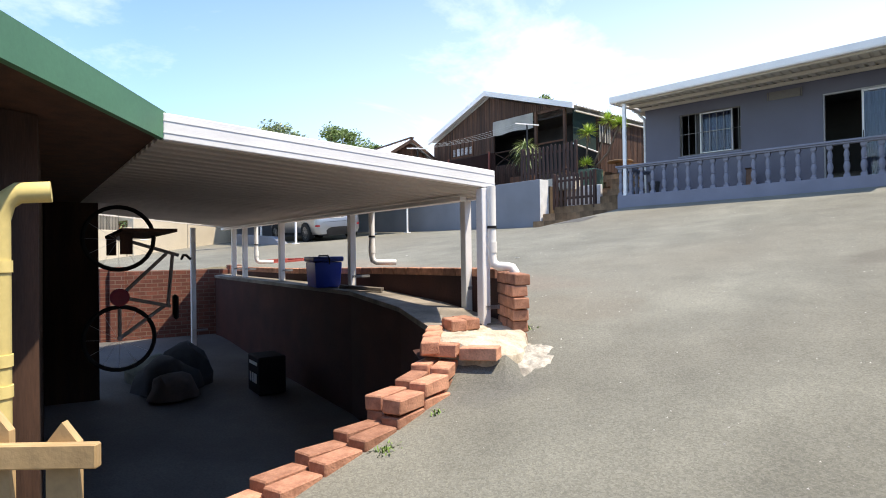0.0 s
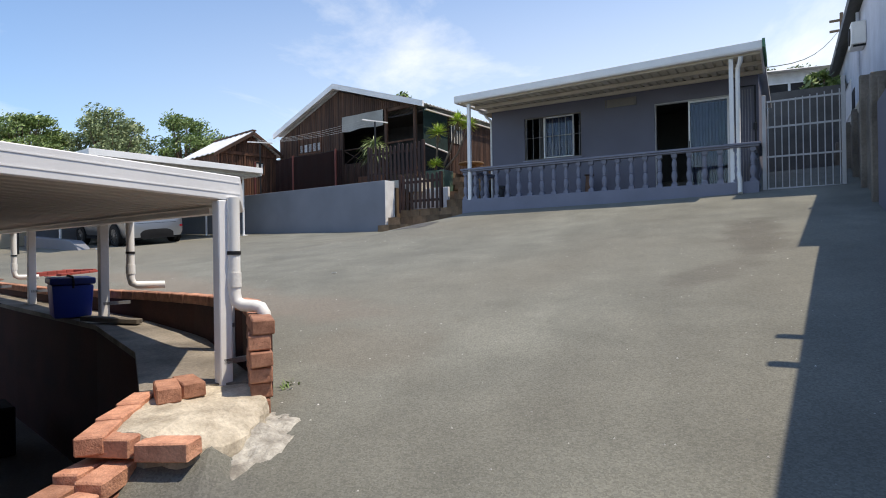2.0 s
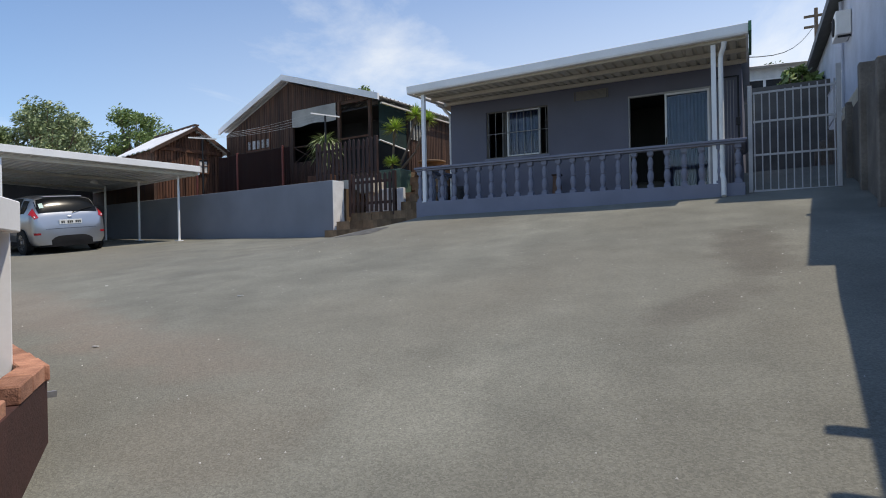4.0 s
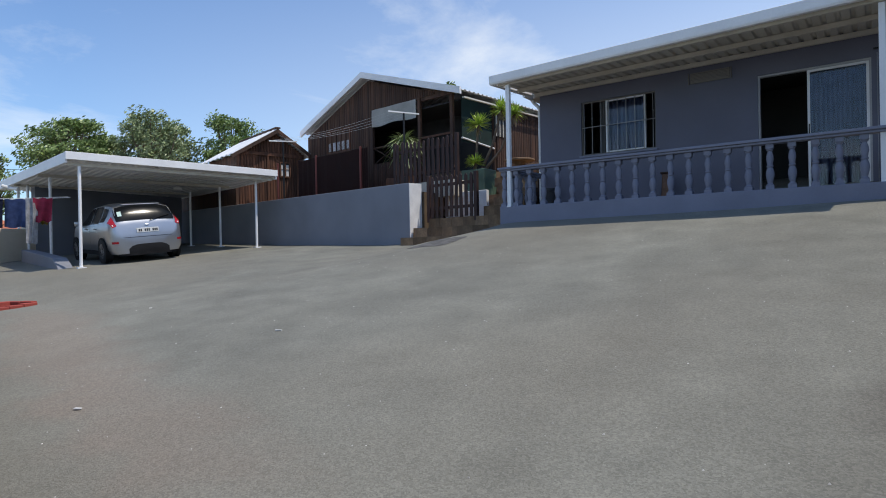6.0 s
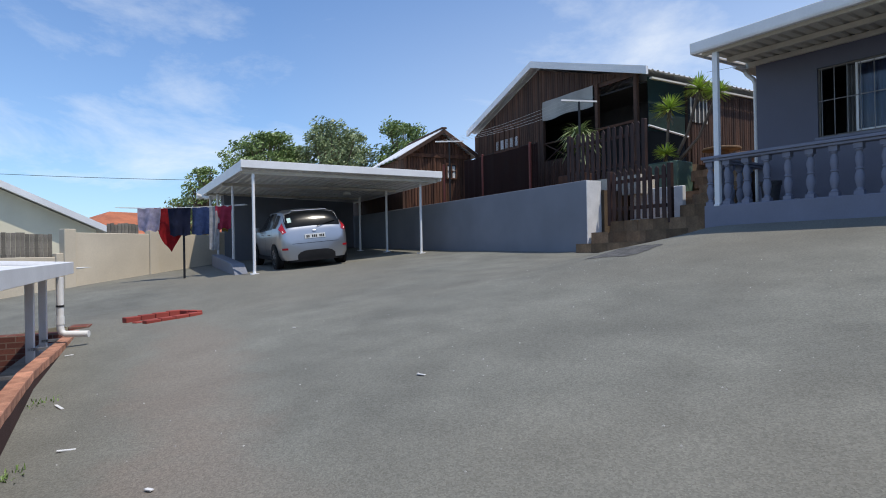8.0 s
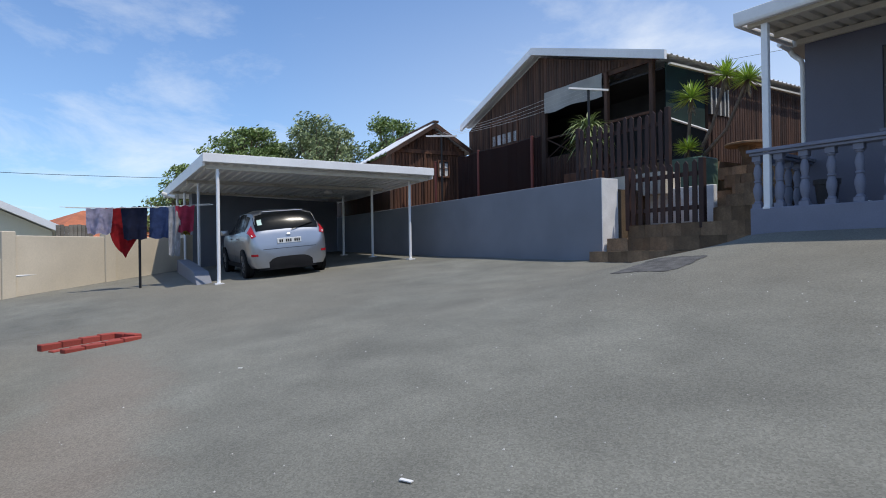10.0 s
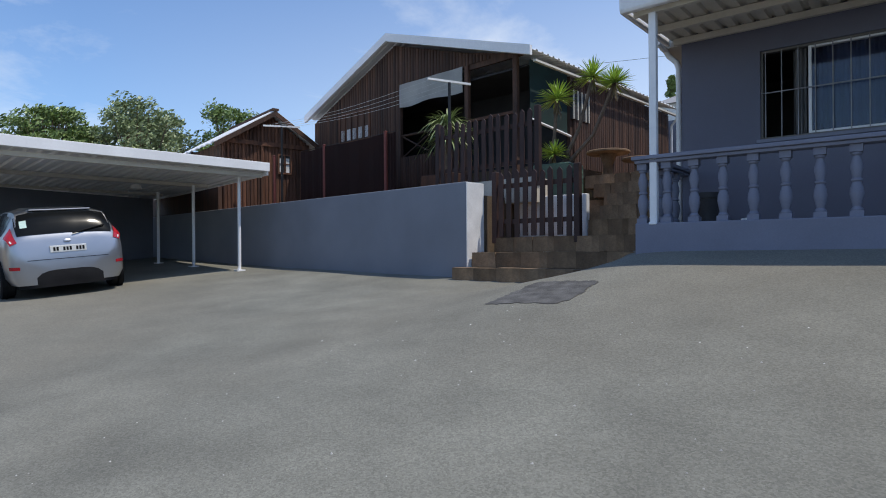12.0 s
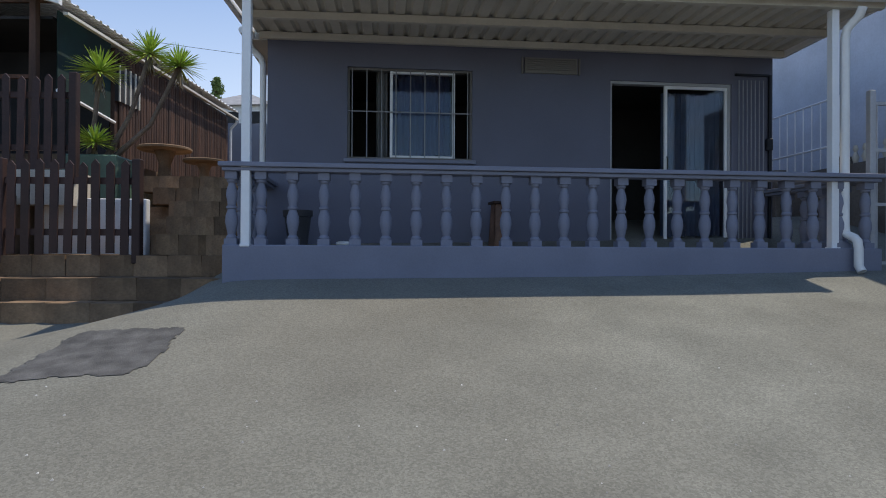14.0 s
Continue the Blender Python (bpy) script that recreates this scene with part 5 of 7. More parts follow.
cloth("shirt", 0.16, 0.34, 0.5, fabric("lilac", (0.5, 0.45, 0.55)), "pale lilac shirt pegged on the washing line", 0.1, 0.02, 1)
cloth("shirt", 0.30, 0.46, 0.55, fabric("blue_print", (0.06, 0.08, 0.35), (0.02, 0.025, 0.12)), "blue patterned shirt pegged on the washing line", 0.05, -0.1, 2)
cloth("trousers", 0.40, 0.58, 0.62, fabric("navy", (0.02, 0.025, 0.06)), "dark navy trousers pegged on the washing line", 0.1, 0.08, 3)
cloth("blanket", 0.28, 0.52, 1.0, fabric("crimson", (0.38, 0.015, 0.02)), "crimson red blanket hanging low from the line", 0.25, -0.02, 4, 0.55)
cloth("skirt", 0.57, 0.76, 0.6, fabric("denim_blue", (0.06, 0.10, 0.24)), "mid-blue skirt pegged on the washing line", 0.0, -0.08, 5)
cloth("shirt", 0.72, 0.80, 0.95, fabric("grey_cotton", (0.5, 0.5, 0.52)), "pale grey top pegged on the washing line", 0.1, 0.1, 6)
cloth("scarf", 0.80, 0.87, 0.55, fabric("yellow_stripe", (0.6, 0.5, 0.08), (0.12, 0.08, 0.05)), "yellow and black striped scarf on the line", 0.3, 0.0, 7)
cloth("shirt", 0.77, 0.90, 0.5, fabric("pink_red", (0.45, 0.05, 0.10)), "dark pink top pegged on the washing line", 0.1, 0.12, 8)

# ---------------------------------------------------------------- boundary wall, left
def panel_wall(name, x0, y0, x1, y1, ztop, zbot, material, label, pitch=2.3, thick=0.16):
    L, ang = math.hypot(x1 - x0, y1 - y0), math.degrees(math.atan2(y1 - y0, x1 - x0))
    bm = bmesh.new()
    box(bm, 0, 0, zbot, L, thick, ztop)
    n = max(1, round(L / pitch))
    for i in range(n + 1):
        x = L * i / n
        box(bm, x - 0.14, -0.05, zbot, x + 0.14, thick + 0.05, ztop + 0.09)
    w = structure(name, bevelled(bm, 0.012), material, label, "wall")
    w.matrix_basis = pose(x0, y0, 0, 0, 0, ang)
    return w


panel_wall("wall_boundary", -21.75, 11.1, -20.0, 6.85, 2.72, 0.3, M_BEIGE, "beige plastered boundary wall with piers")
panel_wall("wall_boundary_low", -20.0, 6.7, -18.2, 0.0, 2.1, -0.6, M_BEIGE, "lower beige boundary wall with stained base")
w = structure("wall_carport_side", one((0, 0, 0.8, 5.2, 0.2, 4.02)), M_WALLGREY, "grey painted wall beside the carport", "wall")
w.matrix_basis = pose(-22.62, 16.4, 0, 0, 0, -80.9)
bm = bmesh.new()
tube(bm, [(-19.95, 6.9, 1.80), (-20.6, 8.35, 1.86), (-20.62, 8.45, 1.92), (-20.66, 8.5, 2.4), (-20.7, 8.52, 2.7)], 0.03, 8)
bmesh.ops.translate(bm, vec=(0.09, 0.0, 0), verts=bm.verts[:])
solo("wall_conduit", bm, M_PVC, "cream conduit pipe running along the boundary wall", "pipe", smooth=True)
for x0, y0, x1, y1, z in ((-19.85, 5.5, -20.2, 6.75, 2.3), (-20.9, 8.0, -21.2, 8.9, 2.62)):
    f = thing("slat_screen", "weathered grey timber slat screen above the wall", "screen", pose(x0, y0, z - 0.2, 0, 0, math.degrees(math.atan2(y1 - y0, x1 - x0))), "slat screens")
    L = math.hypot(x1 - x0, y1 - y0)
    me = to_mesh("slat", one((0, 0, 0, 0.09, 0.02, 0.62)), mat("weathered_slat", (0.2, 0.18, 0.15), 0.9, 0.3, 3, 30, 0.4, obj_random=0.3))
    for i in range(int(L / 0.1)):
        ob = new("slat", me); ob.parent = f; ob.matrix_basis = pose(0.1 * i, 0.25, random.uniform(-0.04, 0.02))

# cream house beyond the boundary
nb = thing("neighbour_house", "cream plastered house with a white-edged gable behind the wall", "house")
bm = bmesh.new()
vs = [bm.verts.new((-26, y, z)) for y, z in ((-5, 0), (8.2, 0), (8.2, 3.05), (1.6, 6.25), (-5, 3.05))]
f = bm.faces.new(vs)
ex = bmesh.ops.extrude_face_region(bm, geom=[f])
bmesh.ops.translate(bm, vec=(-9, 0, 0), verts=[g for g in ex["geom"] if isinstance(g, bmesh.types.BMVert)])
part("wall", bm, M_CREAMWALL, nb, "cream plastered gable wall")
for s in (1, -1):
    bm = bmesh.new()
    y1 = 1.6 + s * 7.2
    vs = [bm.verts.new((x, y, z + dz)) for dz in (0, 0.22) for x, y, z in ((-25.6, 1.6, 6.28), (-25.6, y1, 2.80), (-35.3, y1, 2.80), (-35.3, 1.6, 6.28))]
    for q in ((0, 1, 2, 3), (7, 6, 5, 4), (0, 4, 5, 1), (1, 5, 6, 2), (2, 6, 7, 3), (3, 7, 4, 0)):
        bm.faces.new([vs[i] for i in q])
    part("roof", bm, M_ROOFWHITE, nb, "white roof edge")
wn = part("window", one((-25.99, 4.2, 0.9, -25.93, 5.9, 2.2)), M_DARK, nb)
part("sill", one((-25.93, 4.1, 0.82, -25.85, 6.0, 0.89)), M_WHITE, wn)


def hip_house(x, y, z, w, d, h, rh, wall, roof, label, rz=0):
    o = thing("distant_house", label, "house", pose(x, y, z, 0, 0, rz), "distant houses")
    part("wall", one((-w / 2, -d / 2, -10, w / 2, d / 2, h)), wall, o)
    bm = bmesh.new()
    e = 0.5
    b = [bm.verts.new(p) for p in ((-w / 2 - e, -d / 2 - e, h), (w / 2 + e, -d / 2 - e, h), (w / 2 + e, d / 2 + e, h), (-w / 2 - e, d / 2 + e, h))]
    t = [bm.verts.new((-w / 2 + d / 2, 0, h + rh)), bm.verts.new((w / 2 - d / 2, 0, h + rh))]
    for q in ((b[0], b[1], t[1], t[0]), (b[1], b[2], t[1]), (b[2], b[3], t[0], t[1]), (b[3], b[0], t[0])):
        bm.faces.new(q)
    bm.faces.new(b[::-1])
    part("roof", bm, roof, o)
    for i in range(3):
        xw = -w / 2 + w * (i + 0.5) / 3
        wi = part("window", one((xw - 0.6, -d / 2 - 0.03, h - 1.6, xw + 0.6, -d / 2 + 0.02, h - 0.5)), M_DARK, o)
        part("frame", frame_bm(1.3, 1.2, 0.06, 0.05, 0), M_WHITE, wi).matrix_basis = pose(xw - 0.65, -d / 2 - 0.06, h - 1.65)
    return o


M_TILE = mat("orange_roof_tile", (0.42, 0.14, 0.07), 0.85, 0.2, 1.2, 12, 0.5)
hip_house(-53, 13.5, 1.0, 11, 8, 2.4, 2.1, M_CREAMWALL, M_TILE, "distant house with an orange tiled hip roof", -70)
hip_house(-66, 20, 1.5, 10, 8, 2.6, 2.0, M_WHITEWALL, M_TILE, "distant white house with an orange tiled roof", -65)
hip_house(-18.8, 65, 12.0, 7, 6, 3.4, 1.8, M_WHITEWALL, mat("grey_roof", (0.3, 0.3, 0.31), 0.8, 0.15, 2, 20, 0.2), "distant white house on the hillside", -10)
hip_house(-7.6, 36, 4.9, 5, 5, 1.6, 1.5, M_WALLGREY, M_TILE, "house with a red tiled roof behind the cabin", -5)
hip_house(-0.7, 34, 6.3, 3.6, 4, 2.9, 0.7, M_WHITEWALL, mat("pale_roof", (0.6, 0.6, 0.6), 0.7, 0.15, 2, 20, 0.2), "pale house seen beyond the side gate", 8)
structure("wall_far_grey", one((-12.5, 27.5, 2, -6.4, 27.7, 6.6)), M_WALLGREY, "dark grey boundary wall behind the cabin", "wall")
# the passage's shade is put into this wall's dark grey
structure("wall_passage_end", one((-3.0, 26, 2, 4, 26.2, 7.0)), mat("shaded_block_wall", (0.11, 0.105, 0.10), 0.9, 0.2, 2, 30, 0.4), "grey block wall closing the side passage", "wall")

# ---------------------------------------------------------------- right side: neighbour's wall and building, gate
for y in (5.95, 6.52):
    solo("wall_bracket", bevelled(one((1.03, y, 3.53, 1.198, y + 0.09, 3.65)), 0.006), M_BLACKMETAL, "short steel bracket near the wall top", "bracket", "wall brackets")
structure("wall_right", bevelled(one((1.2, -9, -1.5, 1.45, 12.6, 3.66)), 0.01), M_PAINT, "tall smooth grey-blue painted boundary wall", "wall")
M_TAUPE = mat("pale_blue_render", (0.50, 0.53, 0.60), 0.9, 0.12, 1, 30, 0.2)
M_TAUPEDK = mat("dark_taupe_plaster", (0.23, 0.21, 0.20), 0.9, 0.15, 1, 30, 0.2)
rb = thing("neighbour_building", "two-storey pale blue and taupe plastered building beyond the boundary", "building")
part("wall", one((1.95, 15.3, 0, 11, 31, 8.4)), M_TAUPE, rb)
part("annexe", one((1.95, 10.43, 0, 9, 15.298, 6.03)), M_TAUPEDK, rb, "lower taupe plastered wing")
bm = bmesh.new()
vs = [bm.verts.new(p) for p in ((1.6, 15.1, 8.35), (1.6, 31.3, 8.35), (6.5, 31.3, 10.6), (6.5, 15.1, 10.6), (1.6, 15.1, 8.6), (1.6, 31.3, 8.6), (6.5, 31.3, 10.85), (6.5, 15.1, 10.85))]
for q in ((0, 1, 2, 3), (7, 6, 5, 4), (0, 4, 5, 1), (1, 5, 6, 2), (2, 6, 7, 3), (3, 7, 4, 0)):
    bm.faces.new([vs[i] for i in q])
part("roof", bm, M_BLACKMETAL, rb, "dark roof with deep fascia")
for y, z in ((24.5, 5.4),):
    wi = part("window", one((1.93, y, z, 1.97, y + 1.3, z + 1.1)), M_DARK, rb)
    part("sill", one((1.85, y - 0.05, z - 0.08, 1.929, y + 1.35, z - 0.005)), M_CREAM, wi)
bm = bmesh.new(); tube(bm, [(1.88, 22.6, 8.3), (1.88, 22.6, 3)], 0.05, 8)
part("drainpipe", bm, M_TAUPE, rb)
ac = thing("air_conditioner", "white air conditioner unit on the neighbouring wall", "air conditioner", pose(1.6, 21.2, 7.0))
part("casing", bevelled(one((0, 0, 0, 0.34, 0.85, 0.62)), 0.02, 2), M_PVC, ac)
bm = bmesh.new(); lathe(bm, [(0.24, 0), (0.24, 0.02), (0.2, 0.03), (0.02, 0.03)], 20, pose(-0.001, 0.42, 0.31, 0, -90, 0))
part("fan_grille", bm, M_BLACKPL, ac, "", True)
part("bracket", one((0.05, 0.1, -0.05, 0.34, 0.14, -0.003)), M_BLACKMETAL, ac)
M_PRECAST = mat("stained_precast", (0.17, 0.15, 0.13), 0.95, 0.3, 2, 30, 0.5)
pw = structure("wall_precast", one((1.23, 12.62, 1.5, 1.3, 22, 4.05)), M_PRECAST, "stained precast panel wall between posts", "wall")
for i in range(7):
    y = 12.9 + 1.5 * i
    ob = part("post", bevelled(one((1.14, y - 0.08, 1.5, 1.36, y + 0.08, 4.5 if i == 1 else 4.18)), 0.015), M_PRECAST, pw)
rl = thing("steel_railing", "white steel railing on top of the boundary wall", "railing", pose(1.27, 17.5, 4.05))
for i in range(12):
    bm = bmesh.new(); tube(bm, [(0, 0.2 * i, 0), (0, 0.2 * i, 1.1)], 0.011, 6); part("bar", bm, M_WHITE, rl)
for z in (0.35, 1.1):
    bm = bmesh.new(); tube(bm, [(0, -0.05, z), (0, 2.3, z)], 0.018, 6); part("rail", bm, M_WHITE, rl)
bl = thing("wall_balustrade", "small pale balusters along the neighbour's wall top", "balustrade", pose(1.27, 15.2, 4.06))
sm = to_mesh("baluster", (lambda b: (lathe(b, [(0.03, 0), (0.05, 0.08), (0.02, 0.16), (0.04, 0.2), (0.025, 0.26)], 10), b)[1])(bmesh.new()), M_CREAM, True)
for i in range(12):
    ob = new("baluster", sm); ob.parent = bl; ob.matrix_basis = pose(0, 0.18 * i, 0)

gate = thing("side_gate", "pale grey steel bar gate, closed, beside the house", "gate", pose(-0.36, 15.0, 2.5))
for i in range(11):
    bm = bmesh.new(); tube(bm, [(0.02 + 0.122 * i, 0, 0.06), (0.02 + 0.122 * i, 0, 1.84 + 0.012 * i)], 0.011, 6)
    part("bar", bm, M_ALU, gate)
for z in (0.07, 0.72, 1.32, 1.84):
    part("rail", one((0.0, -0.016, z, 1.26, 0.016, z + 0.035)), M_ALU, gate)
for x, h in ((-0.05, 2.0), (1.3, 2.2)):
    part("post", bevelled(one((x - 0.035, -0.035, -0.15, x + 0.035, 0.035, h)), 0.006), M_ALU, gate)
structure("passage_floor", one((-0.46, 15.1, 1.9, 1.2, 26, 2.56)), M_CONC, "pale concrete passage beyond the side gate", "floor")
up = thing("utility_pole", "dark timber utility pole with a crossarm", "pole", pose(2.45, 35.9, 2.9))
bm = bmesh.new(); tube(bm, [(0, 0, 0), (0, 0, 9.8)], [0.12, 0.08], 10); part("pole", bm, M_BARK, up, "", True)
for z in (8.9, 9.4):
    part("crossarm", one((-0.5, -0.05, z, 0.5, 0.05, z + 0.1)), M_BARK, up)
bm = bmesh.new()
tube(bm, [Vector((2.45, 35.9, 12.0)).lerp(Vector((-0.6, 16.6, 5.5)), s / 8) - Vector((0, 0, 0.5 * math.sin(math.pi * s / 8))) for s in range(9)], 0.012, 5)
solo("overhead_cable", bm, M_BLACKMETAL, "thin black cable from the pole to the house", "cable", "cables")
bm = bmesh.new()
tube(bm, [Vector((-78, -14, 11.2)).lerp(Vector((-52.0, 26.0, 8.5)), s / 12) - Vector((0, 0, 0.5 * math.sin(math.pi * s / 12))) for s in range(13)], 0.022, 5)
solo("overhead_cable", bm, M_BLACKMETAL, "thin black cable crossing the sky beyond the houses", "cable", "cables")
bm = bmesh.new()
tube(bm, [Vector((-10.9, 21.5, 7.0)).lerp(Vector((-3, 32, 10.2)), s / 10) - Vector((0, 0, 0.3 * math.sin(math.pi * s / 10))) for s in range(11)], 0.005, 5)
solo("overhead_cable", bm, M_BLACKMETAL, "thin black cable running behind the cabin roof", "cable", "cables")

# ---------------------------------------------------------------- sunken yard, its walls and the low carport
def loft_wall(name, inner, outer, zb, label, material):
    """Wall between two plan lines; each vertex carries its top height (x, y, z)."""
    bm = bmesh.new()
    rows = []
    for (a, b) in zip(inner, outer):
        za, zc = (a[2] - 0.055, b[2] - 0.055) if zb is None else (zb, zb)
        rows.append([bm.verts.new((a[0], a[1], za)), bm.verts.new((b[0], b[1], zc)), bm.verts.new((b[0], b[1], b[2])), bm.verts.new((a[0], a[1], a[2]))])
    for r, s in zip(rows, rows[1:]):
        for k in range(4):
            bm.faces.new((r[k], r[(k + 1) % 4], s[(k + 1) % 4], s[k]))
    bm.faces.new(rows[0][::-1]); bm.faces.new(rows[-1])
    return structure(name, bm, material, label, "wall")


def gz(x, y):
    return ground_z(x, y)


# curved front wall under the kerb
CURVE = [(-2.36, -3.0), (-2.42, -1.0), (-2.45, 0.3), (-2.63, 0.9), (-2.72, 1.5), (-2.77, 2.1), (-2.85, 2.6), (-3.0, 2.95), (-3.3, 3.32), (-3.72, 3.6)]


def offset(line, d):
    out = []
    for i, p in enumerate(line):
        a, b = Vector(line[max(0, i - 1)]), Vector(line[min(len(line) - 1, i + 1)])
        t = (b - a).normalized()
        out.append((p[0] - t.y * d, p[1] + t.x * d))
    return out


def top(p):
    return (p[0], p[1], min(gz(*p), 0.62) - 0.03)


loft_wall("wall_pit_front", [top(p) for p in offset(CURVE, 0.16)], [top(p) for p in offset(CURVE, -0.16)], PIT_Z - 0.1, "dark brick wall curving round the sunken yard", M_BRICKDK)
INNER = [(-3.72, 3.6, 0.56), (-4.8, 4.25, 0.63), (-6.3, 4.75, 0.73), (-9.0, 5.2, 0.78), (-11.6, 5.75, 0.8), (-12.6, 5.95, 0.82)]
OUTER = [(-3.2, 4.1, 0.58), (-5.1, 5.09, 0.66), (-6.5, 5.30, 0.75), (-9.0, 5.64, 0.80), (-11.5, 6.12, 0.82), (-12.6, 6.37, 0.84)]
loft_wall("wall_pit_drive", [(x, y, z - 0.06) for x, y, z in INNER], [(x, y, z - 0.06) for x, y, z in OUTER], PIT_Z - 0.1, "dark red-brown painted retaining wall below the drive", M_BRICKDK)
# the low roof's shade is put into the ledge's darker concrete
sl = loft_wall("ledge", [(x, y - 0.02, z) for x, y, z in INNER], [(x, y, z) for x, y, z in OUTER], None, "worn concrete ledge along the drive wall, darkened for the roof's shade", mat("roof_shade_concrete", (0.22, 0.195, 0.165), 0.93, 0.4, 2.2, 40, 0.4))
KERB_T = [(-3.1, 4.0, 1.05), (-4.0, 4.69, 1.04), (-5.1, 5.05, 1.03), (-6.4, 5.27, 1.02), (-9.1, 5.63, 0.98), (-12.6, 6.35, 0.98)]
loft_wall("wall_kerb", [(x, y - 0.02, z - 0.075) for x, y, z in KERB_T], [(x + 0.04, y + 0.11, z - 0.075) for x, y, z in KERB_T], 0.2, "low dark red kerb wall between ledge and drive", M_BRICKDK)
# far end and side walls of the yard below
M_OLDRED = mat("old_red_brick", (0.20, 0.068, 0.047), 0.9, 0.3, 5, 40, 0.5)
def add_courses(m):
    """Brick courses with pale joints, on walls that run along their own x."""
    nt = m.node_tree
    N, L = nt.nodes.new, nt.links.new
    b = nt.nodes["Principled BSDF"]
    sp, co = N("ShaderNodeSeparateXYZ"), N("ShaderNodeCombineXYZ")
    L(nt.nodes["Texture Coordinate"].outputs["Object"], sp.inputs[0])
    L(sp.outputs["X"], co.inputs["X"]); L(sp.outputs["Z"], co.inputs["Y"])
    br = N("ShaderNodeTexBrick")
    br.inputs["Scale"].default_value, br.inputs["Mortar Size"].default_value = 1.0, 0.008
    br.inputs["Brick Width"].default_value, br.inputs["Row Height"].default_value = 0.23, 0.085
    br.inputs["Mortar"].default_value = (0.20, 0.13, 0.10, 1)
    br.inputs["Color2"].default_value = (0.13, 0.045, 0.032, 1)
    L(co.outputs[0], br.inputs["Vector"]); L(b.inputs["Base Color"].links[0].from_socket, br.inputs["Color1"])
    L(br.outputs["Color"], b.inputs["Base Color"])


add_courses(M_OLDRED)
panel_wall("wall_pit_end", -12.85, 6.5, -13.45, 4.2, 0.95, -0.9, M_OLDRED, "red brick wall at the end of the sunken yard", 3.0, 0.22)
panel_wall("wall_pit_return", -13.5, 4.1, -15.1, 3.9, 0.92, -0.9, M_OLDRED, "red brick wall turning back round the yard", 3.0, 0.22)
panel_wall("wall_pit_far", -15.1, 4.1, -15.8, -2.6, 0.92, -0.9, M_OLDRED, "red brick wall along the lit end of the yard", 3.0, 0.22)
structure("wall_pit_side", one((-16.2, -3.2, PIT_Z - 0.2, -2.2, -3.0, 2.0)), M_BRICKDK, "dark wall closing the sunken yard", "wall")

# near slab with a ragged edge, mortar spill
bm = bmesh.new()
EDGE_S = [(-3.02, 2.98), (-2.80, 3.06), (-2.62, 3.17), (-2.58, 3.34), (-2.62, 3.52), (-2.74, 3.74), (-2.92, 3.94), (-3.2, 4.15), (-3.56, 4.3), (-3.8, 3.86), (-3.62, 3.6), (-3.34, 3.28)]
cen = Vector((-3.1, 3.55))
rim = []
for (ax, ay), (bx, by) in zip(EDGE_S, EDGE_S[1:] + EDGE_S[:1]):
    for k in range(5):
        p = Vector((ax + (bx - ax) * k / 5, ay + (by - ay) * k / 5))
        d = (p - cen).normalized()
        rim.append(p + d * 0.035 * noise.noise(Vector((p.x * 11, p.y * 11, 0))))
rings = []
for s, z in ((1.02, 0.2), (1.0, 0.5), (0.97, 0.545), (0.9, 0.56), (0.75, 0.562), (0.6, 0.562), (0.45, 0.562), (0.3, 0.562), (0.15, 0.562)):
    ring = []
    for p in rim:
        q = cen + (p - cen) * s
        rough = 0.016 * noise.noise(Vector((q.x * 7, q.y * 7, 3))) + 0.008 * noise.noise(Vector((q.x * 24, q.y * 24, 9)))
        worn = 0.10 * max(0.0, min(1.0, (q.x + 2.86) / 0.25)) if z > 0.4 else 0
        ring.append(bm.verts.new((q.x, q.y, z + (rough if z > 0.3 else 0) - worn)))
    rings.append(ring)
n = len(rim)
for a, b in zip(rings, rings[1:]):
    for k in range(n):
        bm.faces.new((a[k], a[(k + 1) % n], b[(k + 1) % n], b[k]))
bm.faces.new(rings[-1])
solo("concrete_slab", bm, mat("broken_concrete", (0.46, 0.41, 0.33), 0.95, 0.35, 6, 45, 0.9, second=(0.36, 0.31, 0.24)), "broken pale concrete slab at the foot of the post", "slab")
# rough lumps of mortar thrown against the slab
bm = bmesh.new()
N_ = 22
grid = {}
for i in range(N_ + 1):
    for j in range(N_ + 1):
        u, v = i / N_ * 2 - 1, j / N_ * 2 - 1
        x, y = -2.66 + 0.19 * u - 0.17 * v, 3.60 + 0.08 * u + 0.40 * v
        r = math.hypot(u, v) + 0.35 * noise.noise(Vector((x * 6, y * 6, 1)))
        h = 0.085 * max(-0.5, 0.95 - r) + 0.022 * noise.noise(Vector((x * 13, y * 13, 5))) + 0.012 * noise.noise(Vector((x * 34, y * 34, 2)))
        grid[i, j] = bm.verts.new((x, y, gz(x, y) + h - 0.004))
for i in range(N_):
    for j in range(N_):
        bm.faces.new((grid[i, j], grid[i + 1, j], grid[i + 1, j + 1], grid[i, j + 1]))
solo("mortar_spill", bm, mat("spilt_mortar", (0.36, 0.34, 0.30), 0.95, 0.4, 9, 40, 0.9, second=(0.22, 0.20, 0.17)), "pale rough mortar spilt round the slab", "mortar")

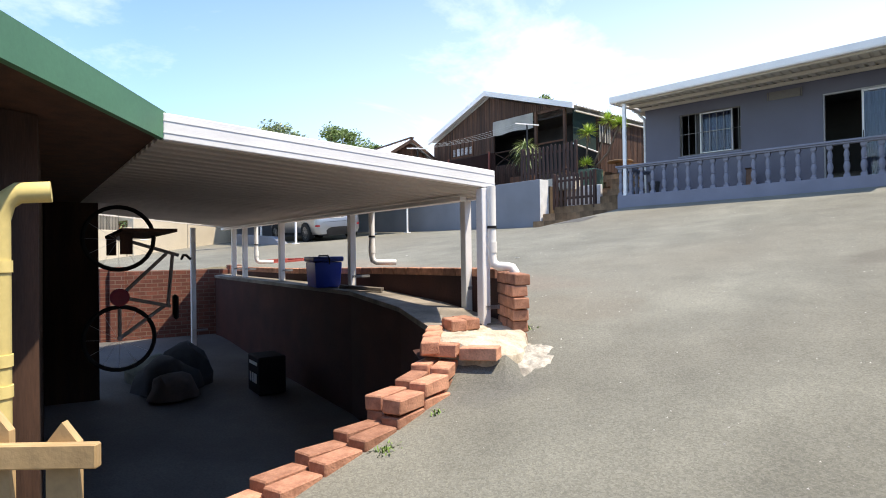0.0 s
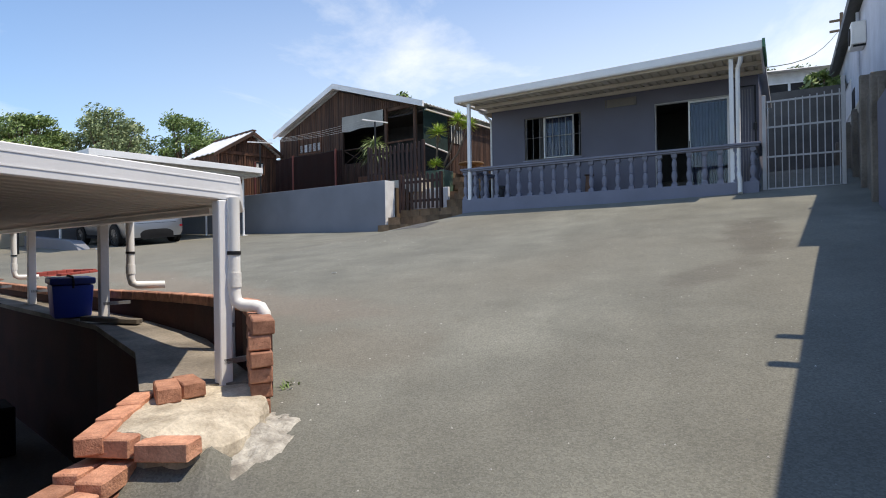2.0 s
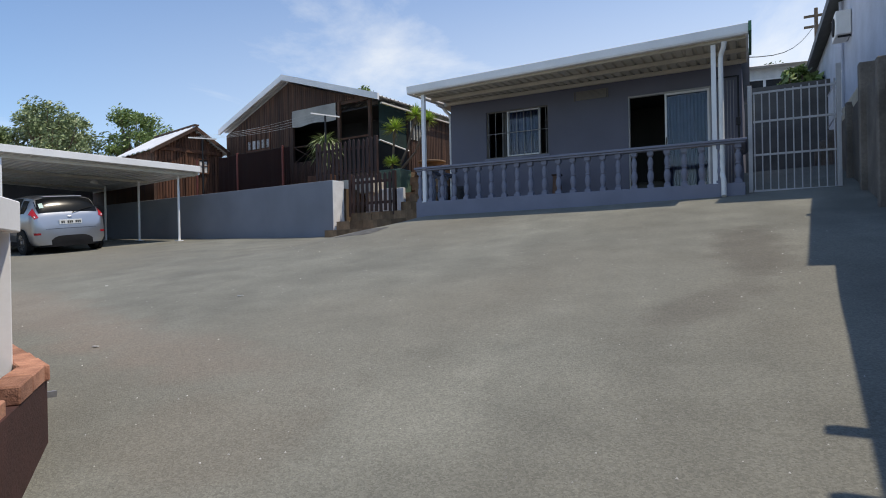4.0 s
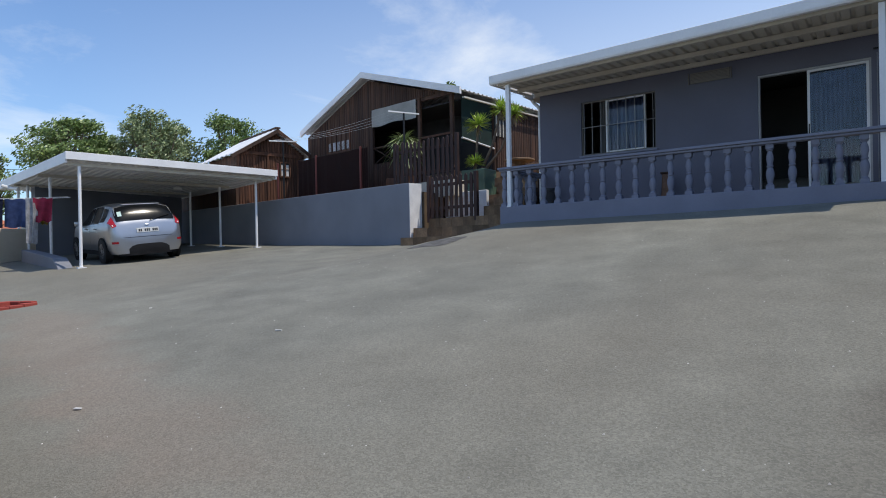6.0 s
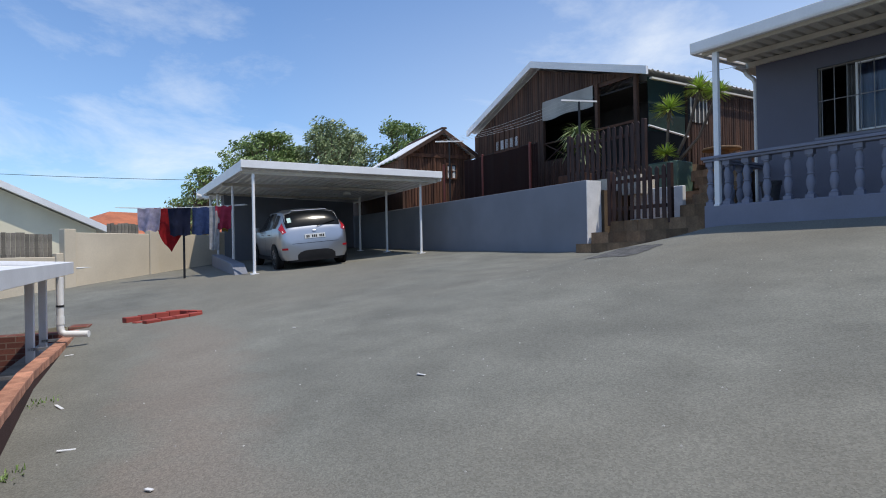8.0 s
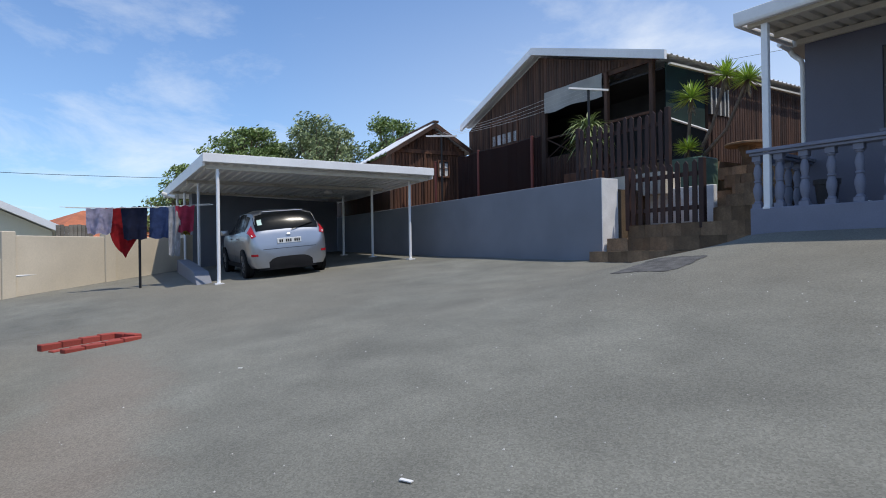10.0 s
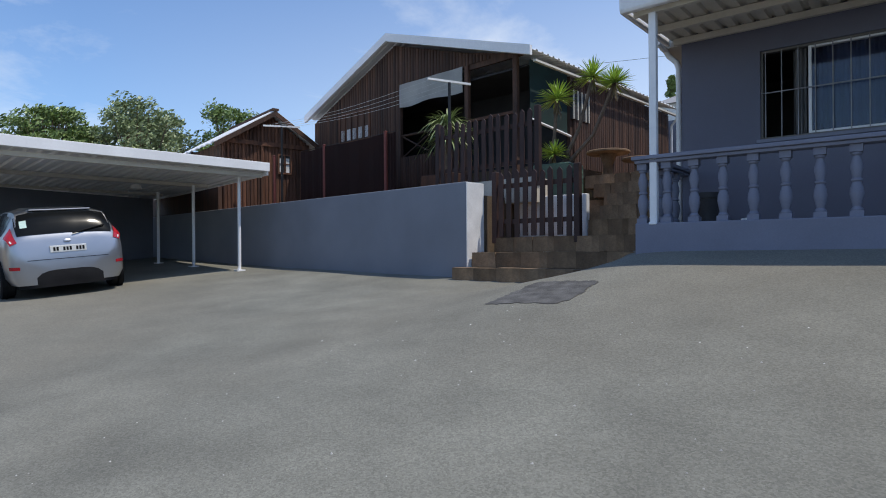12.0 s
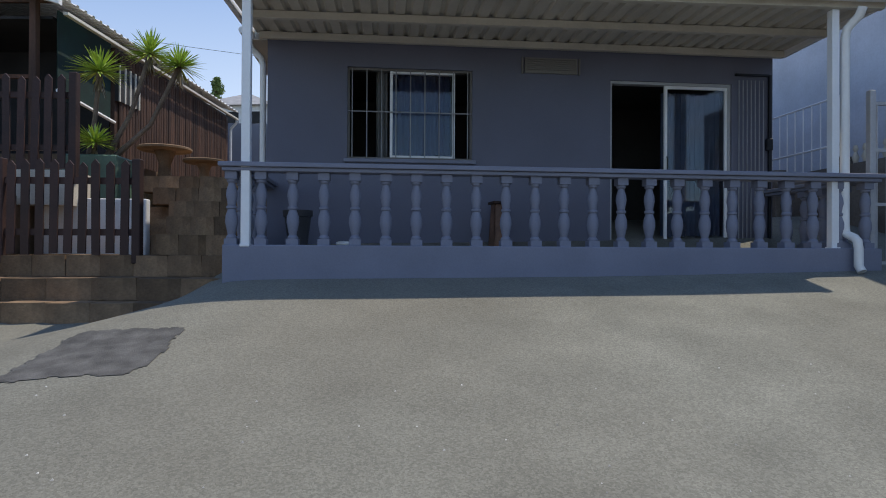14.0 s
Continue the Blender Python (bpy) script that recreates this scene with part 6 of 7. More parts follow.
# tarmac drawn up against the slab's front
bm = bmesh.new()
grid = {}
for i in range(31):
    for j in range(21):
        u, v = i / 30, j / 20 * 2 - 1
        x, y = -3.02 + 0.62 * u + 0.30 * v, 2.86 + 0.34 * u - 0.42 * v
        d = abs(v + 0.35) / 0.75
        e = min(1.0, min(u, 1 - u) * 5)
        h = 0.15 * max(0.0, 1 - d) ** 1.2 * e - 0.012 + 0.004 * noise.noise(Vector((x * 15, y * 15, 1)))
        grid[i, j] = bm.verts.new((x, y, gz(x, y) + h))
for i in range(30):
    for j in range(20):
        bm.faces.new((grid[i, j], grid[i, j + 1], grid[i + 1, j + 1], grid[i + 1, j]))
structure("tarmac_fillet", bm, M_ASPHALT, "tarmac drawn up against the broken slab", "ground")

# low carport over the sunken yard
RA = 1.81
EDGE = Vector((-0.981, 0.194))       # along the drive
LOW = pose(-3.274, 4.546, 0, 0, 0, math.degrees(math.atan2(EDGE.y, EDGE.x)) - 180)
lc = thing("low_carport", "white metal lean-to roof over the sunken yard", "carport", LOW)
W_, L_, CX, CY = 3.31, 9.3, -0.74, -0.46      # width, length, and where the corner is cut off
SKEW = Matrix(((1, -0.051, 0, 0), (0, 1, 0, 0), (-0.006, -0.048, 1, -0.022), (0, 0, 0, 1)))      # askew plan, falling to the drive


def skewed(bm):
    for v in bm.verts:
        v.co = SKEW @ v.co
    return bm


def cut_corner(bm):
    """Trim the sheet to the cut corner and to the slanting far end."""
    bmesh.ops.bisect_plane(bm, geom=bm.verts[:] + bm.edges[:] + bm.faces[:], plane_co=(-L_, 0, 0), plane_no=(-3.16, -1.84, 0), clear_outer=True)
    bmesh.ops.bisect_plane(bm, geom=bm.verts[:] + bm.edges[:] + bm.faces[:], plane_co=(CX, -0.03, 0), plane_no=(-CY, -CX, 0), clear_outer=True)
    return bm


bm = bmesh.new()
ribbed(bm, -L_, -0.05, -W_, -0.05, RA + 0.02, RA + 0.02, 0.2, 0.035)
# greyer copy of the white sheet carries the underside's shade
part("roof_sheet", skewed(cut_corner(bm)), mat("underside_shade_sheet", (0.48, 0.47, 0.45), 0.6, 0.12, 1, 30, 0.05), lc, "white ribbed metal roof sheet")
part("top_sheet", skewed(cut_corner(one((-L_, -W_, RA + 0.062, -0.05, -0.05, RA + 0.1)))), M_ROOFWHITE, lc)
part("drive_fascia", skewed(bevelled(one((-L_ - 0.03, -0.05, RA, CX - 0.002, 0.01, RA + 0.17)), 0.006)), M_WHITE, lc, "white folded metal fascia")
part("front_fascia", skewed(bevelled(one((-0.05, -W_, RA, 0.012, CY, RA + 0.17)), 0.006)), M_WHITE, lc, "white folded metal fascia")
for z in (0.045, 0.12):
    part("fascia_fold", skewed(one((0.0125, -W_, RA + z, 0.0155, CY, RA + z + 0.008))), M_WHITE, lc)
bm = bmesh.new()
prism(bm, [(0.012, CY + 0.002), (CX, 0.01), (CX - 0.03, -0.04), (-0.045, CY - 0.04)], RA, RA + 0.17)
part("corner_fascia", skewed(bevelled(bm, 0.006)), M_WHITE, lc, "white folded metal fascia across the cut corner")
bm = bmesh.new()
prism(bm, [(-L_ - 0.035, -0.052), (-L_, -0.052), (-L_ + 1.84, -W_), (-L_ + 1.805, -W_)], RA, RA + 0.17)
part("far_fascia", skewed(bm), M_WHITE, lc)
part("beam", skewed(one((-L_, -0.34, RA - 0.045, -0.66, -0.26, RA - 0.002))), M_WHITE, lc)
inv = LOW.inverted()
M_GALV = mat("galvanised_steel", (0.26, 0.26, 0.27), 0.5, 0.2, 6, 60, 0.1, metal=0.5)
for (x, y, z) in ((-3.385, 3.975, 0.5), (-4.19, 4.68, 0.62), (-6.56, 4.98, 0.7), (-9.06, 5.42, 0.75), (-10.98, 5.78, 0.75), (-11.75, 5.95, 0.75), (-11.6, 5.0, -0.45)):
    q = inv @ Vector((x, y, 0))
    bm = bmesh.new()
    box(bm, q.x - 0.045, q.y - 0.045, z - 0.1, q.x + 0.045, q.y + 0.045, RA)
    part("post", bevelled(bm, 0.006), M_WHITE, lc, "white square steel post")
    part("bracket", one((q.x + 0.02, q.y - 0.02, z + 0.20, q.x + 0.045, q.y + 0.26, z + 0.235)), M_GALV, lc)
for (x, y, z, n) in ((-3.32, 4.02, 1.02, 0), (-6.3, 5.13, 1.04, 1), (-11.1, 6.1, 1.03, 2)):
    d = Vector((0.5, 0.86, 0)) if n else Vector((0.78, 0.3, 0))
    d.normalize()
    P = [Vector((x, y, RA + 0.02)), Vector((x, y, z + 0.16)), Vector((x, y, z + 0.10)) + d * 0.015, Vector((x, y, z + 0.075)) + d * 0.06, Vector((x, y, z + 0.07)) + d * (0.34 if n else 0.15)]
    if n == 0:
        P += [Vector((x, y, z + 0.06)) + d * 0.19, Vector((x, y, z + 0.02)) + d * 0.215, Vector((x, y, z - 0.03)) + d * 0.22]
    bm = bmesh.new()
    tube(bm, [inv @ p for p in P], 0.042, 14)
    tube(bm, [inv @ Vector((x, y, z + 0.3)), inv @ Vector((x, y, z + 0.20))], 0.048, 14)
    part("downpipe", bm, M_PVC, lc, "white plastic downpipe with an open elbow", True)
    bm = bmesh.new(); tube(bm, [inv @ Vector((x, y, z + 0.42)), inv @ Vector((x, y, z + 0.445))], 0.047, 14); part("pipe_clip", bm, M_BLACKMETAL, lc)

# building with the green fascia at the near end of the low carport
lb = thing("left_building", "dark building with a green painted roof fascia", "building")
GA, GB = Vector((-3.78, 1.30)), Vector((-1.1, -1.19))
gd = (GB - GA).normalized()
gn = Vector((gd.y, -gd.x))
if gn.dot(Vector((-1, -1))) < 0:
    gn = -gn


def slab_along(a, b, n, t, z0, z1):
    bm = bmesh.new()
    prism(bm, [(a.x, a.y), (b.x, b.y), (b.x + n.x * t, b.y + n.y * t), (a.x + n.x * t, a.y + n.y * t)], z0, z1)
    return bm


part("fascia", slab_along(GA, GB, gn, 0.04, 1.955, 2.13), M_GREEN, lb, "green painted metal fascia")
bm = bmesh.new()
e2 = Vector((EDGE.x, EDGE.y))
a, b = GA + gn * 0.045, GB + gn * 0.045
prism(bm, [(a.x, a.y), (b.x, b.y), (b.x + e2.x * 8, b.y + e2.y * 8), (a.x + e2.x * 6.2, a.y + e2.y * 6.2)], 1.99, 2.10)
part("roof", bm, M_LOG, lb, "dark timber soffit and roof")
wa = Vector((-3.72, 0.60))
bm = bmesh.new()
ew = Vector((-0.973, 0.231))
q = [wa, wa + ew * 5.63, wa + ew * 5.63 + Vector((-0.3, -1.6)), wa + Vector((0.5, -1.6))]
prism(bm, [(p.x, p.y) for p in q], PIT_Z - 0.1, 1.985)
part("wall", bm, M_LOG, lb, "dark timber wall in deep shade")
# added dark panel, stands in for interior shade behind the bicycle
bm = bmesh.new()
prism(bm, [(-9.25, 1.9), (-9.15, 1.9), (-8.98, 2.5), (-9.08, 2.5)], PIT_Z - 0.1, 1.985)
part("return_wall", bm, M_LOG, lb, "added dark panel standing for the shade inside the building")
yp = thing("yellow_pipe", "yellow painted downpipe with a bent top on the dark wall", "pipe")
bm = bmesh.new()
yx, yy = -3.08, 0.31
d = Vector((0.30, 0.95, 0)).normalized()
tube(bm, [Vector((yx, yy, PIT_Z)), Vector((yx, yy, 1.38)), Vector((yx, yy, 1.46)) + d * 0.02, Vector((yx, yy, 1.50)) + d * 0.07, Vector((yx, yy, 1.51)) + d * 0.19], 0.046, 16)
part("pipe", bm, M_YELLOW, yp, "", True)
for z in (0.63, 0.76, 1.16):
    bm = bmesh.new(); tube(bm, [(yx, yy, z), (yx, yy, z + 0.05)], 0.052, 16); part("collar", bm, M_YELLOW, yp, "", True)

# raw picket fence near the start
fd = Vector((-0.73, -0.68)).normalized()
pf = thing("picket_fence", "unpainted pine picket fence with a nailed rail", "fence", pose(-1.605, 0.255, -0.215, 0, 0, math.degrees(math.atan2(fd.y, fd.x))))
me = to_mesh("picket", picket(0.078, 1.06, 0.022), M_RAWPINE)
for i in range(5):
    ob = new("picket", me); ob.parent = pf; ob.matrix_basis = pose(0.10 + 0.155 * i, 0, (-0.03, 0.0, 0.01)[i % 3] - 0.0, 0, random.uniform(-1.5, 1.5), 0)
part("rail", bevelled(one((-0.005, 0.024, 0.925, 0.85, 0.05, 0.985)), 0.004), M_RAWPINE, pf, "pale knotty pine rail")
part("rail", one((-0.005, 0.024, 0.35, 0.75, 0.055, 0.42)), M_RAWPINE, pf)


# ---------------------------------------------------------------- bicycles and clutter below
def bicycle(m, label):
    b = thing("bicycle", label, "bicycle", m)
    for x in (0, 1.02):
        wl = thing("wheel", "", ""); wl.parent = b; wl.matrix_basis = pose(x, 0, 0, 90, 0, 0)
        for key in list(wl.keys()):
            del wl[key]
        bm = bmesh.new()
        n = 28
        tube(bm, [(0.32 * math.cos(2 * math.pi * k / n), 0.32 * math.sin(2 * math.pi * k / n), 0) for k in range(n + 1)], 0.022, 8, False)
        part("tyre", bm, M_TYRE, wl, "", True)
        bm = bmesh.new()
        for k in range(12):
            tube(bm, [(0.02 * math.cos(k), 0.02 * math.sin(k), 0.02 * (-1) ** k), (0.3 * math.cos(math.pi * k / 6), 0.3 * math.sin(math.pi * k / 6), 0)], 0.0022, 4)
        tube(bm, [(0, 0, -0.04), (0, 0, 0.04)], 0.022, 8)
        part("spokes", bm, M_RIM, wl)
    fm = mat("bike_frame_paint", (0.45, 0.44, 0.42), 0.4, 0.1, 4, 30, 0) if "bike_frame_paint" not in bpy.data.materials else bpy.data.materials["bike_frame_paint"]
    for a, c in (((0.42, 0.0), (0.30, 0.48)), ((0.42, 0.0), (0.86, 0.44)), ((0.30, 0.45), (0.85, 0.5)), ((0, 0), (0.42, 0.0)), ((0, 0), (0.31, 0.42)), ((0.84, 0.56), (1.02, 0))):
        bm = bmesh.new(); tube(bm, [(a[0], 0, a[1]), (c[0], 0, c[1])], 0.018, 8); part("frame_tube", bm, fm, b)
    bm = bmesh.new(); tube(bm, [(0.8, -0.28, 0.63), (0.84, -0.1, 0.62), (0.84, 0.1, 0.62), (0.8, 0.28, 0.63)], 0.014, 6); part("handlebar", bm, M_BLACKMETAL, b)
    part("saddle", bevelled(one((0.16, -0.07, 0.5, 0.42, 0.07, 0.55)), 0.02), M_BLACKPL, b)
    bm = bmesh.new(); lathe(bm, [(0.09, -0.01), (0.09, 0.01)], 20, pose(0.42, 0.05, 0, 90, 0, 0)); part("chainring", bm, M_TAIL, b)
    return b


bicycle(pose(-6.5, 1.93, 0.40, 0, -90, -105), "grey bicycle hanging upright on the dark wall")
shelf = thing("wall_shelf", "dark timber shelf bracketed on the wall", "shelf", pose(-6.4, 1.95, 1.45, 0, 0, -14))
part("board", one((-1.2, -0.1, 0, 0.9, 0.35, 0.03)), M_LOG, shelf)
for x in (-1.0, 0.7):
    part("bracket", one((x, -0.1, -0.2, x + 0.03, 0.0, -0.003)), M_LOG, shelf)
bx = thing("crate", "dark plastic crate with pale unreadable lettering", "crate", pose(-7.95, 4.45, pit_z(-8.0), 0, 0, -14))
part("shell", bevelled(one((-0.28, -0.2, 0, 0.28, 0.2, 0.55)), 0.015), M_BLACKPL, bx)
part("lettering_bar", one((-0.2, -0.204, 0.42, 0.2, -0.2015, 0.47)), M_PVC, bx)
for i, (x0, x1) in enumerate(((-0.18, -0.1), (-0.06, 0.02), (0.05, 0.18))):
    part("mark_bar", one((x0, -0.204, 0.16, x1, -0.2015, 0.30)), M_PVC, bx)
hp = thing("covered_heap", "heap of folded dark sheeting and sacks on the floor", "heap", pose(-8.9, 3.4, pit_z(-8.9)))
for i, (x, y, r, h) in enumerate(((0, 0, 0.45, 0.5), (-0.6, 0.1, 0.5, 0.42), (0.5, -0.15, 0.35, 0.35), (-0.2, 0.35, 0.4, 0.62))):
    bm = bmesh.new(); bmesh.ops.create_icosphere(bm, subdivisions=3, radius=1)
    for v in bm.verts:
        k = 1 + 0.28 * noise.noise(v.co * 1.6 + Vector((i * 7, 0, 0))) + 0.08 * noise.noise(v.co * 5)
        v.co = Vector((v.co.x * r * k, v.co.y * r * k, max(0, v.co.z * h * k)))
    ob = part("sack", bm, fabric("sacking_%d" % i, ((0.05, 0.05, 0.05), (0.12, 0.13, 0.10), (0.08, 0.06, 0.05), (0.04, 0.045, 0.05))[i]), hp, "", True)
    ob.matrix_basis = pose(x, y, 0)
# towels on a rack in the lit end
M_TOWEL = mat("blue_grey_towel", (0.20, 0.26, 0.32), 0.95, 0.2, 9, 120, 0.2)
rk = thing("towel_rack", "white and blue-grey towels over a rail in the lit yard end", "rack", pose(-9.9, 2.75, pit_z(-9.9), 0, 0, -70))
for x in (0, 0.9):
    part("leg", one((x - 0.015, -0.015, 0, x + 0.015, 0.015, 1.36)), M_BLACKMETAL, rk)
part("bar", one((0.016, -0.012, 1.33, 0.884, 0.012, 1.355)), M_BLACKMETAL, rk)
for x in (0.05, 0.5):
    part("towel", bevelled(one((x, -0.03, 0.72, x + 0.36, 0.03, 1.37)), 0.012), M_PVC if x > 0.3 else M_TOWEL, rk)

# cooler box
M_BLUE = mat("blue_plastic", (0.012, 0.05, 0.36), 0.4, 0.1, 4, 40, 0.05)
co = thing("cooler_box", "blue plastic cooler box standing on the ledge", "cooler", pose(-7.2, 4.96, 0.755, 0, 0, -22) @ Matrix.Diagonal((1.28, 1.2, 1.12, 1)))
bm = bmesh.new()
vs = [bm.verts.new((sx * (0.21 + 0.025 * k), sy * (0.15 + 0.02 * k), 0.33 * k)) for k in (0, 1) for sx, sy in ((-1, -1), (1, -1), (1, 1), (-1, 1))]
for q in ((3, 2, 1, 0), (4, 5, 6, 7), (0, 1, 5, 4), (1, 2, 6, 5), (2, 3, 7, 6), (3, 0, 4, 7)):
    bm.faces.new([vs[i] for i in q])
part("tub", bevelled(bm, 0.02, 2), M_BLUE, co, "", True)
part("lid", bevelled(one((-0.25, -0.185, 0.333, 0.25, 0.185, 0.40)), 0.018, 2), mat("navy_plastic", (0.014, 0.04, 0.22), 0.45, 0.1, 4, 40, 0.05), co, "darker navy lid", True)
bm = bmesh.new(); tube(bm, [(-0.262, 0, 0.30), (-0.275, 0, 0.37), (-0.2, 0, 0.412), (0.2, 0, 0.412), (0.275, 0, 0.37), (0.262, 0, 0.30)], 0.01, 6)
part("handle", bm, M_BLACKPL, co)
# plank stub beside the post
solo("timber_offcut", bevelled(one((-0.3, -0.06, 0, 0.3, 0.06, 0.05)), 0.006), mat("weathered_offcut", (0.14, 0.12, 0.10), 0.9, 0.35, 3, 40, 0.4, streak=(0.6, 6, 6)), "grey weathered timber offcut lying on the ledge", "timber", m=pose(-6.2, 4.85, 0.745, 0, 4, 30))

# ---------------------------------------------------------------- trees
M_LEAF = leaf_mat("tree_leaf", (0.20, 0.27, 0.09), (0.11, 0.165, 0.045))
M_LEAF2 = leaf_mat("olive_leaf", (0.24, 0.29, 0.14), (0.14, 0.18, 0.08))


def tree(x, y, z, h, r, seed, leaf, label, trunk=0.45, leaves=12000, size=0.12, flat=0.8):
    rnd = random.Random(seed)
    t = thing("tree", label, "tree", pose(x, y, z), "trees behind the yard")
    bm = bmesh.new()
    tube(bm, [(0, 0, -0.3), (0.1, 0, h * trunk * 0.5), (0.0, 0.1, h * trunk), (0.1, 0.1, h * 0.8)], [0.22, 0.18, 0.14, 0.05], 8)
    clumps = []
    for i in range(90):
        a, s = rnd.uniform(0, 2 * math.pi), rnd.uniform(0.15, 1) ** 0.6
        cz = h * trunk + (h * (1 - trunk)) * rnd.uniform(0.05, 1.0)
        k = math.sqrt(max(0.08, 1 - ((cz / h - (1 + trunk) / 2) / ((1 - trunk) / 2 * 1.05)) ** 2))
        c = Vector((math.cos(a) * r * s * k, math.sin(a) * r * s * k, cz))
        clumps.append((c, r * rnd.uniform(0.14, 0.34)))
        st = Vector((0.05, 0.05, h * trunk * rnd.uniform(0.8, 1.3)))
        tube(bm, [st, st.lerp(c, 0.5) + Vector((0, 0, 0.15)), c], [0.07, 0.045, 0.015], 5)
    part("trunk", bm, M_BARK, t, "", True)
    vs, fs = [], []
    for i in range(leaves):
        c, cr = clumps[rnd.randrange(len(clumps))]
        d = Vector((rnd.gauss(0, 1), rnd.gauss(0, 1), rnd.gauss(0, 1) * flat))
        d = d.normalized() * cr * rnd.uniform(0.2, 1.25) ** 0.5 * Vector((1, 1, flat)).length / 1.6
        p = c + Vector((d.x, d.y, d.z * flat))
        n = Vector((rnd.gauss(0, 1), rnd.gauss(0, 1), rnd.gauss(0.5, 1))).normalized()
        u = n.orthogonal().normalized(); v = n.cross(u)
        s = size * rnd.uniform(0.6, 1.3)
        b = len(vs)
        vs += [p - u * s, p + v * s * 0.45 , p + u * s, p - v * s * 0.45]
        fs.append((b, b + 1, b + 2, b + 3))
    me = bpy.data.meshes.new("crown")
    me.from_pydata([tuple(q) for q in vs], [], fs)
    me.materials.append(leaf)
    ob = new("crown", me); ob.parent = t
    return t


tree(-46.3, 17.2, 0.6, 7.7, 1.5, 16, M_LEAF, "small bright green tree beyond the wall", 0.5, 2600)
tree(-50.5, 17.0, 0.5, 5.9, 2.0, 17, M_LEAF, "low dark tree by the distant roofs", 0.35, 2600)
tree(-41.3, 20.0, 0.8, 9.3, 2.7, 11, M_LEAF, "dark green spreading tree beyond the carport", 0.5, flat=0.55)
tree(-43.5, 22.5, 0.8, 9.0, 2.0, 12, M_LEAF, "tall dark green tree with layered crown", 0.5, flat=0.5)
tree(-37.5, 23.0, 1.0, 9.5, 2.3, 13, M_LEAF2, "olive green tree with an open crown", 0.38)
tree(-40.0, 25.5, 1.0, 9.6, 2.0, 23, M_LEAF2, "olive green tree standing among others", 0.4)
tree(-37.3, 28.4, 1.0, 10.2, 2.4, 14, M_LEAF, "green round-crowned tree behind the hut", 0.4)
tree(-37.0, 31.5, 1.0, 9.2, 2.2, 15, M_LEAF, "green bushy tree behind the hut", 0.42)
tree(-54.7, 25.4, 0.6, 12.2, 2.8, 24, M_LEAF, "distant dark tree beyond the others", 0.45, 3000)
tree(2.6, 37.0, 2.6, 7.6, 2.4, 18, M_LEAF, "leafy green tree beyond the side gate", 0.3)
tree(-0.2, 42.0, 2.8, 9.0, 2.4, 19, M_LEAF2, "green tree above the passage wall", 0.3)
tree(1.2, 27.6, 4.6, 3.2, 0.8, 20, M_LEAF, "bright green bush over the passage wall", 0.2, 2600, 0.16)
tree(-21.9, 66.7, 3.2, 15.8, 0.8, 21, M_LEAF, "tall dark narrow conifer on the hillside", 0.3, 4000, 0.22, 1.2)
tree(-18.2, 28.3, 3.0, 7.1, 0.55, 25, M_LEAF, "dark treetop showing above the cabin roof", 0.75, 900, 0.1)
tree(-12.5, 50.0, 3.2, 6.0, 2.2, 22, M_LEAF, "dark green tree behind the far grey wall", 0.3, 2600)


M_WEED = leaf_mat("weed_leaf", (0.16, 0.25, 0.06), (0.09, 0.15, 0.03))


def weeds(x, y, n, r, h):
    bm = bmesh.new()
    for i in range(n):
        a, s = random.uniform(0, 6.28), random.uniform(0, r)
        px, py = x + math.cos(a) * s, y + math.sin(a) * s
        sword(bm, Vector((px, py, ground_z(px, py) - 0.01)), Vector((random.gauss(0, 0.5), random.gauss(0, 0.5), 1)), h * random.uniform(0.5, 1.2), 0.006, 0.3)
    ob = solo("weeds", bm, M_WEED, "small green weeds growing at the kerb foot", "weeds", "weed tufts")
    ob["kind"] = "stuff"


weeds(-2.52, 1.98, 45, 0.09, 0.06)
weeds(-2.6, 2.5, 25, 0.06, 0.05)
weeds(-2.78, 3.80, 22, 0.05, 0.05)
weeds(-3.1, 4.28, 35, 0.08, 0.07)
weeds(-6.6, 5.5, 60, 0.15, 0.08)
weeds(-8.4, 5.75, 40, 0.2, 0.06)

# ---------------------------------------------------------------- scattered grit and litter on the drive
bm = bmesh.new()
for i in range(700):
    x, y = random.uniform(-9, 0.4), random.uniform(2, 12.5)
    if in_poly(x, y, PIT_EDGE):
        continue
    s = random.uniform(0.003, 0.008)
    z = ground_z(x, y) + 0.012 * noise.noise((x * 0.5, y * 0.5, 0))
    v = [bm.verts.new((x + s * a, y + s * b, z + s * c)) for a, b, c in ((-1, -1, 0), (1, -0.7, 0), (0.2, 1, 0), (0, 0, 1))]
    for q in ((0, 1, 3), (1, 2, 3), (2, 0, 3)):
        bm.faces.new([v[k] for k in q])
ob = solo("grit", bm, mat("pale_grit", (0.45, 0.44, 0.42), 0.9, 0.3, 20, 60, 0, island=0.4), "loose pale grit scattered over the tarmac", "grit")
ob["kind"] = "stuff"
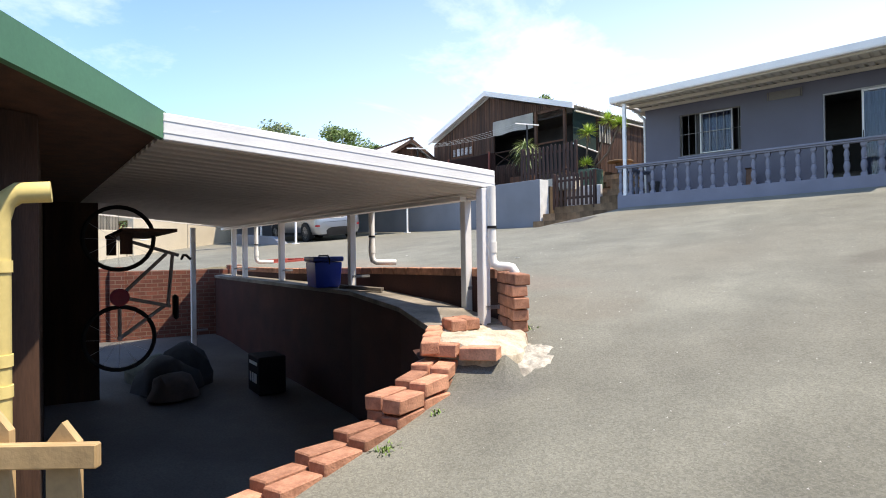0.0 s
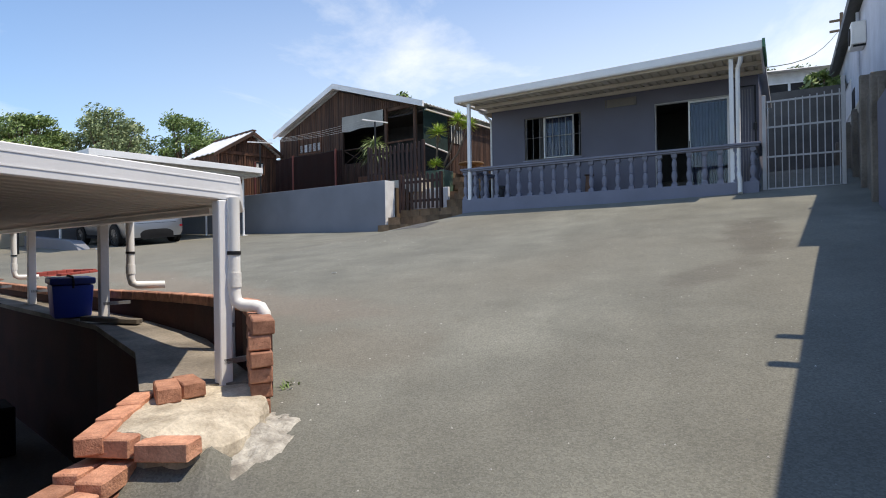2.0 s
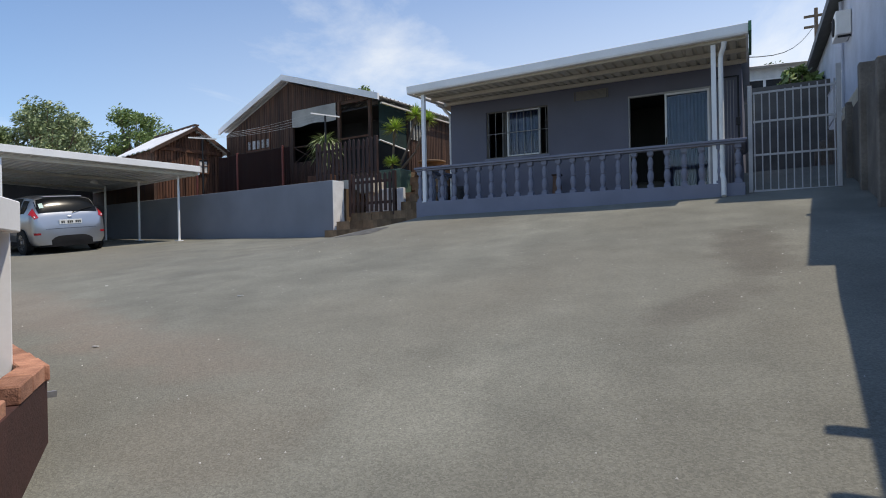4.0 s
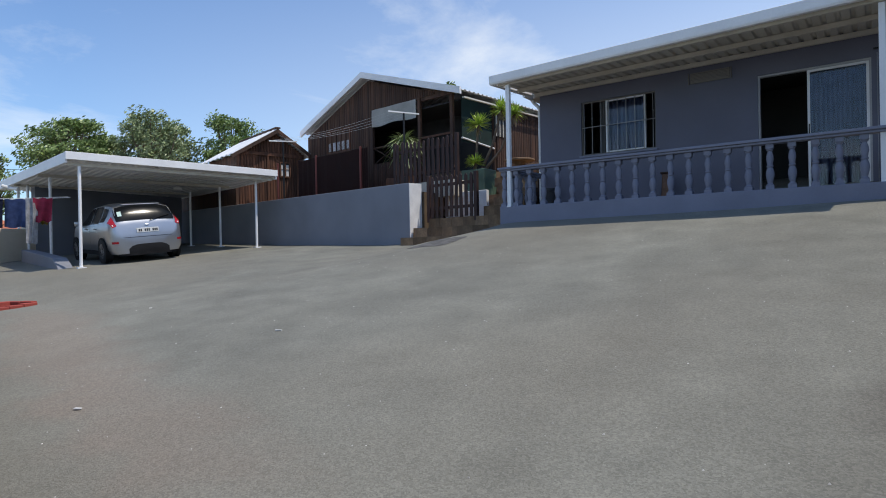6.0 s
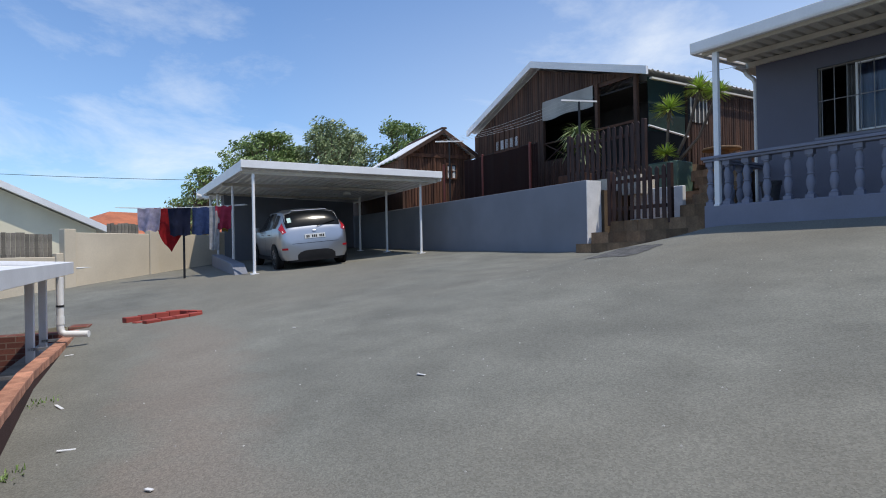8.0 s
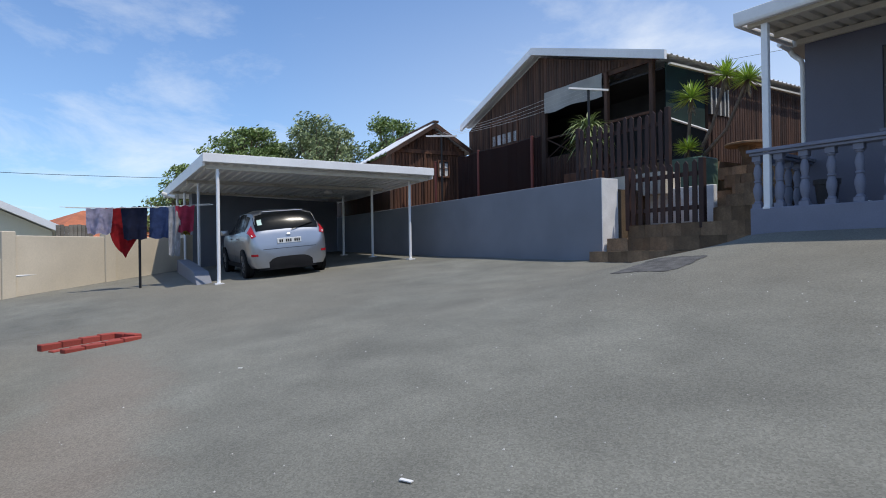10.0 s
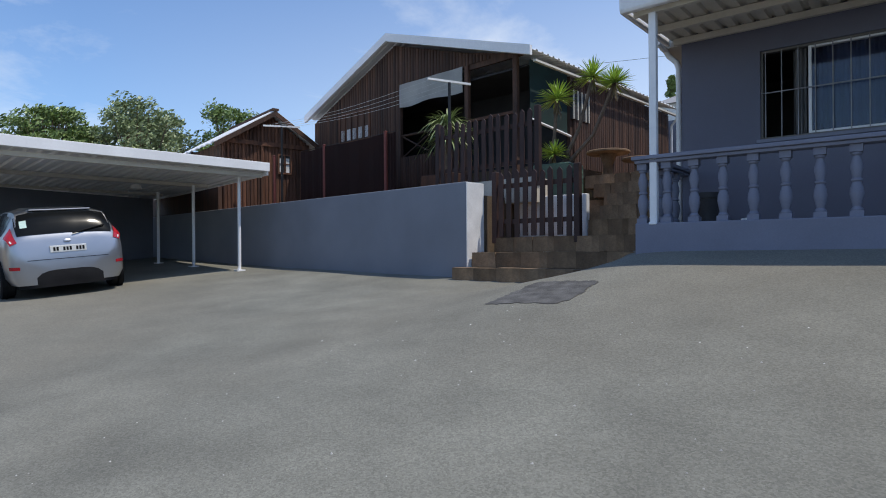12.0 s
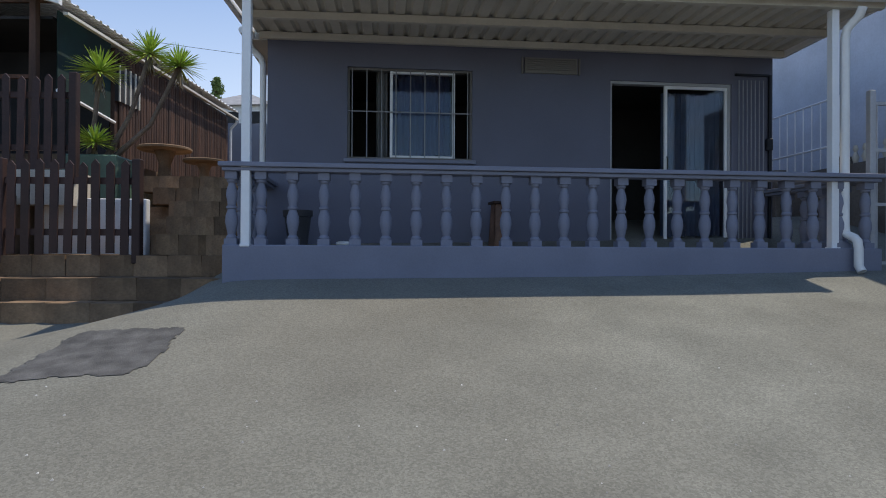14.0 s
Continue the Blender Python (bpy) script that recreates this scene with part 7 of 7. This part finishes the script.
for i, (x, y, l, rz) in enumerate(((-5.91, 8.06, 0.07, 20), (-6.77, 5.84, 0.14, 70), (-8.04, 5.86, 0.2, 10), (-10.42, 6.14, 0.10, 120), (-5.64, 6.11, 0.05, 30), (-8.9, 8.3, 0.04, 60))):
    bm = bmesh.new()
    box(bm, -l / 2, -0.012, 0.0, l / 2, 0.012, 0.006)
    for v in bm.verts:
        v.co.y += 0.3 * v.co.x ** 2 / max(l, 0.01); v.co.z += 0.002
    solo("litter_scrap", bm, M_PVC, "small pale scrap lying on the tarmac", "litter", "litter scraps", m=pose(x, y, ground_z(x, y) + 0.004, 0, 0, rz))

# ---------------------------------------------------------------- bricks: kerb, pillar, loose ones, drain surround
BL, BW, BH = 0.285, 0.138, 0.095


def brick_mesh(l, w, h, holes=False):
    bm = bmesh.new()
    box(bm, -l / 2, -w / 2, 0, l / 2, w / 2, h)
    bmesh.ops.bevel(bm, geom=bm.edges[:], offset=0.008, segments=1, affect="EDGES")
    for v in bm.verts:
        v.co += Vector((noise.noise(v.co * 20), noise.noise(v.co * 20 + Vector((4, 2, 1))), noise.noise(v.co * 20 + Vector((1, 7, 3))))) * 0.005
    return to_mesh("brick", bm, M_BRICK)


BRK = brick_mesh(BL, BW, BH)
BRK_S = brick_mesh(0.22, 0.13, BH)
kerb = thing("brick_kerb", "kerb of loose red bricks round the sunken yard", "kerb")


def lay_brick(parent, x, y, z, rz, me=BRK, jit=1.0):
    ob = new("brick", me)
    ob.parent = parent
    ob.matrix_basis = pose(x, y, z, random.uniform(-2, 2) * jit, random.uniform(-2, 2) * jit, rz + random.uniform(-4, 4) * jit)


def along(line, step, start=0.0, stop=None):
    """Points and headings at even steps along a plan line."""
    total = sum(math.dist(a, b) for a, b in zip(line, line[1:]))
    s = start
    while s < (stop if stop is not None else total):
        r = s
        for a, b in zip(line, line[1:]):
            d = math.dist(a, b)
            if r <= d:
                yield a[0] + (b[0] - a[0]) * r / d, a[1] + (b[1] - a[1]) * r / d, math.degrees(math.atan2(b[1] - a[1], b[0] - a[0]))
                break
            r -= d
        s += step


OUT, INN = offset(CURVE[2:8], -0.075), offset(CURVE[2:8], 0.07)
for x, y, a in along(OUT, 0.292):
    lay_brick(kerb, x, y, gz(x, y) - 0.05, a)
    if y > 2.3:
        lay_brick(kerb, x, y, gz(x, y) + 0.06, a, jit=1.4)
for x, y, a in along(INN, 0.292, 0.05):
    lay_brick(kerb, x, y, gz(x, y) - 0.045, a)
    if y > 2.2:
        lay_brick(kerb, x - 0.02, y, gz(x, y) + 0.055, a, jit=1.4)
for i, (x, y, z, a) in enumerate(((-3.10, 2.97, 0.475, 130), (-3.29, 3.19, 0.485, 131), (-3.48, 3.41, 0.492, 130))):
    lay_brick(kerb, x, y, z, a)
for x, y, z, a in ((-3.0, 2.97, 0.455, 24), (-2.72, 3.095, 0.44, 25)):
    lay_brick(kerb, x, y, z, a)

pil = thing("brick_pillar", "short pillar of stacked red bricks at the post", "pillar")
for k in range(6):
    z = 0.44 + 0.1005 * k
    lay_brick(pil, -3.00 + 0.012 * (k % 2), 3.93 + 0.01 * (k % 3), z, 138 + (k % 2) * 4, BRK_S if k == 1 else BRK, 0.6)
    lay_brick(pil, -3.22, 4.13, z + 0.002, 141, BRK, 0.5)
for x, y, z, a in ((-3.36, 3.53, 0.563, 150), (-3.36, 3.68, 0.563, 158)):
    ob = new("loose_brick", BRK)
    ob.matrix_basis = pose(x, y, z, 0, 0, a)
    tagged(ob, "loose red brick lying on the concrete slab", "brick", "loose bricks")
kt = thing("kerb_capping", "red brick capping along the drive's kerb wall", "kerb")
line = [(x + 0.02, y + 0.045) for x, y, z in KERB_T]
for x, y, a in along(line, 0.292, 0.62):
    z = next((z0 + (z1 - z0) * (x - x0) / (x1 - x0) for (x0, y0, z0), (x1, y1, z1) in zip(KERB_T, KERB_T[1:]) if x1 <= x <= x0), 1.0)
    lay_brick(kt, x, y, z - 0.078, a, jit=0.4)
# red-painted brick surround of the drain in the drive
M_REDBRICK = mat("red_painted_brick", (0.33, 0.06, 0.045), 0.85, 0.2, 5, 50, 0.4, obj_random=0.2)
RB = bpy.data.meshes.new_from_object(new("brick_tmp", brick_mesh(0.24, 0.11, 0.1)))
tmp = bpy.data.objects["brick_tmp"]
bpy.data.objects.remove(tmp)
RB.materials.clear(); RB.materials.append(M_REDBRICK)
ds = thing("drain_surround", "red painted brick surround of a sunken drain", "drain")
A0, A1 = Vector((-11.75, 6.75)), Vector((-12.35, 8.12))
dv = (A1 - A0).normalized(); dn = Vector((-dv.y, dv.x))
if dn.x > 0:
    dn = -dn
ang = math.degrees(math.atan2(dv.y, dv.x))
for side, off in ((0, 0.0), (1, 0.5)):
    for i in range(2, 6):
        p = A0 + dv * (0.13 + 0.25 * i) + dn * off
        lay_brick(ds, p.x, p.y, gz(p.x, p.y) - (0.02 if side else 0.05), ang, RB, 0.3)
for i in range(2, 6):
    p = A0 + dv * (0.13 + 0.25 * i) + dn * 0.25
    lay_brick(ds, p.x, p.y, gz(p.x, p.y) - 0.08, ang, RB, 0.3)
for i in range(2):
    p = A1 + dn * (0.13 + 0.25 * i)
    lay_brick(ds, p.x, p.y, gz(p.x, p.y) - 0.03, ang + 90, RB, 0.3)
